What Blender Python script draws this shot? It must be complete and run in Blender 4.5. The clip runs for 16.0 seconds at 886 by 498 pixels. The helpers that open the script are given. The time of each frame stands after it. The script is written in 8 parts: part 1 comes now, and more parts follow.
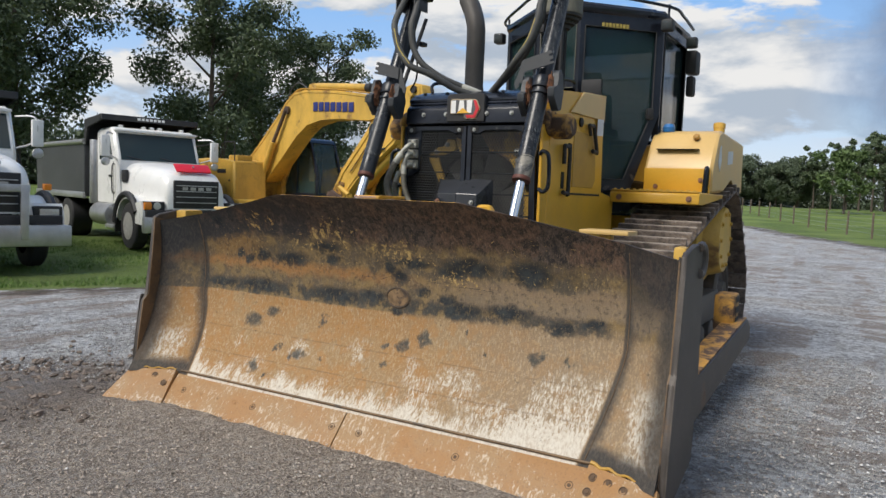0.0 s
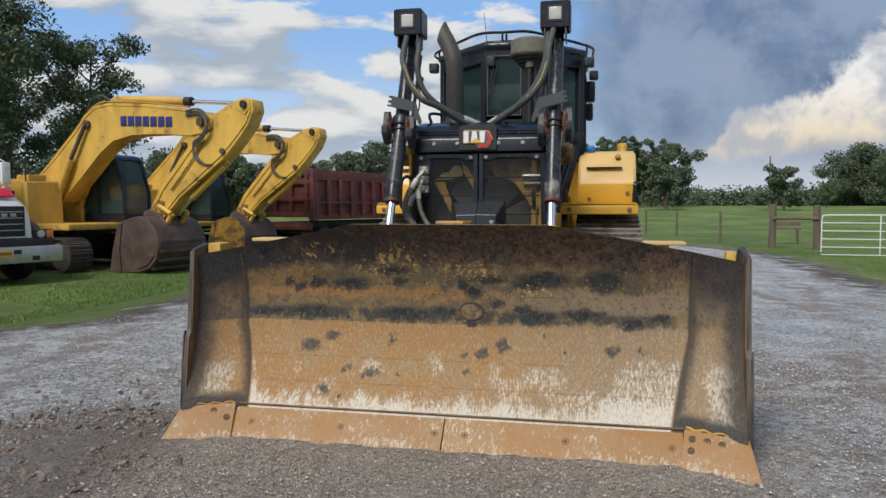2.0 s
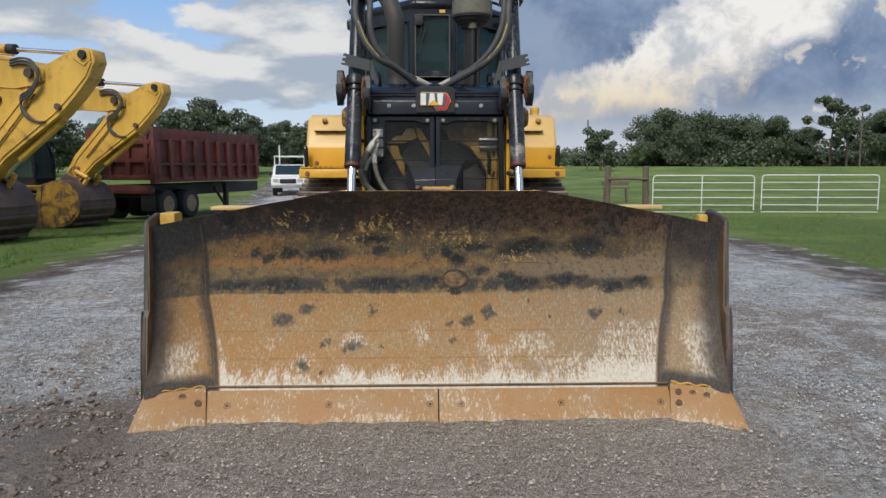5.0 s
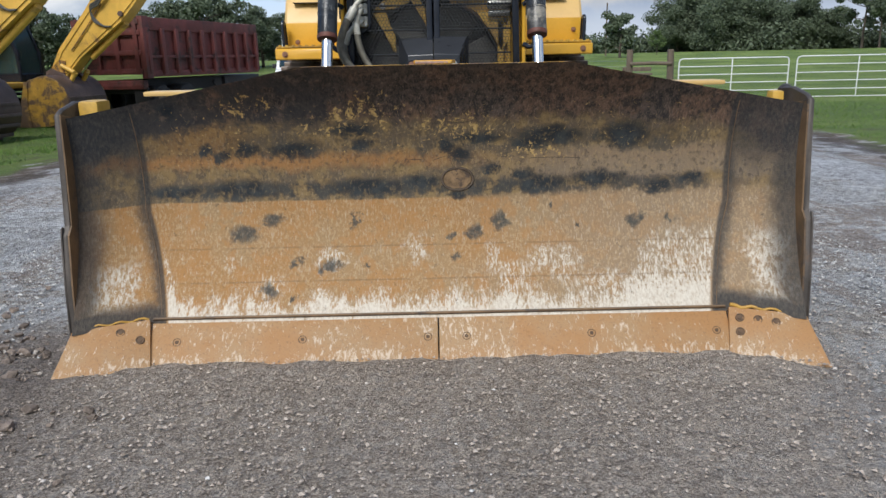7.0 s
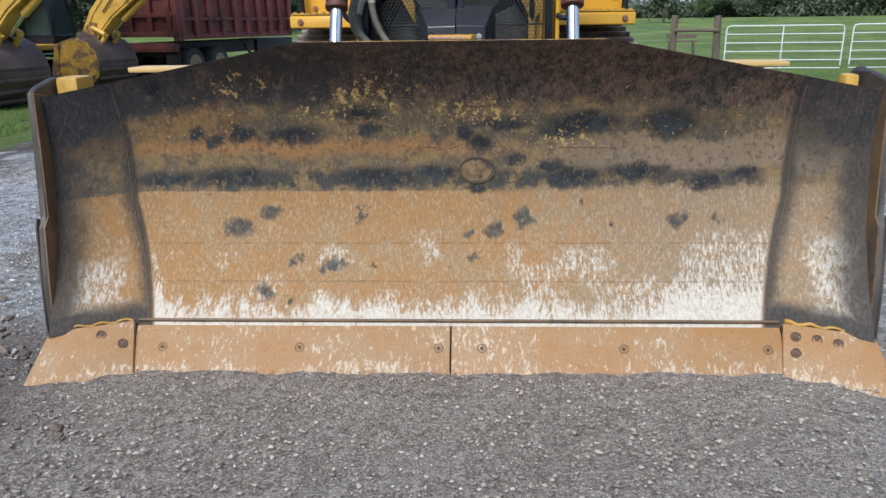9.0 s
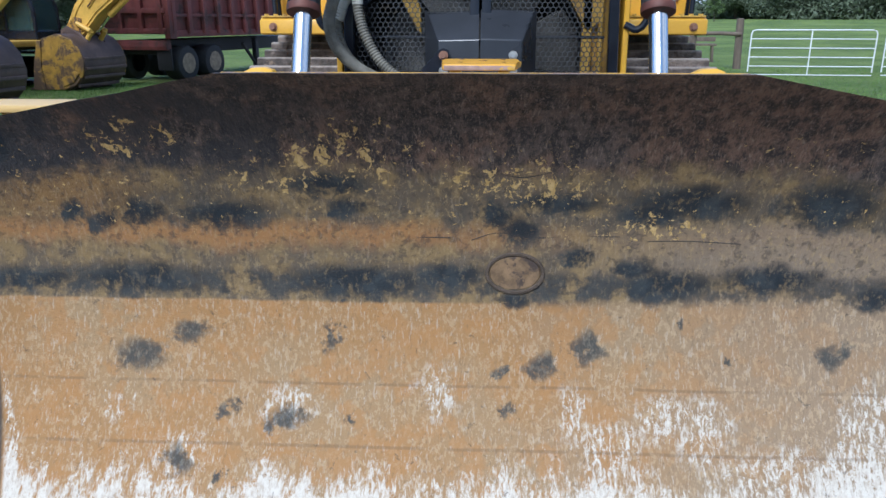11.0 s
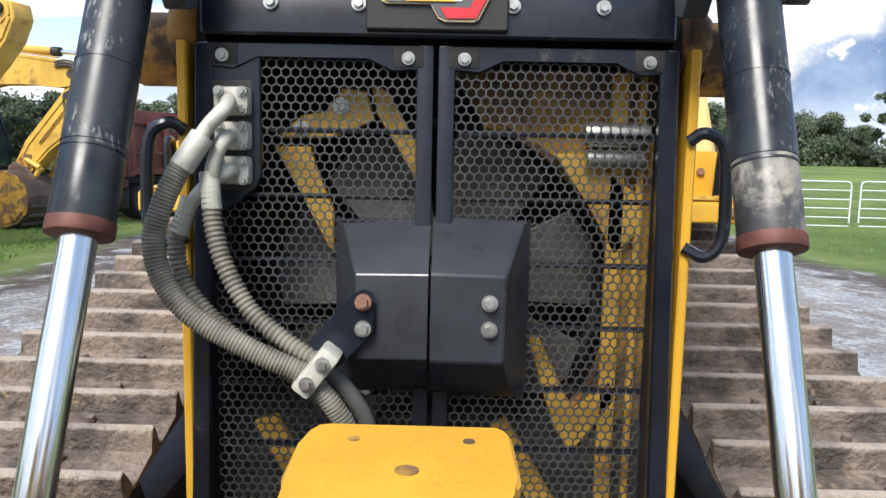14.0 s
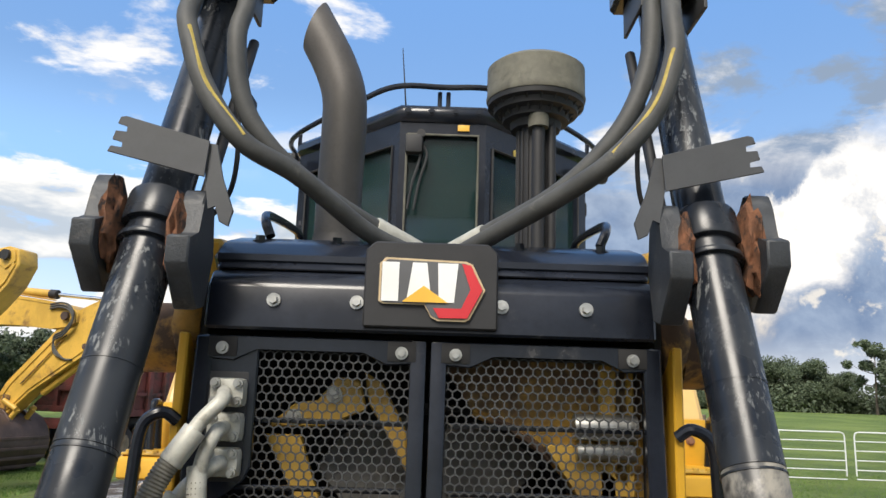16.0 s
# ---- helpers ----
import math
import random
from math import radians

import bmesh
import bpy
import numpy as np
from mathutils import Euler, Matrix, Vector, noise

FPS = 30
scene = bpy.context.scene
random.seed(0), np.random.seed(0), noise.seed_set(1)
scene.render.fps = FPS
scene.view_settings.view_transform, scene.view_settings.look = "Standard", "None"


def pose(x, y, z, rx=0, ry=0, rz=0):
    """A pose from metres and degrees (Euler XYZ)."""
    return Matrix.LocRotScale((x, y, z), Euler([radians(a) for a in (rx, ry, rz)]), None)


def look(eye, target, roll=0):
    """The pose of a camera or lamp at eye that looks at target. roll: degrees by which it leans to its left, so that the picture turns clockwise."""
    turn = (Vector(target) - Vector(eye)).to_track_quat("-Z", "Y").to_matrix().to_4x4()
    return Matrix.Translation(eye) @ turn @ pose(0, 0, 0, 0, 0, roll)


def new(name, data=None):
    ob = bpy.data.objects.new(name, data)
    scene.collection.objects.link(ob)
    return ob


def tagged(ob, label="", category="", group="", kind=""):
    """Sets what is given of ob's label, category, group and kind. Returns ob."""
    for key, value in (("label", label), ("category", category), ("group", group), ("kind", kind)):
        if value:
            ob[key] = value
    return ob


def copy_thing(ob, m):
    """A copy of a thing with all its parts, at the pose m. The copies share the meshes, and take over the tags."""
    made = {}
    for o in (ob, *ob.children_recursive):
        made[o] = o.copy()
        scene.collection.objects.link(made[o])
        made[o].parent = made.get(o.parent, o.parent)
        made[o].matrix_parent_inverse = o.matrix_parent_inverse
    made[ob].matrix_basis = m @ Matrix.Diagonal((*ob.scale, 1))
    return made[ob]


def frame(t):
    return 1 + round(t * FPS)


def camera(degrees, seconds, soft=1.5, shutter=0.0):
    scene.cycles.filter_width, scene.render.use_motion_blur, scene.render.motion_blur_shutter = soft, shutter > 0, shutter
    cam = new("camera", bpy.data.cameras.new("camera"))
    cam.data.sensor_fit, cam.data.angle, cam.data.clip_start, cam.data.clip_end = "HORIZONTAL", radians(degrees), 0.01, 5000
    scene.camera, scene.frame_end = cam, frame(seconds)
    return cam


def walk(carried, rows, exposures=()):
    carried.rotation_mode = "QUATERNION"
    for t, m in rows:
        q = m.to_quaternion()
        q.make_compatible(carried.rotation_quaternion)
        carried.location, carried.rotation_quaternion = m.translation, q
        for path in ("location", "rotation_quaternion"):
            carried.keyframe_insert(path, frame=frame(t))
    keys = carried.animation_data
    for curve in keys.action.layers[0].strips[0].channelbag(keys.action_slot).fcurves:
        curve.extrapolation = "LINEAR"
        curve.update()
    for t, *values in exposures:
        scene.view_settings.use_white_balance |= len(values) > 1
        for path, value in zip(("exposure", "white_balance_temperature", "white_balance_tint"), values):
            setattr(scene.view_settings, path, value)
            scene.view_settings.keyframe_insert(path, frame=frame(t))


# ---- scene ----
cam = camera(61.9, 16.0)
PATH = [
    (0, (2.542, -3.009, 1.43), (1.531, -1.289, 1.281), 2.3),
    (0.5, (2.125, -3.328, 1.444), (1.25, -1.535, 1.298), 1.4),
    (1, (1.824, -3.758, 1.504), (1.098, -1.9, 1.362), 0.9),
    (1.5, (1.418, -3.999, 1.502), (0.846, -2.087, 1.373), 0.3),
    (2, (0.927, -4.204, 1.505), (0.517, -2.25, 1.388), 0.0),
    (2.5, (0.533, -4.313, 1.521), (0.281, -2.332, 1.407), -0.1),
    (3, (0.231, -4.281, 1.507), (0.111, -2.288, 1.39), -0.3),
    (3.2, (0.137, -4.27, 1.518), (0.055, -2.276, 1.393), -0.3),
    (5.3, (-0.105, -4.107, 1.535), (-0.046, -2.125, 1.276), -0.1),
    (5.5, (-0.101, -4.04, 1.498), (-0.045, -2.062, 1.209), -0.3),
    (6, (-0.014, -3.729, 1.447), (0.039, -1.764, 1.078), -0.6),
    (6.5, (-0.001, -3.424, 1.422), (0.033, -1.475, 0.978), -0.9),
    (7, (0.002, -3.181, 1.416), (0.013, -1.245, 0.914), -1.2),
    (7.5, (0.072, -3.027, 1.419), (0.059, -1.101, 0.881), -1.2),
    (8, (0.092, -2.947, 1.427), (0.057, -1.027, 0.87), -1.1),
    (8.2, (0.1, -2.924, 1.43), (0.051, -1.005, 0.867), -1.1),
    (10.3, (0.031, -2.021, 1.509), (-0.069, -0.121, 0.892), -0.4),
    (10.5, (0.016, -1.859, 1.501), (-0.067, 0.048, 0.905), -0.0),
    (11, (-0.005, -1.41, 1.508), (-0.096, 0.497, 0.914), -0.0),
    (11.5, (0.007, -0.952, 1.557), (-0.078, 0.961, 0.979), -0.1),
    (12, (0.078, -0.607, 1.611), (0.01, 1.314, 1.058), 0.1),
    (12.5, (0.041, -0.291, 1.632), (-0.006, 1.638, 1.107), 0.2),
    (13, (0.049, -0.122, 1.644), (0.019, 1.819, 1.163), 0.6),
    (13.5, (0.054, -0.059, 1.654), (0.029, 1.902, 1.259), 1.0),
    (14, (0.039, -0.043, 1.678), (0.016, 1.941, 1.43), 1.2),
    (14.5, (0.03, -0.06, 1.713), (0.009, 1.938, 1.651), 1.5),
    (15, (0.028, -0.071, 1.743), (0.012, 1.925, 1.874), 1.6),
    (15.5, (0.03, -0.084, 1.773), (0.017, 1.895, 2.062), 1.8),
    (16, (0.026, -0.087, 1.791), (0.021, 1.873, 2.186), 1.9),
]
EXPOSURES = [(0, 0.27, 6550, 10), (1.5, 0.13, 6450, 10), (5.5, 0.1, 6450, 10), (6.5, 0.22, 6250, 10), (8, 0.40, 6100, 10), (10.5, 0.53, 5350, 10), (11.5, 0.74, 5250, 10), (12, 1.0, 5950, 10), (13.5, 1.1, 6350, 10), (14.5, 0.98, 6300, 10), (15.5, 0.77, 6950, 10), (16, 0.66, 6800, 10)]
walk(cam, [(t, look(eye, target, roll)) for t, eye, target, roll in PATH], EXPOSURES)

# ---------------------------------------------------------------- world, sun
SUN_ELEV, SUN_ROT = radians(47), radians(200)
world = bpy.data.worlds.new("sky")
scene.world = world
world.use_nodes = True


class Tree:
    """Short words for node building."""

    def __init__(self, nt):
        self.nt = nt

    def node(self, kind, **inputs):
        n = self.nt.nodes.new(kind)
        for key, value in inputs.items():
            self.put(n.inputs[key.replace("_", " ")], value)
        return n

    def put(self, socket, value):
        if isinstance(value, bpy.types.NodeSocket):
            self.nt.links.new(value, socket)
        elif value is not None:
            if isinstance(value, (tuple, list)) and len(value) == 3 and len(socket.default_value) == 4:
                value = (*value, 1)
            socket.default_value = value

    def math(self, op, a, b=0.0, c=0.0, clamp=False):
        n = self.nt.nodes.new("ShaderNodeMath")
        n.operation, n.use_clamp = op, clamp
        for s, v in zip(n.inputs, (a, b, c)):
            self.put(s, v)
        return n.outputs[0]

    def vmath(self, op, a, b=(0, 0, 0)):
        n = self.nt.nodes.new("ShaderNodeVectorMath")
        n.operation = op
        self.put(n.inputs[0], a)
        self.put(n.inputs[1], b)
        return n.outputs[0]

    def scaled(self, v, s):
        n = self.nt.nodes.new("ShaderNodeMapping")
        self.put(n.inputs["Vector"], v)
        n.inputs["Scale"].default_value = s
        return n.outputs[0]

    def split(self, v):
        n = self.nt.nodes.new("ShaderNodeSeparateXYZ")
        self.put(n.inputs[0], v)
        return n.outputs

    def join(self, x, y, z):
        n = self.nt.nodes.new("ShaderNodeCombineXYZ")
        for s, v in zip(n.inputs, (x, y, z)):
            self.put(s, v)
        return n.outputs[0]

    def noise(self, v, scale, detail=4.0, rough=0.55, distort=0.0):
        n = self.nt.nodes.new("ShaderNodeTexNoise")
        self.put(n.inputs["Vector"], v)
        for key, value in (("Scale", scale), ("Detail", detail), ("Roughness", rough), ("Distortion", distort)):
            n.inputs[key].default_value = value
        return n.outputs["Fac"]

    def voronoi(self, v, scale, out="Distance", feature="F1"):
        n = self.nt.nodes.new("ShaderNodeTexVoronoi")
        n.feature = feature
        self.put(n.inputs["Vector"], v)
        n.inputs["Scale"].default_value = scale
        return n.outputs[out]

    def step(self, v, a, b, lo=0.0, hi=1.0):
        """A soft step of v from a to b."""
        n = self.nt.nodes.new("ShaderNodeMapRange")
        n.interpolation_type = "SMOOTHSTEP"
        for key, value in (("Value", v), ("From Min", a), ("From Max", b), ("To Min", lo), ("To Max", hi)):
            self.put(n.inputs[key], value)
        return n.outputs["Result"]

    def mix(self, fac, a, b, how="MIX"):
        n = self.nt.nodes.new("ShaderNodeMix")
        n.data_type, n.blend_type = "RGBA", how
        self.put(n.inputs[0], fac)
        self.put(n.inputs[6], a)
        self.put(n.inputs[7], b)
        return n.outputs[2]

    def bump(self, height, strength=0.3, distance=0.01, normal=None):
        n = self.node("ShaderNodeBump", Strength=strength, Distance=distance, Height=height)
        if normal:
            self.put(n.inputs["Normal"], normal)
        return n.outputs[0]


def build_sky():
    t = Tree(world.node_tree)
    world.node_tree.nodes.clear()
    sky = t.nt.nodes.new("ShaderNodeTexSky")
    sky.sky_type, sky.sun_disc = "NISHITA", False
    sky.sun_elevation, sky.sun_rotation = SUN_ELEV, SUN_ROT
    sky.air_density, sky.dust_density, sky.ozone_density = 1.0, 0.6, 1.6
    way = t.node("ShaderNodeTexCoord").outputs["Generated"]
    x, y, z = t.split(way)
    up = t.math("ADD", t.math("MAXIMUM", z, 0.0), 0.16)
    flat = t.join(t.math("DIVIDE", x, up), t.math("DIVIDE", y, up), t.math("MULTIPLY", z, 1.5))
    flat = t.vmath("ADD", flat, (3.7, 1.3, 0.0))
    big = t.noise(flat, 0.7, 3.0, 0.5, 0.2)
    fine = t.noise(flat, 2.3, 10.0, 0.60, 0.25)
    body = t.math("ADD", t.math("MULTIPLY", big, 0.62), t.math("MULTIPLY", fine, 0.52))
    low = t.step(z, 0.02, 0.45, 0.05, 0.005)
    east = t.step(x, -0.05, 0.4, 0.0, 0.07)
    body = t.math("ADD", body, t.math("ADD", low, east))
    cover = t.step(body, 0.570, 0.625)
    thick = t.step(body, 0.60, 0.68)
    shade = t.noise(t.vmath("ADD", flat, (0.35, 0.5, 0.2)), 1.5, 8.0, 0.62, 0.3)
    grey = t.math("MULTIPLY", t.step(shade, 0.44, 0.62), t.math("ADD", 0.25, t.math("MULTIPLY", thick, 0.75)))
    grey = t.math("MULTIPLY", grey, t.step(x, -0.45, 0.2, 0.55, 1.0))
    grey = t.math("MAXIMUM", grey, t.math("MULTIPLY", t.step(x, 0.0, 0.3), t.step(shade, 0.36, 0.5)))
    cloud = t.mix(grey, t.mix(t.step(z, 0.12, 0.4), (5.7, 5.8, 6.0), (7.2, 7.15, 7.1)), (1.9, 2.55, 3.6))
    haze = t.step(z, 0.0, 0.16, 0.5, 0.0)
    base = t.mix(0.35, sky.outputs[0], (2.0, 4.3, 8.6))
    base = t.mix(t.step(z, 0.30, 0.55, 0.0, 0.7), base, (1.2, 2.75, 6.0))
    base = t.mix(haze, base, (6.2, 7.0, 7.8))
    colour = t.mix(cover, base, cloud)
    # broken cumulus with lit tops low over the trucks and excavators
    az = t.math("MULTIPLY", t.math("ARCTAN2", x, y), 57.3)
    el = t.math("MULTIPLY", t.math("ARCSINE", z), 57.3)
    sheet = t.join(t.math("MULTIPLY", az, 0.045), t.math("MULTIPLY", el, 0.125), 0.7)
    heap = t.noise(sheet, 1.55, 9.0, 0.56, 0.15)
    above = t.noise(t.vmath("ADD", sheet, (-0.05, 0.20, 0.0)), 1.55, 5.0, 0.5, 0.15)
    lit = t.step(t.math("SUBTRACT", heap, above), -0.07, 0.10)
    heap = t.math("ADD", heap, t.step(t.math("ABSOLUTE", t.math("SUBTRACT", el, 8.0)), 2.0, 7.0, 0.035, -0.035))
    heaped = t.step(heap, 0.472, 0.535)
    open_sky = t.mix(t.step(el, 1.0, 15.0), (5.6, 6.7, 7.8), (2.3, 4.3, 7.6))
    low_sky = t.mix(heaped, open_sky, t.mix(lit, (3.6, 4.2, 5.0), (7.0, 7.0, 6.95)))
    low_sky = t.mix(t.step(el, 0.5, 5.0, 0.6, 0.0), low_sky, (6.3, 6.7, 7.0))
    window = t.math("MULTIPLY", t.math("MULTIPLY", t.step(az, -6.0, 2.0, 1.0, 0.0), t.step(az, -95.0, -75.0)), t.step(el, 15.0, 23.0, 1.0, 0.0))
    colour = t.mix(window, colour, low_sky)
    # a slate bank of cloud with a sunlit cumulus before it, low over the pasture
    lump = t.noise(way, 9.0, 9.0, 0.6, 0.3)
    puff = t.noise(t.vmath("ADD", way, (1.0, 2.0, 3.0)), 24.0, 7.0, 0.6, 0.2)
    warp = t.math("ADD", t.math("MULTIPLY", t.math("SUBTRACT", lump, 0.5), 14.0), t.math("MULTIPLY", t.math("SUBTRACT", puff, 0.5), 5.0))
    aw = t.math("ADD", az, warp)
    ew = t.math("ADD", el, t.math("MULTIPLY", warp, 0.35))
    slate = t.mix(t.step(lump, 0.36, 0.62), (1.25, 1.85, 3.05), (2.5, 3.2, 4.4))
    slate = t.mix(t.step(el, 6.0, 1.0), slate, (5.2, 5.6, 6.2))
    bank = t.math("MULTIPLY", t.step(aw, -5.0, 2.0), t.step(ew, 14.5, 20.0, 1.0, 0.0))
    bank = t.math("MULTIPLY", bank, t.step(az, 60.0, 90.0, 1.0, 0.0))
    colour = t.mix(t.math("MULTIPLY", bank, 0.95), colour, slate)
    rise = t.math("SUBTRACT", aw, t.math("ADD", 7.5, t.math("MULTIPLY", t.math("SUBTRACT", el, 4.0), 1.5)))
    fall = t.math("SUBTRACT", aw, t.math("ADD", 18.0, t.math("MULTIPLY", t.math("SUBTRACT", el, 5.0), 1.6)))
    sunlit = t.math("MULTIPLY", t.math("MULTIPLY", t.step(rise, -0.4, 1.4), t.step(fall, 0.0, 5.0, 1.0, 0.0)), t.step(ew, 3.0, 4.6))
    sunlit = t.math("MULTIPLY", sunlit, t.step(el, 15.0, 22.0, 1.0, 0.0))
    cream = t.mix(t.step(el, 4.0, 9.0), (7.4, 6.4, 4.9), (8.2, 8.0, 7.7))
    cream = t.mix(t.step(t.math("ADD", t.math("MULTIPLY", puff, 0.5), t.math("MULTIPLY", lump, 0.5)), 0.44, 0.60, 0.0, 0.8), cream, (3.6, 4.0, 4.7))
    colour = t.mix(sunlit, colour, cream)
    rags = t.math("MULTIPLY", t.step(puff, 0.56, 0.66), t.math("MULTIPLY", t.step(az, 18.0, 24.0), t.step(el, 14.0, 20.0, 1.0, 0.0)))
    colour = t.mix(t.math("MULTIPLY", rags, 0.7), colour, (7.0, 6.6, 5.9))
    bg = t.node("ShaderNodeBackground", Color=colour, Strength=0.1)
    out = t.node("ShaderNodeOutputWorld")
    t.put(out.inputs["Surface"], bg.outputs[0])


build_sky()
sun_data = bpy.data.lights.new("sun", "SUN")
sun_data.energy, sun_data.angle, sun_data.color = 2.7, radians(24), (1.0, 0.95, 0.87)
sun = new("sun", sun_data)
sun.matrix_world = look((-8, -22, 25.5), (0, 0, 0))


# ---------------------------------------------------------------- materials
def material(name, build):
    m = bpy.data.materials.new(name)
    m.use_nodes = True
    m.node_tree.nodes.clear()
    t = Tree(m.node_tree)
    shader = t.node("ShaderNodeBsdfPrincipled")
    where = t.node("ShaderNodeTexCoord").outputs["Object"]
    build(t, shader, where)
    out = t.node("ShaderNodeOutputMaterial")
    t.put(out.inputs["Surface"], shader.outputs[0])
    return m


def plain(name, colour, rough=0.6, metal=0.0, vary=0.12, scale=6.0, dirt=None, dirt_at=(0.56, 0.72), bump=0.0, spec=None, streak=1.0):
    """Paint, rubber or metal with cloudy variation, fine grain and dirt of its own shape."""
    def build(t, s, v):
        a = t.noise(t.scaled(v, (1, 1, streak)), scale, 5.0, 0.6)
        g = t.noise(v, scale * 14, 3.0, 0.6)
        lo, hi = [c * (1 - vary) for c in colour], [min(1.0, c * (1 + vary)) for c in colour]
        c = t.mix(t.step(a, 0.3, 0.7), lo, hi)
        c = t.mix(t.math("MULTIPLY", t.step(g, 0.45, 0.75), vary), c, [k * 0.5 for k in colour])
        r = t.math("ADD", rough, t.math("MULTIPLY", t.math("SUBTRACT", a, 0.5), 0.25))
        if dirt:
            d = t.noise(t.vmath("ADD", v, (5.1, 2.2, 8.3)), scale * 0.7, 8.0, 0.68, 0.4)
            f = t.step(d, *dirt_at)
            c = t.mix(f, c, dirt)
            r = t.math("MAXIMUM", r, t.math("MULTIPLY", f, 0.85))
        t.put(s.inputs["Base Color"], c)
        t.put(s.inputs["Roughness"], r)
        s.inputs["Metallic"].default_value = metal
        if spec is not None:
            s.inputs["Specular IOR Level"].default_value = spec
        if bump:
            t.put(s.inputs["Normal"], t.bump(g, bump, 0.004))
    return material(name, build)


YELLOW = plain("machine yellow paint", (0.66, 0.365, 0.034), 0.38, 0, 0.08, 3.0, (0.30, 0.17, 0.06), (0.60, 0.78))
YELLOW_OLD = plain("old yellow paint", (0.62, 0.38, 0.070), 0.42, 0, 0.16, 2.2, (0.24, 0.135, 0.05), (0.53, 0.68), streak=0.5)
YELLOW_PALE = plain("sun-bleached yellow paint", (0.66, 0.44, 0.165), 0.4, 0, 0.06, 2.0, (0.5, 0.3, 0.1), (0.64, 0.8))
COVER = plain("satin black cover paint", (0.030, 0.033, 0.040), 0.30, 0, 0.2, 6.0, (0.075, 0.07, 0.066), (0.62, 0.8))
YELLOW_MUDDY = plain("muddy scraped yellow paint", (0.42, 0.24, 0.035), 0.6, 0, 0.3, 3.5, (0.12, 0.075, 0.045), (0.44, 0.56), bump=0.3)
PAD_YELLOW = plain("scuffed step pad yellow", (0.64, 0.32, 0.024), 0.45, 0, 0.10, 7.0, (0.40, 0.20, 0.03), (0.60, 0.80), bump=0.2)
YELLOW_DULL = plain("dull olive yellow paint", (0.44, 0.25, 0.04), 0.5, 0, 0.12, 4.0, (0.28, 0.16, 0.05), (0.58, 0.75))
BLACK = plain("black machine paint", (0.013, 0.016, 0.024), 0.22, 0, 0.3, 5.0, (0.075, 0.072, 0.07), (0.59, 0.74), spec=0.42)
BLACK_MATT = plain("matt black plastic", (0.02, 0.02, 0.022), 0.6, 0, 0.2, 8.0, (0.06, 0.055, 0.05), (0.6, 0.8))
def build_barrel(t, s, v):
    a = t.noise(v, 5.0, 5.0, 0.6)
    fine = t.noise(t.scaled(v, (1, 1, 0.12)), 85.0, 5.0, 0.7)
    patch = t.noise(t.vmath("ADD", v, (4.0, 1.0, 2.0)), 6.0, 5.0, 0.65)
    c = t.mix(t.step(a, 0.35, 0.65), (0.012, 0.015, 0.021), (0.030, 0.034, 0.040))
    scuff = t.math("MULTIPLY", t.step(fine, 0.54, 0.61), t.step(patch, 0.47, 0.60))
    c = t.mix(t.math("MULTIPLY", scuff, 0.75), c, (0.24, 0.25, 0.25))
    t.put(s.inputs["Base Color"], c)
    t.put(s.inputs["Roughness"], t.math("ADD", t.step(a, 0.3, 0.7, 0.20, 0.38), t.math("MULTIPLY", scuff, 0.25)))
    s.inputs["Specular IOR Level"].default_value = 0.35


CYL_BLACK = material("scuffed black cylinder paint", build_barrel)
YOKE = plain("scuffed black casting", (0.038, 0.042, 0.048), 0.5, 0, 0.3, 12.0, (0.13, 0.12, 0.11), (0.58, 0.74), bump=0.3)
GREY_PLATE = plain("dark grey bracket paint", (0.06, 0.062, 0.066), 0.5, 0, 0.12, 9.0, (0.12, 0.11, 0.1), (0.62, 0.8))
CYL_WORN = plain("cylinder paint worn to grey", (0.05, 0.05, 0.05), 0.4, 0.1, 0.3, 9.0, (0.30, 0.28, 0.24), (0.44, 0.58), streak=0.3)
CHROME = plain("chromed rod", (0.78, 0.79, 0.8), 0.16, 1.0, 0.04, 4.0)
STEEL = plain("bolt steel", (0.42, 0.42, 0.4), 0.42, 0.9, 0.2, 30.0, (0.16, 0.1, 0.06), (0.6, 0.8))
RUST_BOLT = plain("rusty bolt", (0.28, 0.15, 0.1), 0.7, 0.3, 0.2, 30.0)
RUST_RING = plain("red-brown gland nut", (0.12, 0.042, 0.030), 0.6, 0.2, 0.25, 25.0, (0.05, 0.04, 0.035))
GREASE = plain("rust and dried grease", (0.22, 0.095, 0.048), 0.85, 0, 0.45, 40.0, (0.03, 0.02, 0.018), (0.5, 0.62), bump=0.9)
LIP = plain("worn yellow lip", (0.58, 0.33, 0.045), 0.6, 0, 0.2, 14.0, (0.32, 0.22, 0.17), (0.46, 0.56))
RUST_YELLOW = plain("rust-stained yellow paint", (0.42, 0.22, 0.04), 0.6, 0, 0.25, 9.0, (0.085, 0.052, 0.035), (0.42, 0.56))
HOSE = plain("grey-black hose rubber", (0.065, 0.066, 0.064), 0.62, 0, 0.18, 20.0, (0.13, 0.125, 0.11), (0.58, 0.75))
HOSE_LIGHT = plain("dusty hose guard", (0.165, 0.155, 0.125), 0.65, 0, 0.25, 22.0, (0.07, 0.062, 0.048), (0.52, 0.72))
FITTING = plain("pale hose fitting", (0.50, 0.49, 0.43), 0.5, 0.15, 0.15, 25.0, (0.22, 0.2, 0.16), (0.55, 0.75))
STRIPE = plain("yellow hose lettering band", (0.45, 0.34, 0.08), 0.6, 0, 0.2, 30.0)
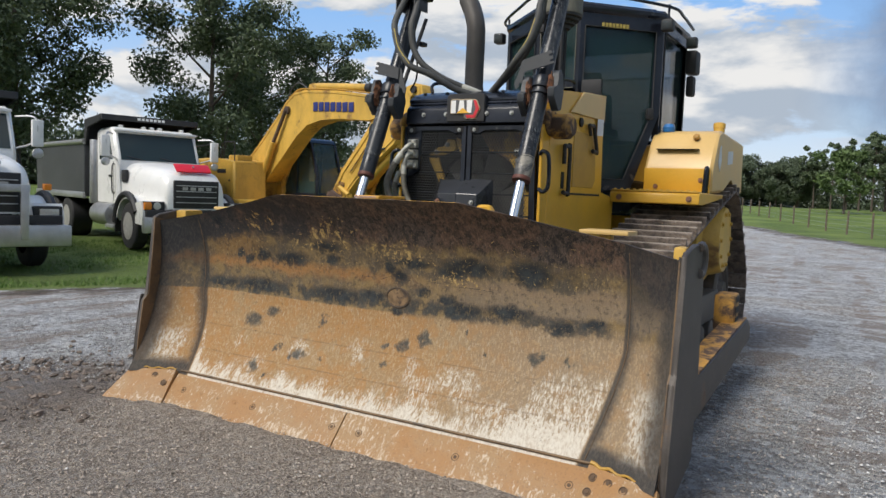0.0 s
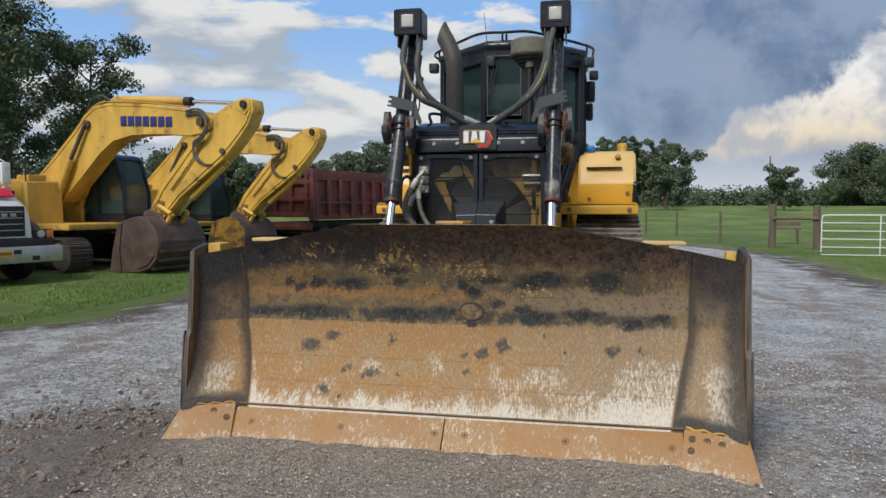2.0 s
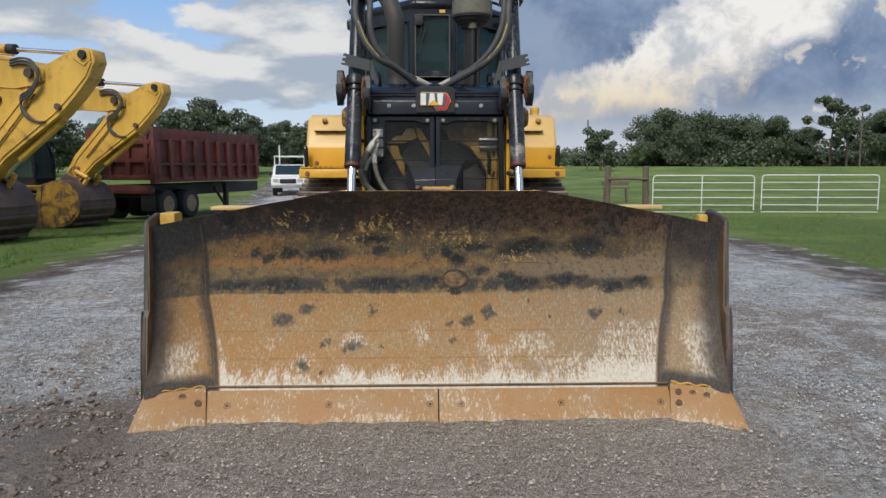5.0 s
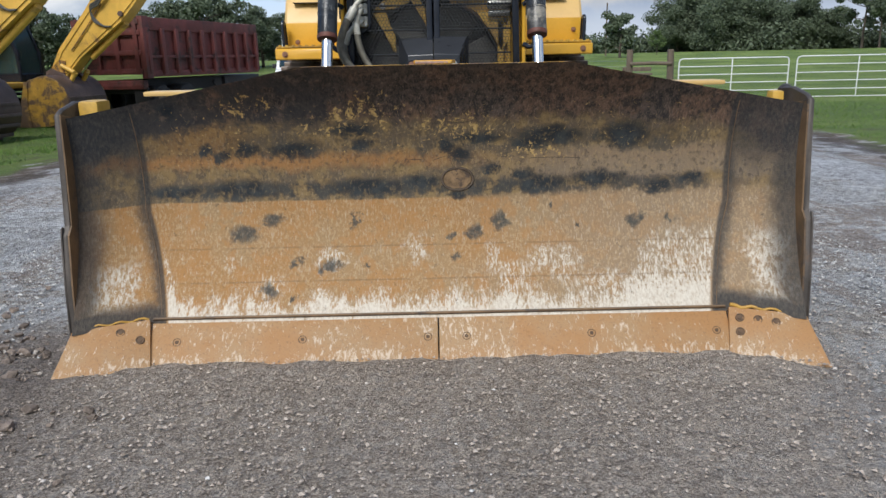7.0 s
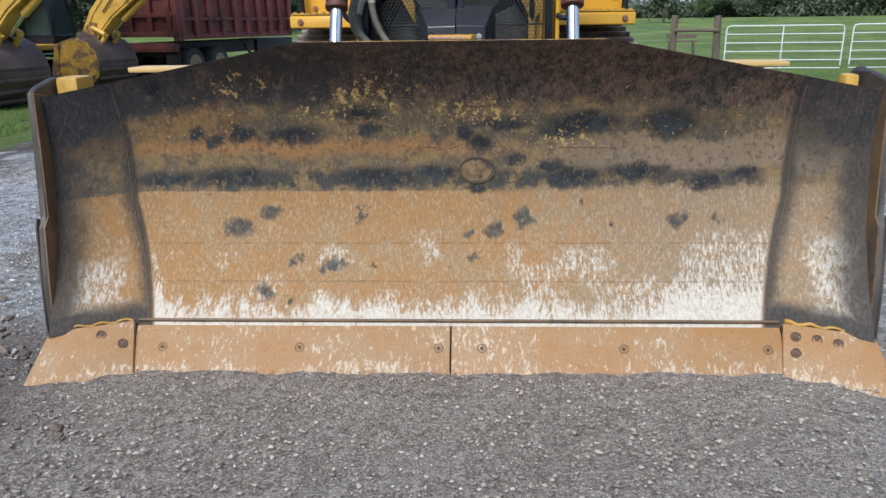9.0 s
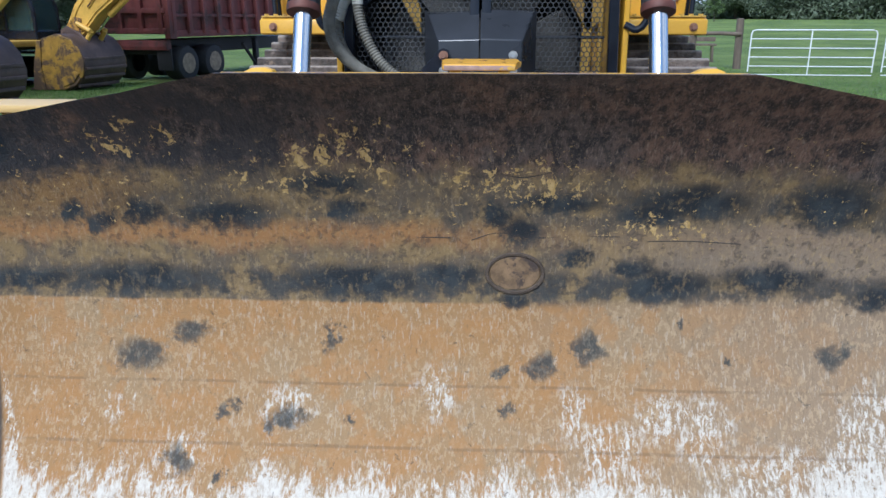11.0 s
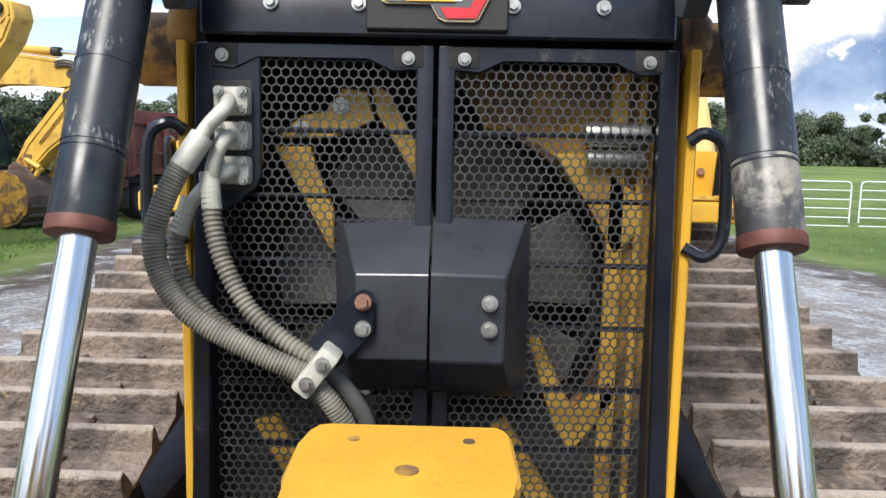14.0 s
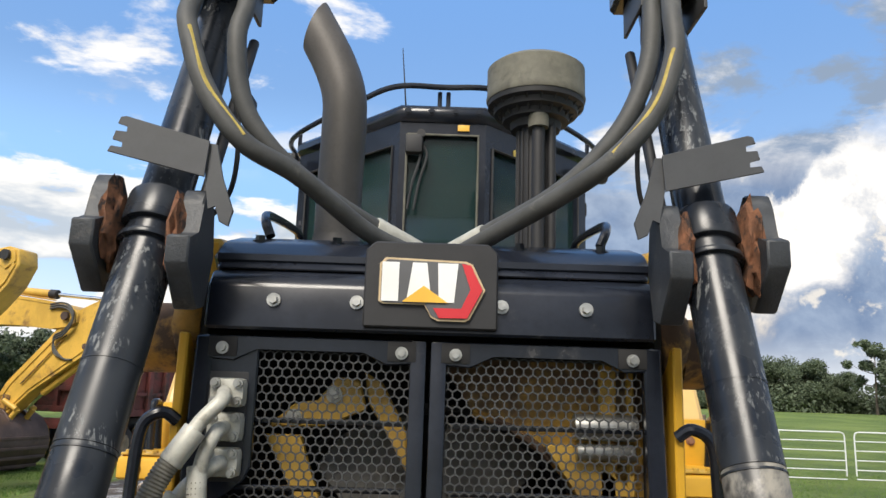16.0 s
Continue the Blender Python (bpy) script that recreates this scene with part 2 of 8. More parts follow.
EXHAUST = plain("heat-greyed exhaust steel", (0.085, 0.078, 0.072), 0.55, 0.25, 0.22, 7.0, (0.16, 0.11, 0.07), (0.6, 0.8), streak=0.4)
PRECLEAN = plain("dusty grey plastic", (0.15, 0.145, 0.115), 0.75, 0, 0.16, 22.0, (0.08, 0.075, 0.06), (0.5, 0.75))
MESH = plain("black perforated steel", (0.05, 0.052, 0.055), 0.38, 0.1, 0.25, 14.0, (0.10, 0.075, 0.04), (0.58, 0.78))
# recess shade round the grille bolts, put into the colour
SEAT_SHADE = plain("black holding recess shade", (0.008, 0.008, 0.009), 0.7, 0, 0.2, 20.0)
# holds the shade of bays, undersides and holes in its colour; also joints, cracks
DARK_IN = plain("near-black shade and gap colour", (0.028, 0.027, 0.026), 0.8, 0, 0.3, 6.0)
FAN = plain("dusty fan plastic", (0.175, 0.168, 0.156), 0.7, 0, 0.2, 8.0, (0.06, 0.05, 0.04), (0.5, 0.7))
SEAT = plain("dark grey seat cloth", (0.035, 0.035, 0.04), 0.9, 0, 0.2, 20.0)
WHITE = plain("white truck paint", (0.78, 0.78, 0.76), 0.3, 0, 0.05, 2.0, (0.45, 0.42, 0.37), (0.66, 0.85))
RED = plain("bright red vinyl", (0.62, 0.012, 0.025), 0.35, 0, 0.1, 4.0)
SILVER = plain("dull aluminium", (0.52, 0.52, 0.52), 0.38, 0.8, 0.12, 4.0, (0.2, 0.18, 0.16), (0.62, 0.8))
DUMP_GREY = plain("dark grey dump body paint", (0.052, 0.055, 0.058), 0.5, 0, 0.2, 2.2, (0.11, 0.1, 0.085), (0.58, 0.78))
MAROON = plain("faded maroon trailer paint", (0.15, 0.040, 0.035), 0.6, 0, 0.3, 2.4, (0.055, 0.03, 0.026), (0.48, 0.66), streak=0.4)
BUCKET = plain("rusty brown bucket steel", (0.105, 0.072, 0.062), 0.55, 0.25, 0.3, 2.6, (0.21, 0.14, 0.1), (0.56, 0.74))
TYRE = plain("dusty tyre rubber", (0.026, 0.026, 0.027), 0.8, 0, 0.2, 8.0, (0.08, 0.07, 0.06), (0.58, 0.8), bump=0.3)
RIM = plain("dull wheel steel", (0.42, 0.41, 0.39), 0.5, 0.3, 0.15, 9.0, (0.16, 0.12, 0.09), (0.55, 0.75))
RIM_RUST = plain("rusty wheel steel", (0.27, 0.21, 0.14), 0.75, 0.1, 0.25, 9.0)
WOOD = plain("weathered fence wood", (0.135, 0.105, 0.078), 0.85, 0, 0.25, 7.0, (0.1, 0.07, 0.05), streak=0.2, bump=0.5)
GATE = plain("white gate tube", (0.74, 0.75, 0.74), 0.4, 0.1, 0.05, 4.0)
AMBER = plain("amber lamp glass", (0.75, 0.24, 0.02), 0.2, 0, 0.05, 9.0)
LENS = plain("lamp glass", (0.55, 0.54, 0.5), 0.12, 0.2, 0.08, 30.0)
BLUE = plain("dark blue marking", (0.02, 0.03, 0.17), 0.4, 0, 0.1, 9.0)
LOGO_WHITE = plain("white marking", (0.8, 0.8, 0.78), 0.4, 0, 0.04, 9.0)
LOGO_RED = plain("red marking", (0.58, 0.03, 0.04), 0.4, 0, 0.06, 9.0)
LOGO_YELLOW = plain("yellow marking", (0.82, 0.46, 0.06), 0.4, 0, 0.06, 9.0)
LOGO_GREY = plain("grey marking", (0.1, 0.1, 0.105), 0.4, 0, 0.06, 9.0)
LOGO_TAN = plain("tan marking outline", (0.55, 0.42, 0.25), 0.5, 0, 0.06, 9.0)
STICKER = plain("white sticker", (0.66, 0.68, 0.7), 0.45, 0, 0.08, 9.0)
BLUE_CAP = plain("blue plastic cap", (0.03, 0.16, 0.42), 0.4, 0, 0.1, 9.0)
BARK = plain("bark", (0.09, 0.072, 0.058), 0.9, 0, 0.3, 5.0, (0.045, 0.038, 0.03), streak=0.25, bump=0.6)


def build_glass(t, s, v):
    s.inputs["Base Color"].default_value = (0.014, 0.034, 0.034, 1)
    n = t.noise(v, 3.0, 4.0, 0.6)
    t.put(s.inputs["Roughness"], t.step(n, 0.35, 0.8, 0.02, 0.10))
    s.inputs["IOR"].default_value = 1.4
    s.inputs["Alpha"].default_value = 0.72


def build_clear(t, s, v):
    s.inputs["Base Color"].default_value = (0.03, 0.05, 0.05, 1)
    n = t.noise(v, 3.0, 4.0, 0.6)
    t.put(s.inputs["Roughness"], t.step(n, 0.35, 0.8, 0.04, 0.16))
    s.inputs["IOR"].default_value = 1.9
    s.inputs["Alpha"].default_value = 0.42


def build_dark_glass(t, s, v):
    s.inputs["Base Color"].default_value = (0.018, 0.032, 0.036, 1)
    n = t.noise(v, 3.0, 4.0, 0.6)
    t.put(s.inputs["Roughness"], t.step(n, 0.35, 0.8, 0.03, 0.12))
    s.inputs["IOR"].default_value = 1.5


GLASS_DARK = material("dark window glass", build_dark_glass)
PATCH = plain("rusty weld patch", (0.21, 0.135, 0.07), 0.7, 0.1, 0.35, 30.0, (0.07, 0.05, 0.04), (0.5, 0.62), bump=0.6)
WORN_RIM = plain("pad edge worn to pinkish primer", (0.36, 0.24, 0.2), 0.6, 0, 0.25, 30.0, (0.6, 0.36, 0.06), (0.52, 0.6))
GLASS = material("tinted cab glass", build_glass)
GLASS_CLEAR = material("dusty cab glass", build_clear)


def build_teal(t, s, v):
    s.inputs["Base Color"].default_value = (0.045, 0.085, 0.085, 1)
    t.put(s.inputs["Roughness"], t.step(t.noise(v, 3.0, 4.0, 0.6), 0.35, 0.8, 0.03, 0.12))
    s.inputs["Alpha"].default_value = 0.5


GLASS_TEAL = material("greenish excavator glass", build_teal)

# x, z, half width, half height of worn or burnt spots on the blade
DARK_SPOTS = [(-1.01, 0.546, 0.085, 0.048), (-0.87, 0.611, 0.052, 0.036), (-0.437, 0.606, 0.020, 0.049), (0.195, 0.532, 0.045, 0.036), (0.33, 0.589, 0.030, 0.056),
              (1.035, 0.579, 0.053, 0.040), (1.213, 0.586, 0.016, 0.034), (-0.88, 0.273, 0.040, 0.043), (-0.555, 0.385, 0.050, 0.030), (-0.745, 0.40, 0.023, 0.021),
              (0.067, 0.511, 0.019, 0.018), (0.737, 0.56, 0.016, 0.016), (0.079, 0.409, 0.018, 0.019), (-0.744, 0.243, 0.018, 0.015), (0.609, 0.666, 0.016, 0.021), (-0.358, 0.386, 0.018, 0.017)]
PALE_SPOTS = [(-1.08, 0.399, 0.045, 0.045), (-0.562, 0.415, 0.085, 0.060), (-0.118, 0.459, 0.062, 0.079), (0.285, 0.413, 0.051, 0.078), (0.53, 0.402, 0.073, 0.066),
              (1.26, 0.372, 0.20, 0.16), (0.87, 0.269, 0.22, 0.072), (0.372, 0.33, 0.11, 0.066), (0.654, 0.369, 0.084, 0.10), (-0.86, 0.296, 0.084, 0.049), (1.12, 0.265, 0.17, 0.10), (1.34, 0.30, 0.11, 0.13)]
SMEARS = [(-0.731, 0.969, 0.14, 0.046), (-0.981, 0.98, 0.07, 0.045), (-1.161, 0.984, 0.045, 0.030), (-1.104, 0.943, 0.036, 0.030), (-0.416, 1.07, 0.11, 0.036), (-0.381, 0.996, 0.05, 0.028),
          (0.587, 1.022, 0.17, 0.048), (0.96, 1.014, 0.13, 0.073), (0.492, 0.987, 0.085, 0.034), (-1.345, 0.768, 0.13, 0.034), (-1.004, 0.77, 0.215, 0.045), (-0.352, 0.769, 0.24, 0.048),
          (-0.083, 0.792, 0.10, 0.039), (0.538, 0.768, 0.14, 0.050), (0.439, 0.818, 0.06, 0.030), (0.834, 0.788, 0.155, 0.045), (1.146, 0.745, 0.085, 0.040), (1.327, 0.787, 0.056, 0.028),
          (0.229, 1.021, 0.11, 0.033), (0.048, 0.982, 0.039, 0.056), (-1.335, 1.178, 0.04, 0.04), (0.285, 0.852, 0.034, 0.030), (0.099, 0.718, 0.05, 0.026), (0.12, 0.93, 0.07, 0.04)]
FLAKE_AREAS = [(-0.38, 1.15, 0.24, 0.13), (-0.95, 1.21, 0.18, 0.08), (0.14, 1.08, 0.28, 0.085), (0.50, 0.94, 0.36, 0.06), (-0.62, 1.07, 0.22, 0.06)]


def build_blade(t, s, v):
    x, y, z = t.split(v)
    add, mul, sub_, top_of = (lambda a, b: t.math("ADD", a, b)), (lambda a, b: t.math("MULTIPLY", a, b)), (lambda a, b: t.math("SUBTRACT", a, b)), (lambda a, b: t.math("MAXIMUM", a, b))
    ax = t.math("ABSOLUTE", x)
    wob = t.noise(v, 3.2, 6.0, 0.6)
    wob2 = t.noise(t.vmath("ADD", v, (9.0, 3.0, 4.0)), 11.0, 6.0, 0.62)
    rag = t.noise(t.vmath("ADD", v, (8.0, 5.0, 2.0)), 34.0, 7.0, 0.70, 0.4)
    grain = t.noise(t.scaled(v, (1, 0.45, 0.45)), 95.0, 5.0, 0.7)
    speck = t.noise(v, 170.0, 3.0, 0.65)
    fleck = t.noise(t.scaled(t.vmath("ADD", v, (3.0, 1.0, 8.0)), (1, 0.6, 0.6)), 75.0, 6.0, 0.72, 0.3)
    tall = t.noise(t.scaled(v, (1, 0.24, 0.24)), 105.0, 5.0, 0.72, 0.2)
    tall2 = t.noise(t.scaled(t.vmath("ADD", v, (2.0, 7.0, 1.0)), (1, 0.34, 0.34)), 11.0, 6.0, 0.70, 0.2)
    tall3 = t.noise(t.scaled(t.vmath("ADD", v, (5.0, 1.0, 3.0)), (1, 0.36, 0.36)), 74.0, 6.0, 0.78, 0.5)
    cloud = t.noise(t.vmath("ADD", v, (1.0, 5.0, 2.0)), 2.1, 5.0, 0.6)
    shift = add(mul(sub_(wob, 0.5), 0.16), mul(sub_(wob2, 0.5), 0.10))
    zz = add(z, shift)
    rx = add(x, add(mul(sub_(rag, 0.5), 0.09), mul(sub_(wob2, 0.5), 0.20)))
    rz = add(z, add(mul(sub_(rag, 0.5), 0.065), mul(sub_(wob2, 0.5), 0.09)))

    def blobs(rows, soft, hard=1.25):
        total = None
        for bx, bz, hw, hh in rows:
            dx = t.math("DIVIDE", sub_(rx, bx), hw)
            dz = t.math("DIVIDE", sub_(rz, bz), hh)
            d = add(mul(dx, dx), mul(dz, dz))
            f = t.step(d, soft, hard, 1.0, 0.0)
            total = f if total is None else top_of(total, f)
        return total
    far = t.step(add(x, mul(sub_(wob, 0.5), 1.3)), -0.1, 1.1)
    # rusty lower field
    rust = t.mix(t.step(cloud, 0.36, 0.64), (0.325, 0.182, 0.070), (0.31, 0.208, 0.105))
    rust = t.mix(mul(far, 0.85), rust, (0.265, 0.20, 0.132))
    rust = t.mix(mul(t.step(fleck, 0.51, 0.58), 0.5), rust, (0.47, 0.345, 0.205))
    rust = t.mix(mul(t.step(wob2, 0.48, 0.60), t.step(x, 0.2, 0.9, 0.65, 0.25)), rust, (0.36, 0.188, 0.066))
    # duller ochre upper field, greyer away from the flakes
    ochre = t.mix(t.step(wob2, 0.38, 0.60), (0.225, 0.155, 0.072), (0.120, 0.094, 0.064))
    ochre = t.mix(mul(t.step(x, 0.15, 0.9), t.step(t.math("ABSOLUTE", sub_(zz, 0.875)), 0.05, 0.11, 0.85, 0.0)), ochre, (0.245, 0.187, 0.13))
    ochre = t.mix(mul(t.step(t.math("ABSOLUTE", sub_(zz, 0.915)), 0.0, 0.06, 0.85, 0.0), t.step(x, -0.3, 0.4, 1.0, 0.1)), ochre, (0.33, 0.165, 0.060))
    ochre = t.mix(mul(t.step(t.math("ABSOLUTE", sub_(x, -1.2)), 0.10, 0.35, 0.7, 0.0), t.step(t.math("ABSOLUTE", sub_(zz, 1.03)), 0.03, 0.13, 1.0, 0.0)), ochre, (0.24, 0.135, 0.050))
    ochre = t.mix(mul(t.step(fleck, 0.52, 0.62), 0.45), ochre, (0.36, 0.26, 0.125))
    ochre = t.mix(mul(t.step(rag, 0.52, 0.62), 0.55), ochre, (0.055, 0.045, 0.036))
    line = add(z, mul(shift, 0.10))
    upper = t.step(sub_(line, t.step(x, 0.2, 0.9, 0.0, 0.03)), sub_(0.704, mul(far, 0.05)), add(0.714, mul(far, 0.06)))
    c = t.mix(upper, rust, ochre)
    c = t.mix(mul(t.step(grain, 0.54, 0.66), add(0.3, mul(upper, 0.2))), c, (0.12, 0.086, 0.058))
    c = t.mix(mul(t.step(tall, 0.56, 0.64), sub_(0.55, mul(upper, 0.38))), c, (0.48, 0.40, 0.30))
    # dark band at the top and over the wings
    edge = add(add(zz, mul(sub_(rag, 0.5), 0.10)), add(t.step(ax, 0.9, 1.45, 0.0, 0.05), t.step(ax, 1.46, 1.74, 0.0, 0.14)))
    top = t.step(edge, 1.07, 1.15)
    streaky = t.noise(t.scaled(t.vmath("ADD", v, (6.0, 2.0, 1.0)), (1, 1, 0.5)), 26.0, 7.0, 0.74, 0.15)
    tiny = t.noise(t.vmath("ADD", v, (2.0, 9.0, 5.0)), 120.0, 5.0, 0.75)
    topc = t.mix(t.step(streaky, 0.40, 0.60), (0.032, 0.027, 0.026), (0.165, 0.103, 0.071))
    topc = t.mix(t.step(add(wob, mul(x, -0.04)), 0.48, 0.58, 0.0, 0.8), topc, t.mix(t.step(streaky, 0.42, 0.6), (0.024, 0.025, 0.028), (0.092, 0.078, 0.069)))
    scratch = t.noise(t.scaled(t.vmath("ADD", v, (1.0, 3.0, 7.0)), (1, 0.3, 0.3)), 150.0, 5.0, 0.75, 0.4)
    topc = t.mix(t.step(tiny, 0.53, 0.60, 0.0, 0.5), topc, (0.19, 0.135, 0.095))
    topc = t.mix(t.step(scratch, 0.56, 0.63, 0.0, 0.6), topc, (0.27, 0.21, 0.16))
    topc = t.mix(t.step(scratch, 0.45, 0.38, 0.0, 0.6), topc, (0.020, 0.018, 0.018))
    topc = t.mix(mul(t.step(x, -0.75, -0.15, 0.8, 0.0), t.step(wob2, 0.38, 0.52)), topc, (0.034, 0.036, 0.040))
    topc = t.mix(t.step(fleck, 0.60, 0.68, 0.0, 0.4), topc, (0.19, 0.15, 0.11))
    rim = t.step(sub_(1.385, z), 0.0, 0.05, 1.0, 0.0)
    topc = t.mix(mul(rim, t.step(tiny, 0.42, 0.60)), topc, t.mix(t.step(wob2, 0.44, 0.58), (0.06, 0.052, 0.048), (0.20, 0.135, 0.095)))
    c = t.mix(top, c, topc)
    # burnt smears and spots with shapes of their own
    band = mul(t.step(t.math("ABSOLUTE", sub_(rz, 0.768)), 0.022, 0.052, 1.0, 0.0), mul(t.step(wob2, 0.40, 0.52), t.step(ax, 1.36, 1.46, 1.0, 0.0)))
    haze = mul(t.step(t.math("ABSOLUTE", sub_(rz, 1.0)), 0.03, 0.075, 0.7, 0.0), mul(t.step(wob, 0.46, 0.56), t.step(ax, 1.30, 1.45, 1.0, 0.0)))
    smear = mul(top_of(blobs(SMEARS, 0.1, 2.0), top_of(mul(band, 0.75), mul(haze, 0.6))), t.step(add(rag, mul(sub_(grain, 0.5), 0.5)), 0.34, 0.47, 0.55, 1.0))
    burnt = t.mix(t.step(wob2, 0.42, 0.64), (0.012, 0.019, 0.026), (0.034, 0.043, 0.048))
    burnt = t.mix(mul(t.step(fleck, 0.59, 0.66), 0.5), burnt, (0.15, 0.125, 0.085))
    c = t.mix(mul(smear, 0.96), c, burnt)
    # yellow paint left in flakes
    flake = t.noise(t.scaled(t.vmath("ADD", v, (4.0, 0.0, 6.0)), (1, 1, 0.8)), 21.0, 8.0, 0.72, 0.5)
    crumbs = t.noise(t.vmath("ADD", v, (1.0, 4.0, 2.0)), 48.0, 6.0, 0.7, 0.4)
    near = blobs(FLAKE_AREAS, 0.0, 1.3)
    f = t.step(add(flake, mul(near, 0.135)), 0.690, 0.700)
    f = top_of(f, mul(t.step(add(crumbs, mul(near, 0.045)), 0.635, 0.65), mul(t.step(zz, 0.86, 0.95), t.step(zz, 1.16, 1.25, 1.0, 0.0))))
    f = mul(f, t.step(ax, 1.38, 1.45, 1.0, 0.0))
    f = mul(f, t.step(zz, 0.84, 0.90))
    c = t.mix(f, c, t.mix(t.step(fleck, 0.4, 0.6), (0.40, 0.265, 0.092), (0.54, 0.38, 0.16)))
    # white scratches low down, more of them to the far side
    side = add(1.372, mul(t.math("MINIMUM", sub_(z, 0.17), 0.5), 0.22))
    centre = t.step(sub_(ax, side), -0.012, 0.004, 1.0, 0.0)
    reach = add(0.235, t.step(x, 0.9, 1.12, 0.0, 0.22))
    reach = add(reach, mul(t.step(sub_(side, t.math("MULTIPLY", x, -1.0)), 0.0, 0.065, 1.0, 0.0), 0.26))
    flame = add(mul(sub_(tall2, 0.5), 0.40), mul(sub_(tall3, 0.5), 0.46))
    lowf = t.step(sub_(z, flame), sub_(reach, 0.05), add(reach, 0.03), 1.0, 0.0)
    wing_l = mul(t.step(t.math("ABSOLUTE", sub_(rx, -1.625)), 0.07, 0.12, 1.0, 0.0), t.step(t.math("ABSOLUTE", sub_(rz, 0.32)), 0.06, 0.13, 1.0, 0.0))
    wing_r = mul(t.step(t.math("ABSOLUTE", sub_(rx, 1.665)), 0.05, 0.10, 1.0, 0.0), t.step(t.math("ABSOLUTE", sub_(rz, 0.37)), 0.10, 0.22, 1.0, 0.0))
    keep = add(add(mul(tall, 0.35), mul(tall3, 0.45)), add(mul(speck, 0.2), mul(t.math("MAXIMUM", sub_(0.34, z), 0.0), 0.75)))
    pale = mul(mul(lowf, centre), t.step(keep, 0.485, 0.540))
    spots = mul(blobs(PALE_SPOTS, 0.1, 1.5), centre)
    pale = top_of(pale, mul(spots, t.step(add(tall3, mul(speck, 0.2)), 0.585, 0.665)))
    pale = top_of(pale, mul(top_of(wing_l, wing_r), t.step(add(tall3, mul(speck, 0.2)), 0.53, 0.66)))
    loose = mul(t.step(tall3, 0.61, 0.68), mul(centre, t.step(z, 0.36, 0.70, 0.8, 0.0)))
    pale = top_of(pale, loose)
    c = t.mix(mul(pale, 0.95), c, t.mix(t.step(grain, 0.4, 0.7), (0.64, 0.60, 0.52), (0.47, 0.40, 0.32)))
    spots = mul(blobs(DARK_SPOTS, 0.0, 1.5), t.step(add(rag, mul(sub_(grain, 0.5), 0.3)), 0.28, 0.46, 0.65, 1.0))
    c = t.mix(mul(spots, 0.9), c, t.mix(t.step(fleck, 0.48, 0.62), (0.040, 0.047, 0.048), (0.11, 0.105, 0.085)))
    # bending lines across the plate
    bend = None
    for h in (0.475, 0.318):
        d = t.step(t.math("ABSOLUTE", sub_(add(z, mul(shift, 0.03)), h)), 0.0015, 0.006, 0.4, 0.0)
        bend = d if bend is None else top_of(bend, d)
    c = t.mix(mul(mul(bend, centre), t.step(wob2, 0.40, 0.55)), c, (0.13, 0.085, 0.05))
    # grey steel along the wing seams, the ends and the foot
    off = sub_(add(ax, mul(shift, 0.04)), side)
    seam = mul(t.step(off, -0.004, 0.012), t.step(add(off, mul(sub_(rag, 0.5), 0.06)), 0.025, 0.095, 1.0, 0.0))
    endf = mul(t.step(add(ax, mul(shift, 0.6)), 1.62, 1.73), 0.92)
    wingtop = mul(t.step(ax, 1.45, 1.54), t.step(zz, 0.70, 0.98))
    foot = mul(t.step(add(z, mul(shift, 0.35)), 0.20, 0.27, 1.0, 0.0), t.step(off, -0.004, 0.02))
    grey = top_of(top_of(mul(seam, 0.92), endf), top_of(foot, mul(wingtop, 0.85)))
    c = t.mix(mul(grey, 0.92), c, t.mix(t.step(grain, 0.4, 0.7), (0.024, 0.027, 0.031), (0.070, 0.065, 0.058)))
    pit = t.noise(t.vmath("ADD", v, (7.0, 7.0, 1.0)), 30.0, 7.0, 0.75, 0.5)
    c = t.mix(t.step(pit, 0.61, 0.67, 0.0, 0.6), c, (0.045, 0.042, 0.04))
    t.put(s.inputs["Base Color"], c)
    s.inputs["Specular IOR Level"].default_value = 0.25
    t.put(s.inputs["Metallic"], mul(pale, 0.08))
    r = add(0.60, mul(sub_(grain, 0.5), 0.3))
    t.put(s.inputs["Roughness"], sub_(r, mul(pale, 0.12)))
    h = add(mul(tall, 0.6), add(mul(speck, 0.7), add(mul(wob2, 0.5), mul(rag, 0.5))))
    t.put(s.inputs["Normal"], t.bump(h, 0.7, 0.007))


BLADE = material("worn blade steel", build_blade)


def build_cutting(t, s, v):
    tall = t.noise(t.scaled(v, (1, 0.38, 0.38)), 62.0, 7.0, 0.78, 0.5)
    cloud = t.noise(v, 3.5, 5.0, 0.6)
    grain = t.noise(v, 90.0, 3.0, 0.6)
    x, y, z = t.split(v)
    c = t.mix(t.step(cloud, 0.35, 0.65), (0.345, 0.180, 0.066), (0.34, 0.215, 0.105))
    c = t.mix(t.math("MULTIPLY", t.step(grain, 0.5, 0.75), 0.4), c, (0.10, 0.06, 0.04))
    low = t.step(z, 0.0, 0.05, 0.06, 0.0)
    f = t.step(t.math("ADD", t.math("ADD", tall, low), t.math("MULTIPLY", cloud, 0.40)), 0.765, 0.83)
    c = t.mix(t.math("MULTIPLY", f, 0.75), c, (0.60, 0.50, 0.39))
    t.put(s.inputs["Base Color"], c)
    s.inputs["Roughness"].default_value = 0.62
    t.put(s.inputs["Normal"], t.bump(t.math("ADD", tall, t.math("MULTIPLY", grain, 0.4)), 0.4, 0.005))


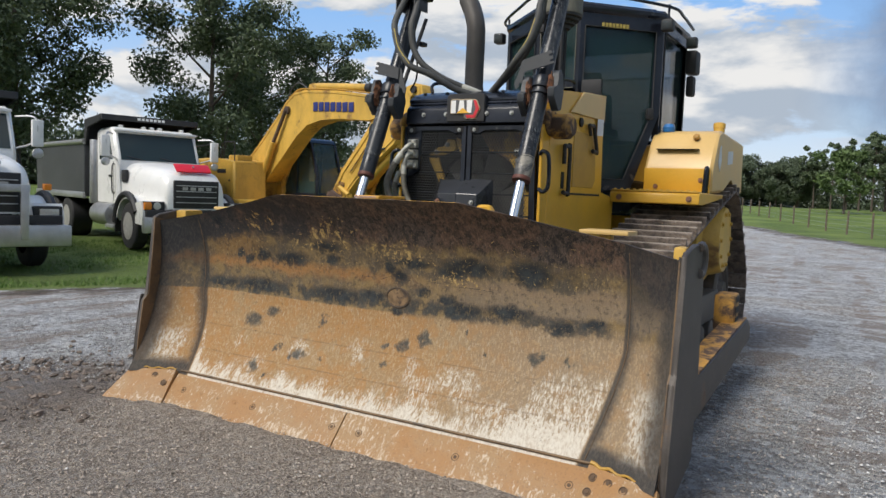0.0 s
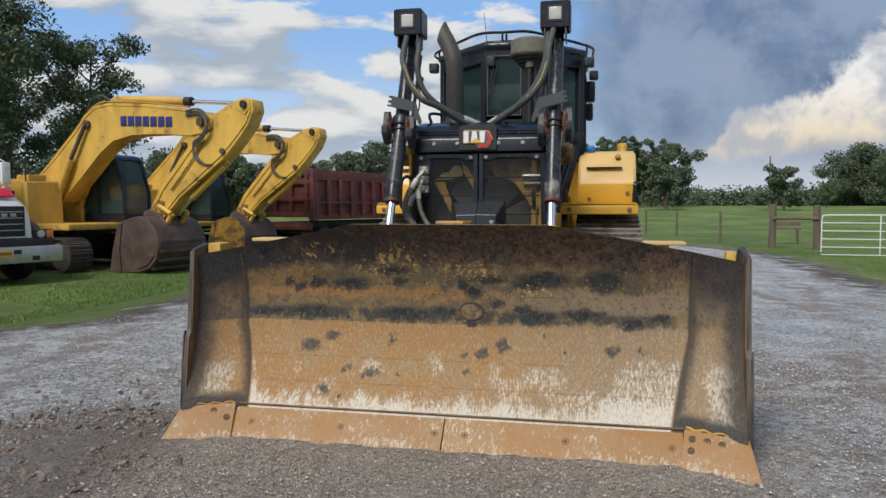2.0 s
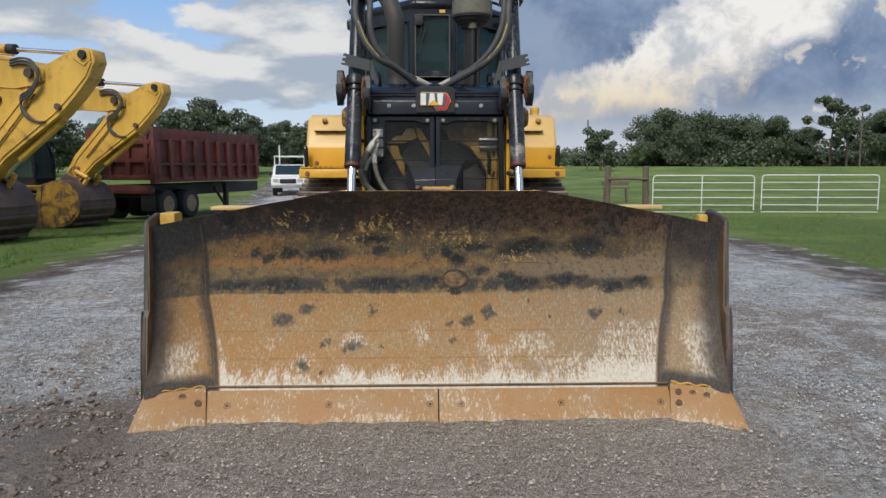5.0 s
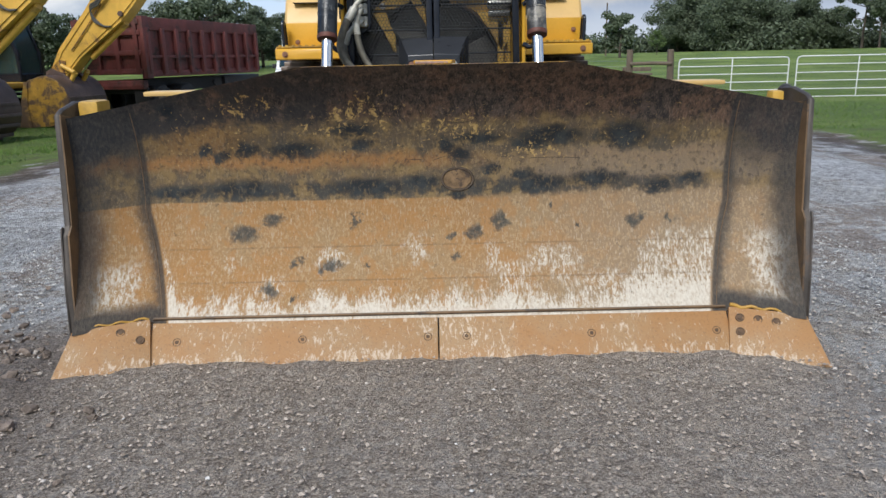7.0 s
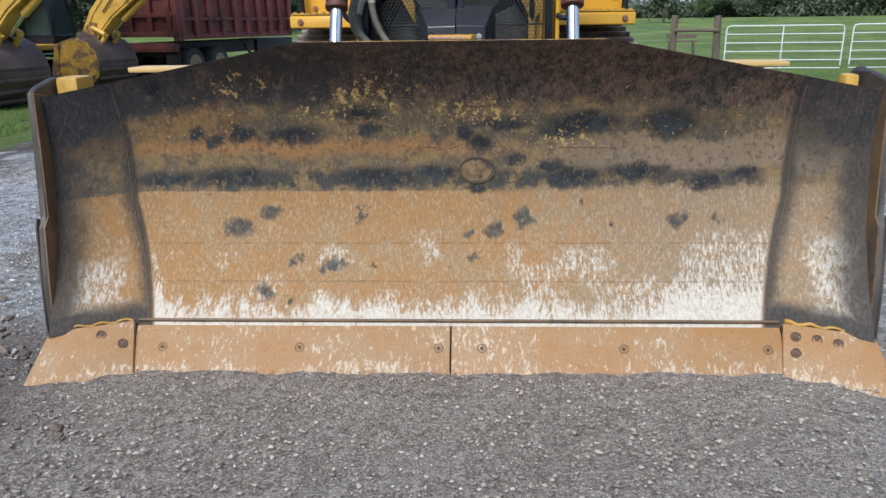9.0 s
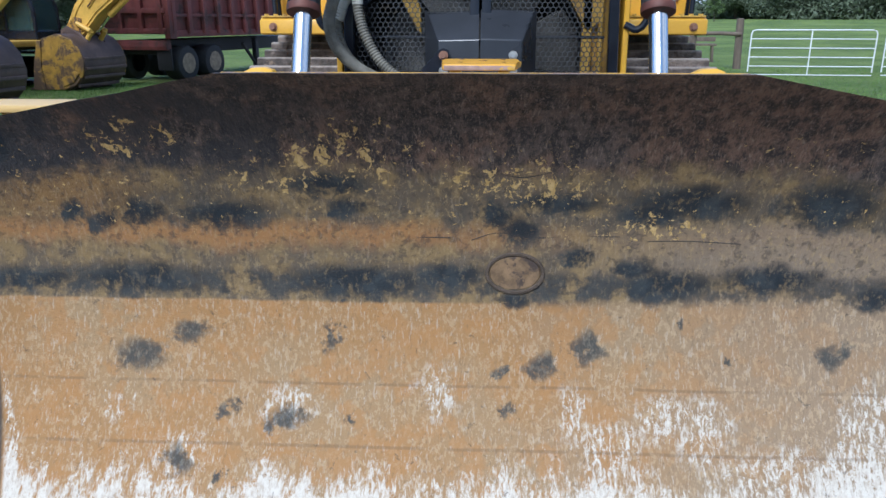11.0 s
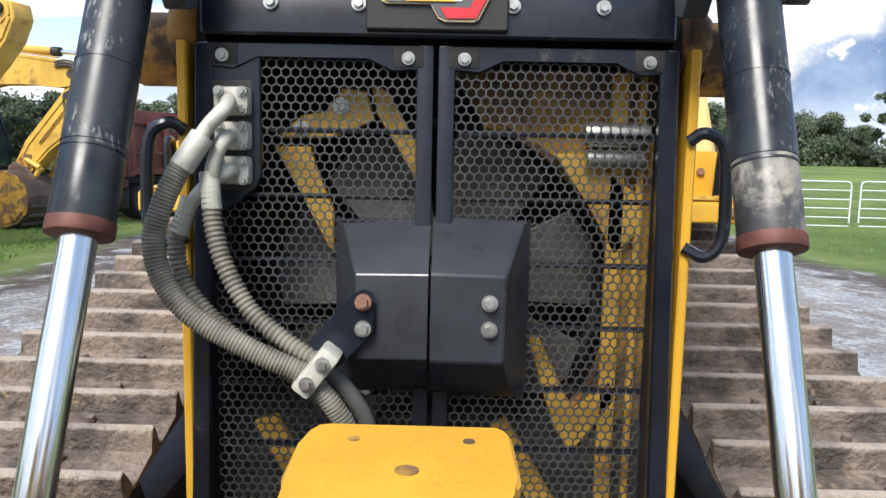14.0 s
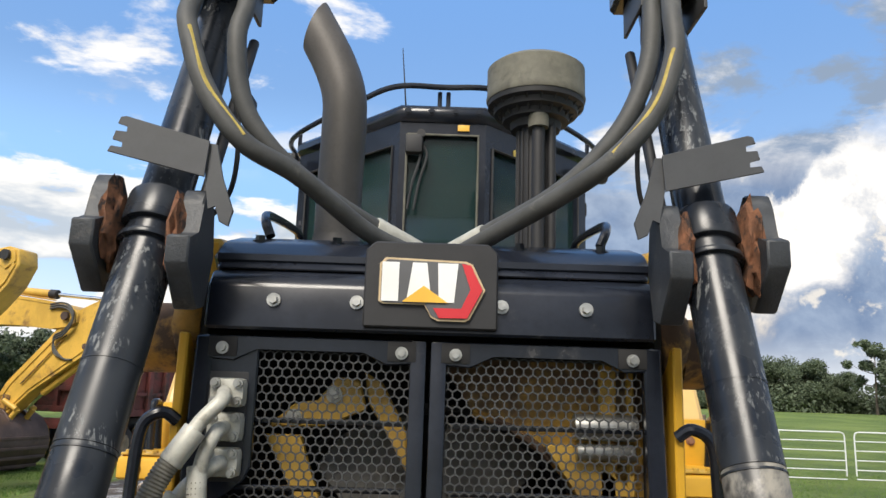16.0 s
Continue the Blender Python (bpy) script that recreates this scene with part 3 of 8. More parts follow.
CUTTING = material("scraped cutting edge", build_cutting)
EDGE_PLATE = plain("rust-brown worn plate", (0.155, 0.098, 0.052), 0.6, 0.1, 0.3, 5.0, (0.055, 0.048, 0.044), (0.50, 0.66), bump=0.3)
SEAT_HOLE = plain("dark bolt seat", (0.11, 0.065, 0.035), 0.7, 0.1, 0.3, 40.0, (0.05, 0.035, 0.025))
SIDE_STEEL = plain("dark worn side steel", (0.085, 0.073, 0.064), 0.55, 0.15, 0.3, 6.0, (0.17, 0.10, 0.055), (0.58, 0.75), bump=0.3)
WELD = plain("weld bead", (0.10, 0.075, 0.055), 0.6, 0.2, 0.3, 60.0, (0.22, 0.13, 0.06), bump=0.6)


def build_shoe(t, s, v):
    info = t.node("ShaderNodeObjectInfo").outputs["Random"]
    off = t.join(t.math("MULTIPLY", info, 31.0), t.math("MULTIPLY", info, 17.0), 0.0)
    p = t.vmath("ADD", v, off)
    a = t.noise(p, 5.0, 6.0, 0.65)
    g = t.noise(p, 42.0, 4.0, 0.6)
    c = t.mix(t.step(a, 0.36, 0.60), (0.062, 0.050, 0.042), (0.215, 0.168, 0.135))
    c = t.mix(t.math("MULTIPLY", t.step(g, 0.48, 0.7), 0.5), c, (0.06, 0.05, 0.045))
    c = t.mix(t.step(t.noise(p, 9.0, 6.0, 0.7), 0.58, 0.68), c, (0.27, 0.195, 0.13))
    lx, ly, lz = t.split(v)
    tip = t.step(t.math("ADD", lz, t.math("MULTIPLY", t.math("SUBTRACT", a, 0.5), 0.04)), 0.054, 0.066)
    c = t.mix(t.math("MULTIPLY", tip, 0.85), c, (0.36, 0.305, 0.255))
    t.put(s.inputs["Base Color"], c)
    s.inputs["Roughness"].default_value = 0.72
    t.put(s.inputs["Normal"], t.bump(t.math("ADD", g, a), 0.9, 0.02))


SHOE = material("muddy track steel", build_shoe)


def build_ground(t, s, v):
    x, y, z = t.split(v)
    w = t.noise(v, 0.35, 5.0, 0.6)
    w2 = t.noise(v, 1.7, 6.0, 0.65)
    sway = t.math("ADD", t.math("MULTIPLY", t.math("SUBTRACT", w, 0.5), 2.8), t.math("MULTIPLY", t.math("SUBTRACT", w2, 0.5), 2.0))
    left = t.math("MINIMUM", t.math("SUBTRACT", -5.9, t.math("MAXIMUM", 0.0, t.math("MULTIPLY", t.math("SUBTRACT", y, 11.0), 0.14))),
                  t.math("ADD", -5.4, t.math("MULTIPLY", t.math("SUBTRACT", y, 5.0), 1.0)))
    right = t.math("MINIMUM", 6.7, t.math("SUBTRACT", 6.7, t.math("MULTIPLY", t.math("SUBTRACT", y, 21.0), 0.42)))
    dl = t.math("ADD", t.math("SUBTRACT", left, x), sway)
    dr = t.math("ADD", t.math("SUBTRACT", x, right), sway)
    inside = t.math("MAXIMUM", dl, dr)
    inside = t.math("MAXIMUM", inside, t.math("SUBTRACT", -14.0, t.math("SUBTRACT", y, sway)))
    grass = t.step(inside, -0.1, 0.5)
    mud = t.math("MULTIPLY", t.step(inside, -1.3, -0.3), t.step(w2, 0.36, 0.50))
    # gravel
    vor = t.voronoi(v, 64.0)
    cell = t.node("ShaderNodeTexVoronoi", Vector=v, Scale=64.0).outputs["Color"]
    fine = t.noise(v, 95.0, 4.0, 0.75)
    clod = t.noise(v, 26.0, 8.0, 0.78, 0.5)
    damp = t.noise(t.vmath("ADD", v, (7.0, 1.0, 0.0)), 0.55, 5.0, 0.6)
    front = t.math("MULTIPLY", t.step(t.math("ABSOLUTE", t.math("ADD", t.math("ADD", x, 0.25), t.math("MULTIPLY", sway, 0.8))), 1.7, 2.8, 1.0, 0.0), t.step(y, 0.4, 1.2, 1.0, 0.0))
    tone = t.math("ADD", t.math("MULTIPLY", fine, 0.6), t.math("MULTIPLY", clod, 0.4))
    grey = t.mix(t.step(tone, 0.40, 0.60), (0.30, 0.292, 0.28), (0.80, 0.785, 0.755))
    # pale streaks: the wet yard's sky reflection mixed into the colour
    pale = t.step(t.math("ADD", t.noise(t.scaled(v, (1.0, 0.3, 1.0)), 1.1, 6.0, 0.65), t.step(x, 1.5, 3.5, 0.0, 0.09)), 0.50, 0.60)
    grey = t.mix(t.math("MULTIPLY", pale, 0.75), grey, t.mix(t.step(fine, 0.4, 0.6), (0.52, 0.53, 0.55), (0.74, 0.74, 0.74)))
    brown = t.mix(t.step(tone, 0.40, 0.60), (0.23, 0.182, 0.142), (0.85, 0.735, 0.615))
    brown = t.mix(t.math("MULTIPLY", t.step(x, 0.3, 2.2), 0.6), brown, t.mix(t.step(tone, 0.38, 0.60), (0.38, 0.325, 0.275), (0.90, 0.80, 0.69)))
    g = t.mix(t.math("MAXIMUM", t.math("MULTIPLY", front, 0.95), t.step(damp, 0.52, 0.6, 0.0, 0.7)), grey, brown)
    g = t.mix(t.step(t.split(cell)[0], 0.86, 0.97, 0.0, t.math("SUBTRACT", 0.5, t.math("MULTIPLY", front, 0.35))), g, (0.56, 0.55, 0.53))
    g = t.mix(t.step(t.split(cell)[1], 0.70, 0.97, 0.0, t.math("SUBTRACT", 0.5, t.math("MULTIPLY", front, 0.25))), g, (0.11, 0.088, 0.072))
    # shade in the gaps between stones, mixed into the gravel colour
    g = t.mix(t.step(vor, 0.42, 0.75, 0.0, t.math("SUBTRACT", 0.45, t.math("MULTIPLY", front, 0.25))), g, (0.05, 0.040, 0.033))
    chip = t.node("ShaderNodeTexVoronoi", Vector=v, Scale=27.0).outputs["Color"]
    coarse = t.noise(t.vmath("ADD", v, (4.0, 4.0, 0.0)), 14.0, 9.0, 0.82, 0.3)
    off_front = t.math("SUBTRACT", 1.0, t.math("MULTIPLY", front, 0.8))
    g = t.mix(t.math("MULTIPLY", t.step(t.split(chip)[2], 0.74, 0.82, 0.0, 0.7), off_front), g, (0.80, 0.80, 0.79))
    g = t.mix(t.math("MULTIPLY", t.step(t.split(chip)[0], 0.78, 0.86, 0.0, 0.6), off_front), g, (0.15, 0.13, 0.12))
    g = t.mix(t.step(coarse, 0.45, 0.37, 0.0, 0.6), g, (0.13, 0.108, 0.092))
    g = t.mix(t.math("MULTIPLY", t.step(coarse, 0.55, 0.64, 0.0, 0.5), off_front), g, (0.82, 0.82, 0.81))
    g = t.mix(t.math("MULTIPLY", mud, 0.85), g, t.mix(t.step(clod, 0.4, 0.6), (0.045, 0.033, 0.024), (0.12, 0.088, 0.066)))
    # crevice noise: clod shade darkens the front soil's colour, and feeds the bump
    crevice = t.noise(t.vmath("ADD", v, (2.0, 6.0, 0.0)), 44.0, 7.0, 0.72, 0.8)
    g = t.mix(t.math("MULTIPLY", t.step(crevice, 0.50, 0.40, 0.0, 0.55), front), g, (0.15, 0.118, 0.098))
    # packed wheel ruts and pale patches at the sides
    rut = t.noise(t.scaled(t.vmath("ADD", v, (3.0, 2.0, 0.0)), (1.0, 0.22, 1.0)), 1.5, 6.0, 0.6, 0.4)
    pale_patch = t.noise(t.scaled(t.vmath("ADD", v, (5.0, 9.0, 0.0)), (0.7, 1.0, 1.0)), 2.1, 8.0, 0.74, 0.5)
    side = t.math("SUBTRACT", 1.0, front)
    g = t.mix(t.math("MULTIPLY", t.step(rut, 0.52, 0.57, 0.0, 0.75), side), g, t.mix(t.step(clod, 0.4, 0.6), (0.20, 0.155, 0.125), (0.48, 0.40, 0.34)))
    g = t.mix(t.math("MULTIPLY", t.step(pale_patch, 0.50, 0.58, 0.0, 0.8), side), g, t.mix(t.step(coarse, 0.42, 0.56), (0.42, 0.42, 0.42), (0.86, 0.86, 0.85)))
    g = t.mix(t.math("MULTIPLY", mud, 0.85), g, t.mix(t.step(clod, 0.42, 0.58), (0.050, 0.036, 0.027), (0.15, 0.11, 0.082)))
    # torn brown clods beside the blade's corner
    torn = t.math("MULTIPLY", t.step(t.math("ABSOLUTE", t.math("ADD", t.math("ADD", x, 2.35), t.math("MULTIPLY", sway, 0.35))), 0.35, 0.95, 1.0, 0.0), t.step(t.math("ABSOLUTE", t.math("ADD", y, 0.35)), 0.7, 1.3, 1.0, 0.0))
    g = t.mix(t.math("MULTIPLY", torn, 0.75), g, t.mix(t.step(tone, 0.40, 0.60), (0.075, 0.058, 0.046), (0.33, 0.27, 0.225)))
    # grass
    blade = t.noise(t.scaled(v, (1, 1, 1)), 26.0, 5.0, 0.7)
    patch = t.noise(v, 0.22, 5.0, 0.6)
    gr = t.mix(t.step(blade, 0.35, 0.68), (0.07, 0.115, 0.02), (0.17, 0.25, 0.045))
    gr = t.mix(t.step(patch, 0.4, 0.65, 0.0, 0.7), gr, (0.24, 0.31, 0.07))
    gr = t.mix(t.math("MULTIPLY", t.step(w2, 0.54, 0.64, 0.0, 0.75), t.step(inside, 0.0, 3.5, 1.0, 0.25)), gr, (0.12, 0.10, 0.055))
    t.put(s.inputs["Base Color"], t.mix(grass, g, gr))
    wet = t.math("MULTIPLY", t.step(damp, 0.40, 0.5, 1.0, 0.0), t.math("SUBTRACT", 1.0, t.math("MAXIMUM", grass, front)))
    t.put(s.inputs["Roughness"], t.math("SUBTRACT", 0.92, t.math("MULTIPLY", wet, 0.38)))
    h = t.math("ADD", t.math("MULTIPLY", t.math("SUBTRACT", 1.0, vor), 0.45), t.math("ADD", t.math("MULTIPLY", fine, 0.8), t.math("ADD", t.math("MULTIPLY", clod, 1.6), t.math("MULTIPLY", crevice, 1.2))))
    h = t.math("ADD", h, t.math("MULTIPLY", coarse, 1.6))
    t.put(s.inputs["Normal"], t.bump(h, 0.9, 0.034))


GROUND = material("gravel yard and grass", build_ground)


def build_stone(t, s, v):
    r = t.node("ShaderNodeNewGeometry").outputs["Random Per Island"]
    g = t.noise(v, 90.0, 3.0, 0.6)
    lx, ly, lz = t.split(v)
    yard = t.step(t.math("ABSOLUTE", lx), 1.8, 2.7)
    c = t.mix(r, t.mix(yard, (0.19, 0.158, 0.13), (0.22, 0.216, 0.21)), t.mix(yard, (0.50, 0.43, 0.365), (0.70, 0.695, 0.68)))
    c = t.mix(t.step(r, t.math("SUBTRACT", 0.985, t.math("MULTIPLY", yard, 0.06)), 1.0), c, (0.62, 0.61, 0.59))
    c = t.mix(t.step(g, 0.45, 0.75, 0.0, 0.4), c, (0.09, 0.07, 0.055))
    t.put(s.inputs["Base Color"], c)
    s.inputs["Roughness"].default_value = 0.85


STONE = material("crushed stone", build_stone)
CLOD = plain("damp brown earth", (0.20, 0.158, 0.128), 0.9, 0, 0.35, 20.0, (0.09, 0.07, 0.055), (0.5, 0.65), bump=0.8)


def leafy(name, dark, light):
    def build(t, s, v):
        r = t.node("ShaderNodeNewGeometry").outputs["Random Per Island"]
        a = t.noise(v, 0.5, 3.0, 0.5)
        c = t.mix(t.math("ADD", t.math("MULTIPLY", r, 0.6), t.math("MULTIPLY", a, 0.5), clamp=True), dark, light)
        t.put(s.inputs["Base Color"], c)
        s.inputs["Roughness"].default_value = 0.62
        s.inputs["Specular IOR Level"].default_value = 0.25
    return material(name, build)


LEAF = leafy("dark oak leaves", (0.036, 0.058, 0.036), (0.135, 0.170, 0.090))
LEAF_FAR = leafy("far woodland leaves", (0.055, 0.078, 0.050), (0.135, 0.168, 0.105))
LEAF_LIGHT = leafy("light green leaves", (0.07, 0.11, 0.04), (0.13, 0.19, 0.07))
GRASS_BLADE = leafy("grass blades", (0.06, 0.12, 0.02), (0.16, 0.26, 0.06))
LEAF_PINE = leafy("grey-green pine needles", (0.07, 0.10, 0.06), (0.14, 0.18, 0.10))


# ---------------------------------------------------------------- building helpers
def thing(name, at, label, category, turn=0.0, group="", kind=""):
    """An Empty at a thing's base that parents its parts."""
    ob = new(name)
    ob.empty_display_size = 0.2
    ob.matrix_world = pose(*at, 0, 0, turn)
    bpy.context.view_layer.update()
    return tagged(ob, label, category, group, kind)


def finish(bm, smooth=35.0):
    bmesh.ops.recalc_face_normals(bm, faces=bm.faces[:])
    for f in bm.faces:
        f.smooth = True
    for e in bm.edges:
        if len(e.link_faces) == 2 and e.calc_face_angle(0.0) > radians(smooth):
            e.smooth = False


def mesh_of(name, bm, mat, smooth=35.0):
    finish(bm, smooth)
    me = bpy.data.meshes.new(name)
    bm.to_mesh(me)
    bm.free()
    me.materials.append(mat)
    return me


def part(name, bm, mat, parent, label="", place=None, world_space=True, smooth=35.0):
    """Link a bmesh, or a ready mesh, as one mesh object under a thing or a part."""
    me = bm if isinstance(bm, bpy.types.Mesh) else mesh_of(name, bm, mat, smooth)
    ob = new(name, me)
    if parent is not None:
        ob.parent = parent
        if world_space:
            bpy.context.view_layer.update()
            ob.matrix_parent_inverse = parent.matrix_world.inverted()
    if place is not None:
        ob.matrix_basis = place
    return tagged(ob, label)


def lone(name, bm, mat, label, category, group="", kind="", smooth=35.0):
    me = bm if isinstance(bm, bpy.types.Mesh) else mesh_of(name, bm, mat, smooth)
    return tagged(new(name, me), label, category, group, kind)


def from_arrays(name, verts, faces, mat, smooth=False):
    me = bpy.data.meshes.new(name)
    me.from_pydata([tuple(v) for v in verts], [], [tuple(f) for f in faces])
    me.materials.append(mat)
    if smooth:
        me.polygons.foreach_set("use_smooth", [True] * len(me.polygons))
    me.update()
    return me


def softened(bm, geom, width, segments=2):
    if width > 0:
        edges = [e for e in geom if isinstance(e, bmesh.types.BMEdge)]
        bmesh.ops.bevel(bm, geom=edges, offset=width, segments=segments, affect="EDGES", profile=0.6, clamp_overlap=True)


def box(lo, hi, bevel=0.01, bm=None, m=None):
    """A box with rounded edges."""
    bm = bm or bmesh.new()
    size = [hi[i] - lo[i] for i in range(3)]
    mid = [(hi[i] + lo[i]) / 2 for i in range(3)]
    mat = Matrix.Translation(mid) @ Matrix.Diagonal((*size, 1))
    if m is not None:
        mat = m @ mat
    made = bmesh.ops.create_cube(bm, size=1.0, matrix=mat)["verts"]
    edges = {e for v in made for e in v.link_edges}
    softened(bm, list(edges), min(bevel, 0.45 * min(size)), 2)
    return bm


def prism(outline, a, b, axis="y", bevel=0.008, bm=None, m=None):
    """A plate: an outline in a plane across the axis, from a to b along it."""
    bm = bm or bmesh.new()
    def at(p, k):
        q = {"x": (k, p[0], p[1]), "y": (p[0], k, p[1]), "z": (p[0], p[1], k)}[axis]
        return (m @ Vector(q)) if m is not None else q
    lo = [bm.verts.new(at(p, a)) for p in outline]
    hi = [bm.verts.new(at(p, b)) for p in outline]
    n = len(outline)
    faces = [bm.faces.new(lo), bm.faces.new(hi[::-1])]
    for i in range(n):
        faces.append(bm.faces.new((lo[i], hi[i], hi[(i + 1) % n], lo[(i + 1) % n])))
    edges = {e for f in faces for e in f.edges}
    softened(bm, list(edges), min(bevel, 0.4 * abs(b - a)), 1)
    return bm


def rod(p, q, r, r2=None, seg=20, bm=None, bevel=0.0):
    """A round bar from p to q."""
    bm = bm or bmesh.new()
    p, q = Vector(p), Vector(q)
    d = q - p
    m = Matrix.Translation((p + q) / 2) @ d.to_track_quat("Z", "Y").to_matrix().to_4x4()
    made = bmesh.ops.create_cone(bm, cap_ends=True, segments=seg, radius1=r, radius2=r if r2 is None else r2, depth=d.length, matrix=m)["verts"]
    if bevel:
        edges = {e for v in made for e in v.link_edges if len(e.link_faces) == 2 and e.calc_face_angle(0) > 0.9}
        softened(bm, list(edges), bevel, 2)
    return bm


def lathe(profile, base, axis, seg=32, bm=None):
    """Turn (radius, height) rows round an axis through base."""
    bm = bm or bmesh.new()
    m = Matrix.Translation(base) @ Vector(axis).to_track_quat("Z", "Y").to_matrix().to_4x4()
    rings = []
    for r, h in profile:
        rings.append([bm.verts.new(m @ Vector((max(r, 1e-4) * math.cos(2 * math.pi * k / seg), max(r, 1e-4) * math.sin(2 * math.pi * k / seg), h))) for k in range(seg)])
    for a, b in zip(rings, rings[1:]):
        for k in range(seg):
            bm.faces.new((a[k], a[(k + 1) % seg], b[(k + 1) % seg], b[k]))
    bm.faces.new(rings[0][::-1])
    bm.faces.new(rings[-1])
    return bm


def smooth_path(points, steps):
    """A flowing line through the points."""
    p = [Vector(q) for q in points]
    p = [p[0] * 2 - p[1]] + p + [p[-1] * 2 - p[-2]]
    out = []
    for i in range(1, len(p) - 2):
        for k in range(steps):
            u = k / steps
            out.append(0.5 * (2 * p[i] + (p[i + 1] - p[i - 1]) * u + (2 * p[i - 1] - 5 * p[i] + 4 * p[i + 1] - p[i + 2]) * u * u
                              + (3 * p[i] - p[i - 1] - 3 * p[i + 1] + p[i + 2]) * u ** 3))
    out.append(p[-2])
    return out


def tube(points, radius, steps=10, seg=12, ribs=None, bm=None, taper=None):
    """A hose or pipe along a flowing line. ribs: (pitch, height) of a corrugated guard."""
    bm = bm or bmesh.new()
    line = smooth_path(points, steps) if steps > 1 else [Vector(q) for q in points]
    if ribs:
        pitch, height = ribs
        far = [0.0]
        for a, b in zip(line, line[1:]):
            far.append(far[-1] + (b - a).length)
        count = int(far[-1] / pitch * 4)
        dense, j = [], 0
        for k in range(count + 1):
            s = far[-1] * k / count
            while j < len(far) - 2 and far[j + 1] < s:
                j += 1
            u = (s - far[j]) / max(1e-6, far[j + 1] - far[j])
            dense.append(line[j].lerp(line[j + 1], min(1.0, u)))
        line = dense
    n = len(line)
    up, rings = Vector((0.31, 0.2, 0.93)), []
    for i, p in enumerate(line):
        d = (line[min(i + 1, n - 1)] - line[max(i - 1, 0)]).normalized()
        side = d.cross(up).normalized() if abs(d.dot(up)) < 0.99 else d.orthogonal().normalized()
        up = side.cross(d).normalized()
        r = radius if taper is None else radius + (taper - radius) * i / (n - 1)
        if ribs:
            r += ribs[1] * (1 if i % 4 in (1, 2) else -0.6)
        rings.append([bm.verts.new(p + r * (math.cos(2 * math.pi * k / seg) * side + math.sin(2 * math.pi * k / seg) * up)) for k in range(seg)])
    for a, b in zip(rings, rings[1:]):
        for k in range(seg):
            bm.faces.new((a[k], a[(k + 1) % seg], b[(k + 1) % seg], b[k]))
    bm.faces.new(rings[0][::-1])
    bm.faces.new(rings[-1])
    return bm


def bolt(p, way=(0, -1, 0), r=0.014, h=0.012, bm=None):
    """A hexagon head on a washer."""
    bm = bm or bmesh.new()
    p, w = Vector(p), Vector(way).normalized()
    rod(p - w * 0.004, p + w * 0.004, r * 1.5, seg=16, bm=bm)
    rod(p + w * 0.003, p + w * (0.004 + h), r, r * 0.93, seg=6, bm=bm)
    return bm


def ground_z(x, y):
    """Height of the yard: level round the machine, lower by the trucks, rising far off."""
    def ease(v, a, b):
        u = min(1.0, max(0.0, (v - a) / (b - a)))
        return u * u * (3 - 2 * u)
    away = math.hypot(x, y)
    z = -0.2 * ease(-x, 4.5, 9.0) * (1 - ease(away, 30, 60)) + 1.5 * ease(away, 34, 108)
    z -= 0.10 * ease(x, 4.0, 8.0) * (1 - ease(away, 28, 42))
    z += 0.05 * (noise.noise((x * 0.35, y * 0.35, 0.0))) * ease(away, 3.5, 8)
    return z


# ---------------------------------------------------------------- the ground
def build_terrain():
    def axis(lo, hi, fine_lo, fine_hi, step):
        out, v, s = [], fine_lo, step
        while v < fine_hi:
            out.append(v)
            v += step
        s, right = step, v
        while right < hi:
            out.append(right)
            s *= 1.12
            right += s
        out.append(hi)
        s, leftv, left = step, fine_lo - step, []
        while leftv > lo:
            left.append(leftv)
            s *= 1.12
            leftv -= s
        left.append(lo)
        return left[::-1] + out
    xs = axis(-1500, 1500, -5.5, 5.5, 0.07)
    ys = axis(-400, 2500, -4.6, 4.0, 0.07)
    verts, faces = [], []
    for y in ys:
        for x in xs:
            near = max(0.0, 1 - max(abs(x) / 9, abs(y) / 10))
            z = ground_z(x, y)
            z += near * (0.018 * noise.noise((x * 1.3, y * 1.3, 2.0)) + 0.012 * noise.noise((x * 6, y * 6, 5.0)))
            # loose berm pushed up beside the blade, and the hollow in front of it
            z += math.exp(-((x + 2.3) / 0.6) ** 2 - ((y + 0.3) / 0.8) ** 2) * (0.03 + 0.05 * noise.noise((x * 5, y * 5, 9.0)) + 0.045 * noise.noise((x * 11, y * 11, 3.0)))
            z += 0.025 * math.exp(-((y - 0.05) / 0.25) ** 2) * (1 if abs(x) < 1.6 else 0) * (0.4 + noise.noise((x * 8, y * 8, 1.0)))
            verts.append((x, y, z - 0.012))
    w = len(xs)
    for j in range(len(ys) - 1):
        for i in range(w - 1):
            faces.append((j * w + i, j * w + i + 1, (j + 1) * w + i + 1, (j + 1) * w + i))
    me = from_arrays("ground", verts, faces, GROUND, True)
    tagged(new("ground", me), "gravel yard with wet patches running into green pasture", "ground", kind="structure")


build_terrain()


def left_edge(y):
    return min(-6.2 - max(0.0, (y - 11) * 0.14), -5.4 + (y - 5.0))


def right_edge(y):
    return min(6.7, 6.7 - (y - 21.0) * 0.42)


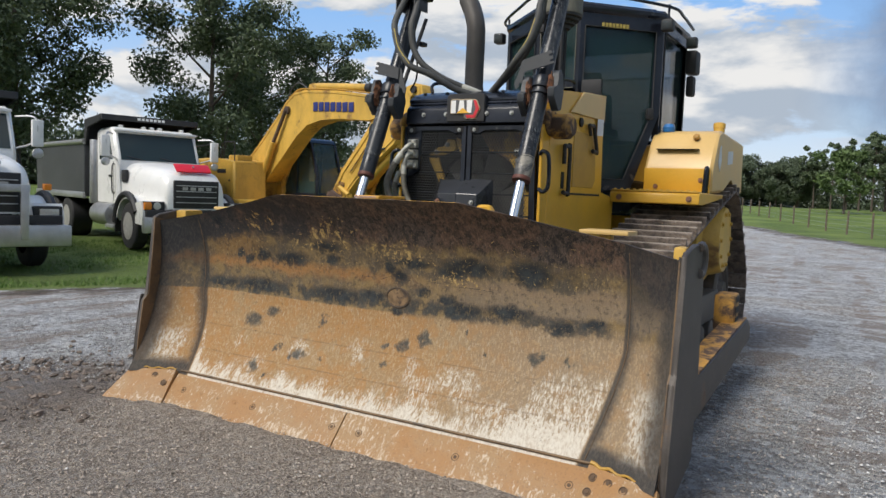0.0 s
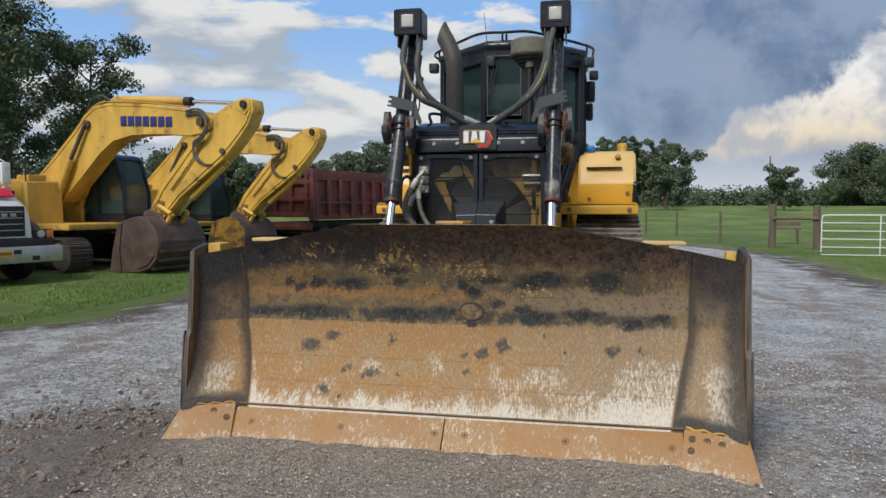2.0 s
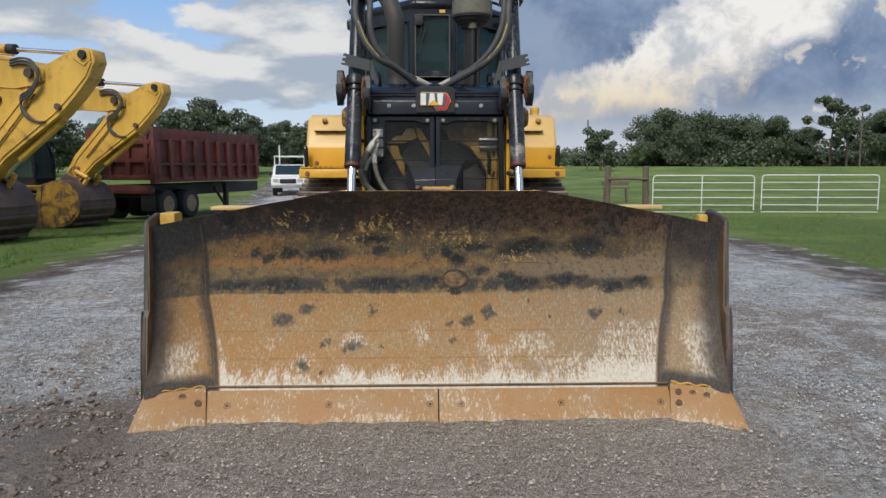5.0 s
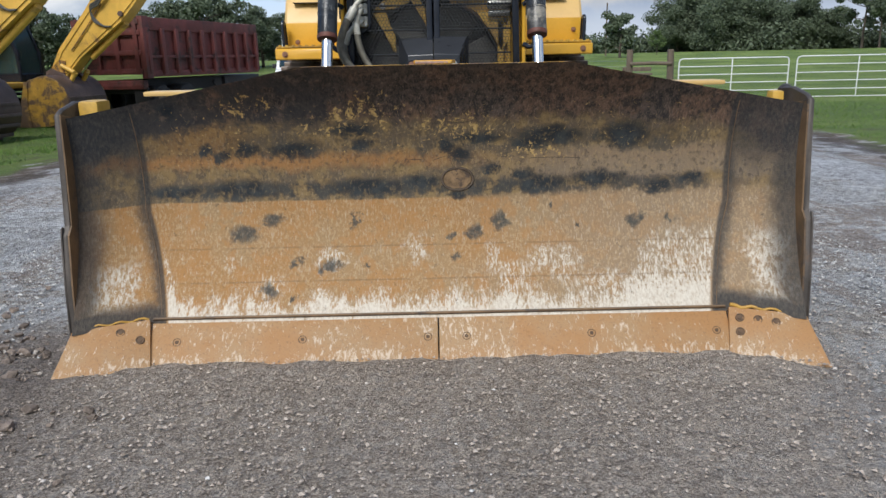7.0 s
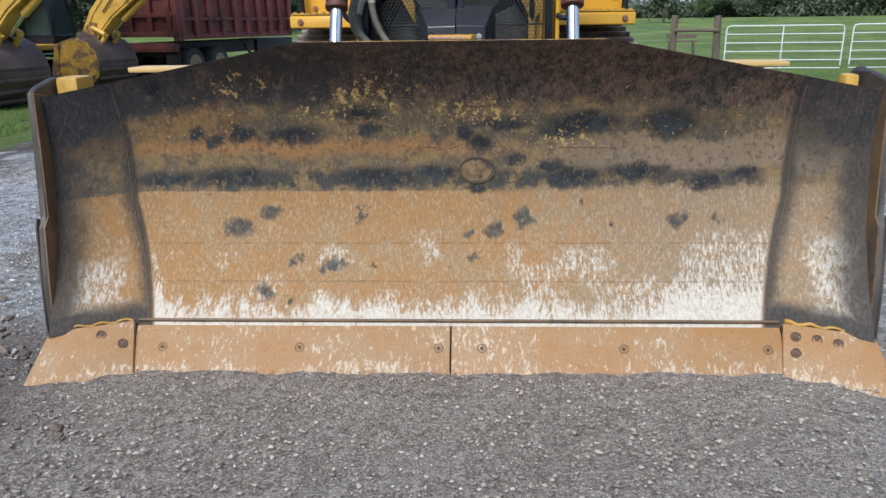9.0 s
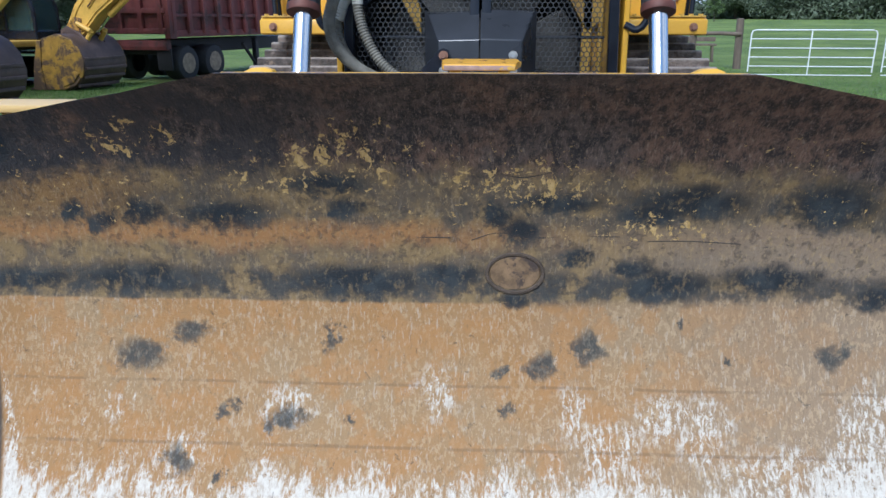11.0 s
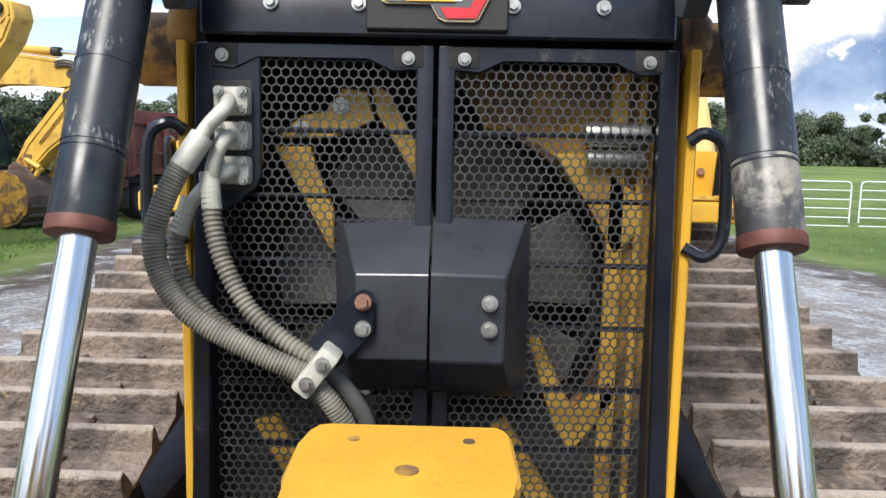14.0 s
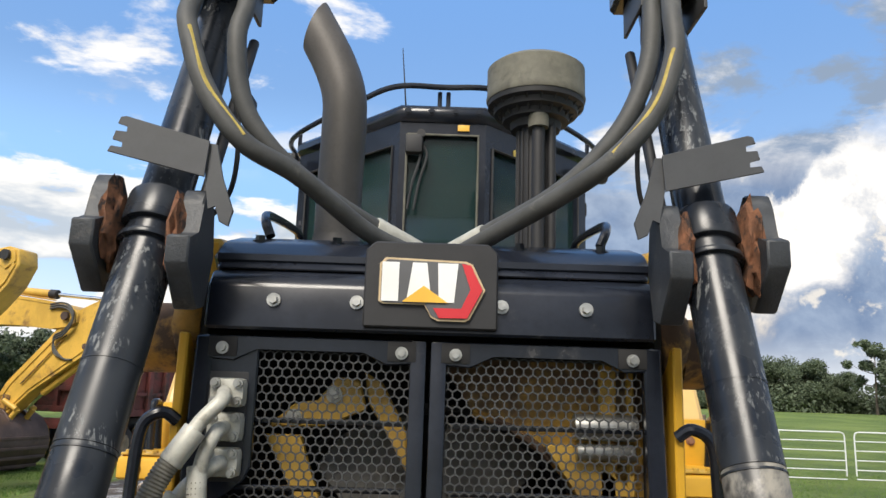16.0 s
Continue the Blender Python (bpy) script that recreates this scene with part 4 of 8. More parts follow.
def build_stones():
    rng = np.random.default_rng(4)
    n = 140000
    x = np.where(rng.random(n) < 0.6, rng.uniform(-3.2, 3.2, n), rng.uniform(-5.6, 5.6, n))
    y = -4.6 + 9.5 * rng.random(n) ** 1.25
    keep = ~((np.abs(x) < 1.35) & (y > 0.35))
    x, y = x[keep], y[keep]
    n = len(x)
    size = 0.0030 + 0.0095 * rng.random(n) ** 5.0
    base = np.array([(1, 0, 0), (-1, 0, 0), (0, 1, 0), (0, -1, 0), (0, 0, 1), (0, 0, -1)], float)
    tri = np.array([(0, 2, 4), (2, 1, 4), (1, 3, 4), (3, 0, 4), (2, 0, 5), (1, 2, 5), (3, 1, 5), (0, 3, 5)])
    spin = rng.uniform(0, 6.28, n)
    shape = base[None] * rng.uniform(0.7, 1.3, (n, 6, 1)) + rng.uniform(-0.25, 0.25, (n, 6, 3))
    shape[:, :, 2] *= 0.62
    c, s = np.cos(spin)[:, None], np.sin(spin)[:, None]
    px, py = shape[:, :, 0] * c - shape[:, :, 1] * s, shape[:, :, 0] * s + shape[:, :, 1] * c
    z = np.array([ground_z(a, b) for a, b in zip(x, y)])
    v = np.stack([x[:, None] + px * size[:, None], y[:, None] + py * size[:, None], z[:, None] + size[:, None] * (0.15 + shape[:, :, 2])], -1)
    f = (tri[None] + 6 * np.arange(n)[:, None, None]).reshape(-1, 3)
    me = from_arrays("gravel", v.reshape(-1, 3), f, STONE)
    tagged(new("gravel", me), "loose crushed grey and brown gravel on the yard", "gravel", kind="stuff")


def build_grass():
    rng = np.random.default_rng(7)
    rows = []
    while len(rows) < 42000:
        if rng.random() < 0.62:
            y = rng.uniform(2.0, 19.0)
            x = left_edge(y) - 0.9 - 8.5 * rng.random() ** 1.3
        else:
            y = rng.uniform(4.0, 26.0)
            x = right_edge(y) + 0.9 + 9 * rng.random() ** 1.3
        if noise.noise((x * 0.6, y * 0.6, 3.0)) > -0.25:
            rows.append((x, y))
    p = np.array(rows)
    n = len(p)
    z = np.array([ground_z(a, b) for a, b in p])
    h = rng.uniform(0.015, 0.05, n)
    a = rng.uniform(0, 6.28, n)
    lean = rng.uniform(-0.04, 0.04, (n, 2))
    wx, wy = 0.010 * np.cos(a), 0.010 * np.sin(a)
    v = np.empty((n, 3, 3))
    v[:, 0] = np.stack([p[:, 0] - wx, p[:, 1] - wy, z - 0.02], -1)
    v[:, 1] = np.stack([p[:, 0] + wx, p[:, 1] + wy, z - 0.02], -1)
    v[:, 2] = np.stack([p[:, 0] + lean[:, 0], p[:, 1] + lean[:, 1], z + h], -1)
    me = from_arrays("grass", v.reshape(-1, 3), np.arange(3 * n).reshape(-1, 3), GRASS_BLADE)
    tagged(new("grass", me), "short green grass along the edges of the yard", "grass", kind="stuff")


def build_clods():
    """Torn lumps of damp earth beside the blade's corner."""
    rng = np.random.default_rng(9)
    bm = bmesh.new()
    for k in range(1500):
        x, y = rng.normal(-2.55, 0.42), rng.normal(-0.45, 0.65)
        if x > -1.9 and y > -0.25:
            continue
        r = 0.007 + 0.024 * rng.random() ** 2.6
        m = Matrix.Translation((x, y, ground_z(x, y) + r * 0.2)) @ Matrix.Rotation(rng.uniform(0, 6.28), 4, "Z") @ Matrix.Diagonal((1.25, 0.9, 0.6, 1))
        for v in bmesh.ops.create_icosphere(bm, subdivisions=1, radius=r, matrix=m)["verts"]:
            v.co += Vector(rng.uniform(-0.28, 0.28, 3)) * r
    me = mesh_of("clods", bm, CLOD, 0)
    tagged(new("clods", me), "dark brown clods of torn earth beside the blade", "earth", kind="stuff")


build_stones()
build_clods()
build_grass()


# ---------------------------------------------------------------- the bulldozer
dozer = thing("bulldozer", (0, 2.8, 0), "yellow and black crawler bulldozer with a worn wide blade, on gravel", "bulldozer")


def mould(z):
    """How far back the blade's face lies at a height."""
    return 0.63 - 0.645 * (z - 0.83) ** 2 - 0.07 * max(0.0, (z - 1.16) / 0.225) ** 2


def top_z(x):
    return 1.385 - 0.218 * max(0.0, (abs(x) - 0.64) / 1.14)


def wing_y(x, z):
    """How far the angled wings stand forward."""
    u = max(0.0, (abs(x) - 1.47) / 0.31)
    return -u * (0.13 + 0.075 * max(0.0, 1 - ((z - 0.62) / 0.54) ** 2))


def build_mouldboard():
    bm = bmesh.new()
    xs = [-1.78, -1.62, -1.47] + [-1.47 + 0.14 * k for k in range(1, 21)] + [1.47, 1.62, 1.78]
    xs = sorted(set(round(x, 4) for x in xs + [-0.64, 0.64]))
    rows = 26
    grid = []
    for x in xs:
        zt = top_z(x)
        col = []
        for k in range(rows + 1):
            z = 0.15 + (zt - 0.15) * k / rows
            dent = 0.005 * noise.noise((x * 2.2, z * 2.6, 4.0)) + 0.003 * noise.noise((x * 7, z * 7, 1.0))
            if k == rows:
                z += 0.004 * noise.noise((x * 5, 0.0, 8.0))
            col.append(bm.verts.new((x, mould(z) + wing_y(x, z) + dent, z)))
        grid.append(col)
    front = []
    for a, b in zip(grid, grid[1:]):
        for k in range(rows):
            front.append(bm.faces.new((a[k], b[k], b[k + 1], a[k + 1])))
    back = {}
    for x, col in zip(xs, grid):
        for v in col:
            back[v] = bm.verts.new(v.co + Vector((0, 0.028, 0)))
    for f in front:
        bm.faces.new([back[v] for v in reversed(f.verts)])
    loop = [c[0] for c in grid] + grid[-1][1:] + [c[-1] for c in reversed(grid[:-1])] + grid[0][-2:0:-1]
    for a, b in zip(loop, loop[1:] + loop[:1]):
        bm.faces.new((a, b, back[b], back[a]))
    return bm


blade = part("blade", build_mouldboard(), BLADE, dozer, "rust-brown worn blade with dark top and white scratches", smooth=50)

# weld bead round the repaired patch and along the wing seams
def ring_bead(cx, cz, rx, rz, r=0.006):
    pts = []
    for k in range(41):
        a = 2 * math.pi * k / 40
        x, z = cx + rx * math.cos(a), cz + rz * math.sin(a)
        pts.append((x, mould(z) - 0.003, z))
    return tube(pts, r, 1, 6)


part("patch", prism([(0.107 + 0.074 * math.cos(a * math.pi / 12), 0.803 + 0.052 * math.sin(a * math.pi / 12)) for a in range(24)], 0.624, 0.64, "y", 0.003), PATCH, blade, "welded round patch")
part("weld_bead", ring_bead(0.107, 0.803, 0.081, 0.058), WELD, blade)
for side in (-1, 1):
    pts = [(side * (1.400 + 0.22 * min(z - 0.17, 0.5)), mould(z) - 0.001 + wing_y(1.400 + 0.22 * min(z - 0.17, 0.5), z), z) for z in [0.18 + 0.05 * k for k in range(21)]]
    part("weld_bead", tube(pts, 0.0022, 1, 6), EDGE_PLATE, blade)
pts = [(-1.44 + 0.12 * k, mould(0.17) - 0.006, 0.172) for k in range(25)]
part("weld_bead", tube(pts, 0.008, 1, 6), EDGE_PLATE, blade)

# fine cracks in the old weld across the face
for row in ([(-0.40, 0.925), (-0.30, 0.918), (-0.18, 0.905), (-0.08, 0.912)], [(-0.02, 0.905), (0.05, 0.918), (0.12, 0.92), (0.20, 0.912)], [(0.17, 0.915), (0.28, 0.913), (0.40, 0.918)], [(0.03, 1.105), (0.12, 1.098), (0.22, 1.112), (0.27, 1.10)], [(0.48, 0.90), (0.60, 0.908), (0.74, 0.905)]):
    part("crack", tube([(x, mould(z) + 0.0008, z + 0.006 * math.sin(31 * x)) for x, z in row], 0.0013, 6, 5), DARK_IN, blade, "thin dark crack")

# yellow box section behind the blade, with lip along the top
def back_box():
    bm = prism([(0.70, 0.2), (0.74, 0.28), (0.74, 0.95), (0.69, 1.02), (0.68, 0.98), (0.70, 0.8), (0.68, 0.45)], -1.6, 1.6, "x", 0.01)
    return bm


lip = [(mould(z) + 0.030, z) for z in (1.25, 1.30, 1.345, 1.3865)]
part("top_lip", prism(lip + [(y + 0.013, z) for y, z in reversed(lip)], -0.63, 0.63, "x", 0.002), LIP, blade, "worn yellow lip along the top")
part("blade_back", back_box(), YELLOW, blade, "yellow box section behind the blade")
for side in (-1, 1):
    # yellow rounded lift lugs behind the top edge
    mid = side * 0.623
    lug = [(-0.070, 1.05), (-0.068, 1.31), (-0.055, 1.352), (-0.032, 1.377), (0.030, 1.380), (0.050, 1.362), (0.066, 1.31), (0.070, 1.05)]
    part("lift_lug", prism([(mid + p, q) for p, q in lug], 0.67, 0.73, "y", 0.014), YELLOW, blade)
    # yellow corner boxes and pads seen above the wings
    part("corner_box", box((-1.775, 0.56, 0.98), (-1.675, 0.72, 1.243), 0.02) if side < 0 else box((1.70, 0.60, 1.0), (1.764, 0.68, 1.222), 0.02), YELLOW_OLD, blade)
    part("wing_pad", box((side * 1.34 - 0.13, 0.63, 1.255), (side * 1.34 + 0.13, 0.80, 1.278), 0.008), YELLOW_PALE, blade, "pale yellow plate behind the blade")
    part("pad_post", box((side * 1.34 - 0.03, 0.66, 0.9), (side * 1.34 + 0.03, 0.72, 1.256), 0.006), YELLOW, blade)

# the cutting edge in two lengths, with bolts, and the end bits
def slanted(x0, x1, top, foot, thick, bevel=0.006):
    """A plate between two lines given as (y, z) for both ends of top and foot."""
    bm = bmesh.new()
    (ya, za, yb, zb), (yc, zc, yd, zd) = top, foot
    q = [Vector((x0[0], ya, za)), Vector((x1[0], yb, zb)), Vector((x1[1], yd, zd)), Vector((x0[1], yc, zc))]
    nrm = (q[1] - q[0]).cross(q[3] - q[0]).normalized()
    if nrm.y > 0:
        nrm = -nrm
    f = [bm.verts.new(p) for p in q]
    b = [bm.verts.new(p - nrm * thick) for p in q]
    faces = [bm.faces.new(f), bm.faces.new(b[::-1])] + [bm.faces.new((f[i], b[i], b[(i + 1) % 4], f[(i + 1) % 4])) for i in range(4)]
    softened(bm, list({e for k in faces for e in k.edges}), bevel, 2)
    return bm, nrm


def stud(p, n, r=0.021):
    """A flush bolt head in its dished seat."""
    bm = lathe([(r * 1.15, -0.004), (r * 1.1, 0.003), (r * 0.9, 0.0035), (r * 0.86, 0.0005), (r * 0.55, 0.0), (r * 0.5, 0.004), (0.0, 0.004)], p, n, 18)
    return bm


for x0, x1 in ((-1.437, -0.012), (-0.006, 1.437)):
    bm, nrm = slanted((x0, x0), (x1, x1), (0.318, 0.158, 0.318, 0.158), (0.165, -0.012, 0.165, -0.012), 0.032)
    edge = part("cutting_edge", bm, CUTTING, blade, "tan scraped steel cutting edge")
    for k in range(9):
        x = x0 + 0.135 + 0.155 * k
        if x < x1 - 0.05:
            part("bolt", stud((x, 0.25, 0.0795), nrm, 0.019), CUTTING if k % 4 else SEAT_HOLE, edge)
for side in (-1, 1):
    bm, nrm = slanted((side * 1.442, side * 1.405), (side * 1.79, side * 1.825), (0.305, 0.185, 0.215, 0.165), (0.145, -0.018, -0.03, -0.03), 0.04, 0.008)
    bit = part("end_bit", bm, CUTTING, blade, "tan steel corner bit with bolts")
    a, b, c = Vector((side * 1.442, 0.305, 0.185)), Vector((side * 1.79, 0.215, 0.165)), Vector((side * 1.405, 0.145, -0.014))
    for u, w in (((0.14, 0.22), (0.37, 0.22), (0.60, 0.24), (0.14, 0.50), (0.42, 0.50), (0.68, 0.52)) if side > 0 else ((0.38, 0.20), (0.13, 0.40), (0.66, 0.45))):
        p = a + (b - a) * u + (c - a) * w
        part("bolt", stud(p + nrm * (0.005 + 0.010 * u), nrm, 0.019), SEAT_HOLE, bit)
    weld = [(side * (1.45 + 0.30 * k / 12), 0.309 - 0.0795 * k / 12 + 0.003 * math.sin(k * 2.1), 0.187 - 0.016 * k / 12 + 0.006 * math.sin(k * 1.7 + side)) for k in range(13)]
    part("yellow_weld", tube(weld, 0.010 if side > 0 else 0.006, 3, 8, taper=0.004), YELLOW_DULL, bit, "ragged yellow paint line")

# side plates with their stiffeners, and the hook
for side in (-1, 1):
    prof = [(0.238, 0.10), (0.262, 0.35), (0.300, 0.62), (0.345, 0.66), (0.372, 0.95), (0.388, 1.19)]
    outline = prof + [(0.43, 1.212), (0.58, 1.242), (0.72, 1.235), (0.80, 1.12), (0.82, 0.55), (0.78, 0.14), (0.45, 0.05)]
    sp = part("side_plate", prism(outline, side * 1.786, side * 1.812, "x", 0.008), SIDE_STEEL, blade, "dark worn end plate")
    part("liner", prism(prof + [(0.60, 1.15), (0.62, 0.7), (0.45, 0.12)], side * 1.778, side * 1.786, "x", 0.002), EDGE_PLATE, sp, "rust-brown inner face")
    low = [(0.236, 0.10), (0.260, 0.35), (0.298, 0.62), (0.305, 0.655), (0.325, 0.66), (0.345, 0.63), (0.325, 0.35), (0.30, 0.10)]
    part("wear_strip", prism(low, side * 1.812, side * 1.819, "x", 0.003), SIDE_STEEL, sp)
    if side > 0:
        hook = [(1.812, 0.70 + 0.07 * math.cos(a), 1.16 + 0.07 * math.sin(a)) for a in [radians(-120 + 30 * k) for k in range(9)]]
        part("hook", tube(hook, 0.022, 4, 10), SIDE_STEEL, blade, "rusty lifting hook")

# push arms along the tracks
for side in (-1, 1):
    outline = [(0.72, 0.10), (0.72, 0.36), (1.3, 0.36), (3.55, 0.50), (3.75, 0.40), (3.7, 0.28), (1.3, 0.08)]
    arm = part("push_arm", prism(outline, side * 1.50, side * 1.66, "x", 0.02), SIDE_STEEL, dozer, "dark push arm with yellow top")
    part("arm_top", prism([(0.84, 0.363), (1.3, 0.363), (3.5, 0.50), (3.5, 0.512), (1.3, 0.376), (0.84, 0.376)], side * 1.505, side * 1.655, "x", 0.002), RUST_YELLOW, arm)
    part("brace", rod((side * 1.45, 0.75, 0.9), (side * 1.50, 1.9, 0.42), 0.05, seg=16), YELLOW, arm)
    foot = part("trunnion", box((side * 1.44 if side > 0 else -1.60, 3.2, 0.42), (1.60 if side > 0 else side * 1.44, 3.45, 0.72), 0.03), RUST_YELLOW, arm, "yellow arm trunnion")
    # dark plates on the face stand for shaded slots
    for k in range(3):
        part("slot", box((side * 1.60 - 0.004, 3.25, 0.48 + 0.085 * k), (side * 1.60 + 0.004, 3.40, 0.53 + 0.085 * k), 0.003), DARK_IN, foot)

# the tracks
IDLER, REAR, SPROCKET = (1.76, 0.46), (5.2, 0.49), (4.62, 1.09)
PITCH = 0.17


def track_line():
    """The closed line of the track's outer face, as (y, z, angle)."""
    circles = [(REAR, 0.47), (IDLER, 0.44), (SPROCKET, 0.475)]
    pts = []
    for (c1, r1), (c2, r2) in zip(circles, circles[1:] + circles[:1]):
        d = math.hypot(c2[0] - c1[0], c2[1] - c1[1])
        base = math.atan2(c2[1] - c1[1], c2[0] - c1[0])
        off = math.acos((r1 - r2) / d)
        a = base + off
        pts.append((c1, r1, a, c2, r2))
    line = []
    for k, (c1, r1, a, c2, r2) in enumerate(pts):
        p = (c1[0] + r1 * math.cos(a), c1[1] + r1 * math.sin(a))
        q = (c2[0] + r2 * math.cos(a), c2[1] + r2 * math.sin(a))
        for j in range(40):
            line.append((p[0] + (q[0] - p[0]) * j / 40, p[1] + (q[1] - p[1]) * j / 40))
        nxt = pts[(k + 1) % 3][2]
        while nxt > a:
            nxt -= 2 * math.pi
        while nxt < a - 2 * math.pi:
            nxt += 2 * math.pi
        for j in range(24):
            b = a + (nxt - a) * j / 24
            line.append((c2[0] + r2 * math.cos(b), c2[1] + r2 * math.sin(b)))
    return line


def spaced(line, pitch):
    far = [0.0]
    for a, b in zip(line, line[1:] + line[:1]):
        far.append(far[-1] + math.hypot(b[0] - a[0], b[1] - a[1]))
    count = round(far[-1] / pitch)
    out, j = [], 0
    for k in range(count):
        s = far[-1] * k / count
        while far[j + 1] < s:
            j += 1
        a, b = line[j], line[(j + 1) % len(line)]
        u = (s - far[j]) / max(1e-9, far[j + 1] - far[j])
        out.append((a[0] + (b[0] - a[0]) * u, a[1] + (b[1] - a[1]) * u, math.atan2(b[1] - a[1], b[0] - a[0])))
    return out


def shoe_mesh(width):
    bm = prism([(-0.083, -0.018), (0.078, -0.018), (0.083, -0.004), (0.075, 0.006), (0.070, 0.066), (0.046, 0.066), (0.030, 0.004), (-0.083, 0.0)], -width / 2, width / 2, "x", 0.004)
    for u in (-0.09, 0.09):
        for w in (-0.050, -0.005):
            rod((u, w, 0.0), (u, w, 0.022), 0.014, 0.012, 6, bm)
    return mesh_of("shoe", bm, SHOE)


LINE = track_line()
SHOES = spaced(LINE, PITCH)
shoe = shoe_mesh(0.62)
wheel_prof = [(0.10, -0.14), (0.37, -0.14), (0.40, -0.12), (0.40, 0.12), (0.37, 0.14), (0.30, 0.14), (0.27, 0.10), (0.16, 0.10), (0.13, 0.16), (0.0, 0.16)]
for side in (-1, 1):
    cx = side * 1.02
    track = part("track", box((cx - 0.16, 1.9, 0.28), (cx + 0.16, 4.95, 0.58), 0.05), SIDE_STEEL, dozer, "muddy steel crawler track")
    for y, z, a in SHOES:
        part("track_shoe", shoe, SHOE, track, place=Matrix.Translation((cx, y, z)) @ Matrix.Rotation(a, 4, "X"))
    for (y, z), n in ((IDLER, "idler_wheel"), (REAR, "idler_wheel")):
        part(n, lathe(wheel_prof, (cx, y, z), (side, 0, 0), 36), SIDE_STEEL, track)
    hub = part("sprocket", lathe([(0.42, -0.12), (0.42, 0.05), (0.36, 0.09), (0.33, 0.20), (0.31, 0.235), (0.0, 0.245)], (cx, *SPROCKET), (side, 0, 0), 40), YELLOW_OLD, track, "yellow final drive hub")
    for k in range(10):
        a = 2 * math.pi * k / 10
        part("bolt", bolt((cx + side * 0.238, SPROCKET[0] + 0.26 * math.cos(a), SPROCKET[1] + 0.26 * math.sin(a)), (side, 0, 0), 0.018, 0.016), YELLOW_OLD, hub)
    part("guard_disc", lathe([(0.33, 0.0), (0.33, 0.03), (0.28, 0.045), (0.26, 0.03), (0.2, 0.03), (0.18, 0.06), (0.09, 0.06), (0.07, 0.1), (0.0, 0.1)], (cx + side * 0.17, 3.3, 0.47), (side, 0, 0), 36), SIDE_STEEL, track)
    for k in range(6):
        y = 2.35 + 0.45 * k
        part("track_roller", lathe([(0.10, -0.17), (0.12, -0.16), (0.12, 0.16), (0.10, 0.17)], (cx, y, 0.17), (1, 0, 0), 20), SIDE_STEEL, track)

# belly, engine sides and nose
# the belly's shade is put into its near-black colour
part("belly", box((-0.62, 1.72, 0.42), (0.62, 5.2, 1.05), 0.05), DARK_IN, dozer, "underside block with shade in its near-black colour")
for side in (-1, 1):
    outline = [(1.70, 0.55), (1.70, 2.16), (2.05, 2.20), (2.80, 2.26), (2.82, 1.48), (3.16, 1.46), (3.16, 1.08), (2.3, 0.95), (2.0, 0.55)]
    pan = part("engine_panel", prism(outline, side * 0.52, side * 0.575, "x", 0.012), YELLOW, dozer, "yellow engine side panel")
    part("upper_panel", prism([(2.05, 2.05), (2.30, 2.225), (2.80, 2.262), (2.79, 2.06)], side * 0.575, side * 0.59, "x", 0.005), YELLOW_PALE, pan, "pale upper panel")
    part("joint", box((side * 0.577 - 0.004, 2.02, 1.46), (side * 0.577 + 0.004, 2.78, 1.475), 0.002), DARK_IN, pan)
    for y0, z0, z1, lean in ((1.92, 1.47, 1.80, 0.0), (2.40, 1.80, 1.99, 0.10)):
        loop = [(0.0, 0.02), (0.02, 0.0), (0.08, 0.0), (0.10, 0.02), (0.10, 0.98), (0.08, 1.0), (0.02, 1.0), (0.0, 0.98), (0.0, 0.62)]
        grab = [(side * 0.605, y0 + u + lean * (1 - w), z0 + (z1 - z0) * w) for u, w in loop]
        part("grab_handle", tube(grab, 0.015, 4, 8), BLACK_MATT, pan, "black grab handle")
    # darker reflection on the panel, made as a thin plate of duller yellow
    part("access_cover", prism([(2.16, 1.52), (2.16, 1.90), (2.20, 1.93), (2.62, 1.93), (2.66, 1.58), (2.60, 1.52)], side * 0.575, side * 0.580, "x", 0.002), YELLOW_DULL, pan, "dull olive-yellow plate standing for a dark reflection")
    # raised dark plate in place of the shade inside a recess
    part("recess", box((side * 0.577 - 0.004, 1.945, 1.50), (side * 0.577 + 0.004, 1.995, 1.62), 0.002), DARK_IN, pan)
    part("latch", lathe([(0.035, 0), (0.035, 0.012), (0.02, 0.02), (0.0, 0.02)], (side * 0.577, 2.28, 2.0), (side, 0, 0), 16), BLACK_MATT, pan)
    # yellow nose post beside the grille
    part("nose_post", prism([(1.60, 0.60), (1.60, 1.92), (1.72, 1.92), (1.72, 0.60)], side * 0.550, side * 0.572, "x", 0.004), YELLOW, pan)
    # bent black grab iron on the nose
    grab = [(side * 0.555, 1.60, 1.722), (side * 0.584, 1.585, 1.740), (side * 0.624, 1.58, 1.712), (side * 0.634, 1.58, 1.62), (side * 0.632, 1.58, 1.51), (side * 0.598, 1.585, 1.470), (side * 0.555, 1.60, 1.488)]
    part("grab_handle", tube(grab, 0.014, 6, 10), BLACK, pan, "bent black grab iron")
    # trunnion casting that carries the lift cylinder
    cast = part("trunnion_casting", prism([(1.60, 1.93), (1.62, 2.0), (1.70, 2.04), (1.78, 2.02), (1.82, 1.9), (1.76, 1.84), (1.66, 1.86)], side * 0.535, side * 0.60, "x", 0.02), RUST_YELLOW, dozer, "rust-stained yellow cylinder bracket")
    part("pin", lathe([(0.085, 0), (0.085, 0.10), (0.06, 0.13), (0.0, 0.13)], (side * 0.60, 1.74, 1.915), (side, 0, 0), 24), RUST_YELLOW, cast)

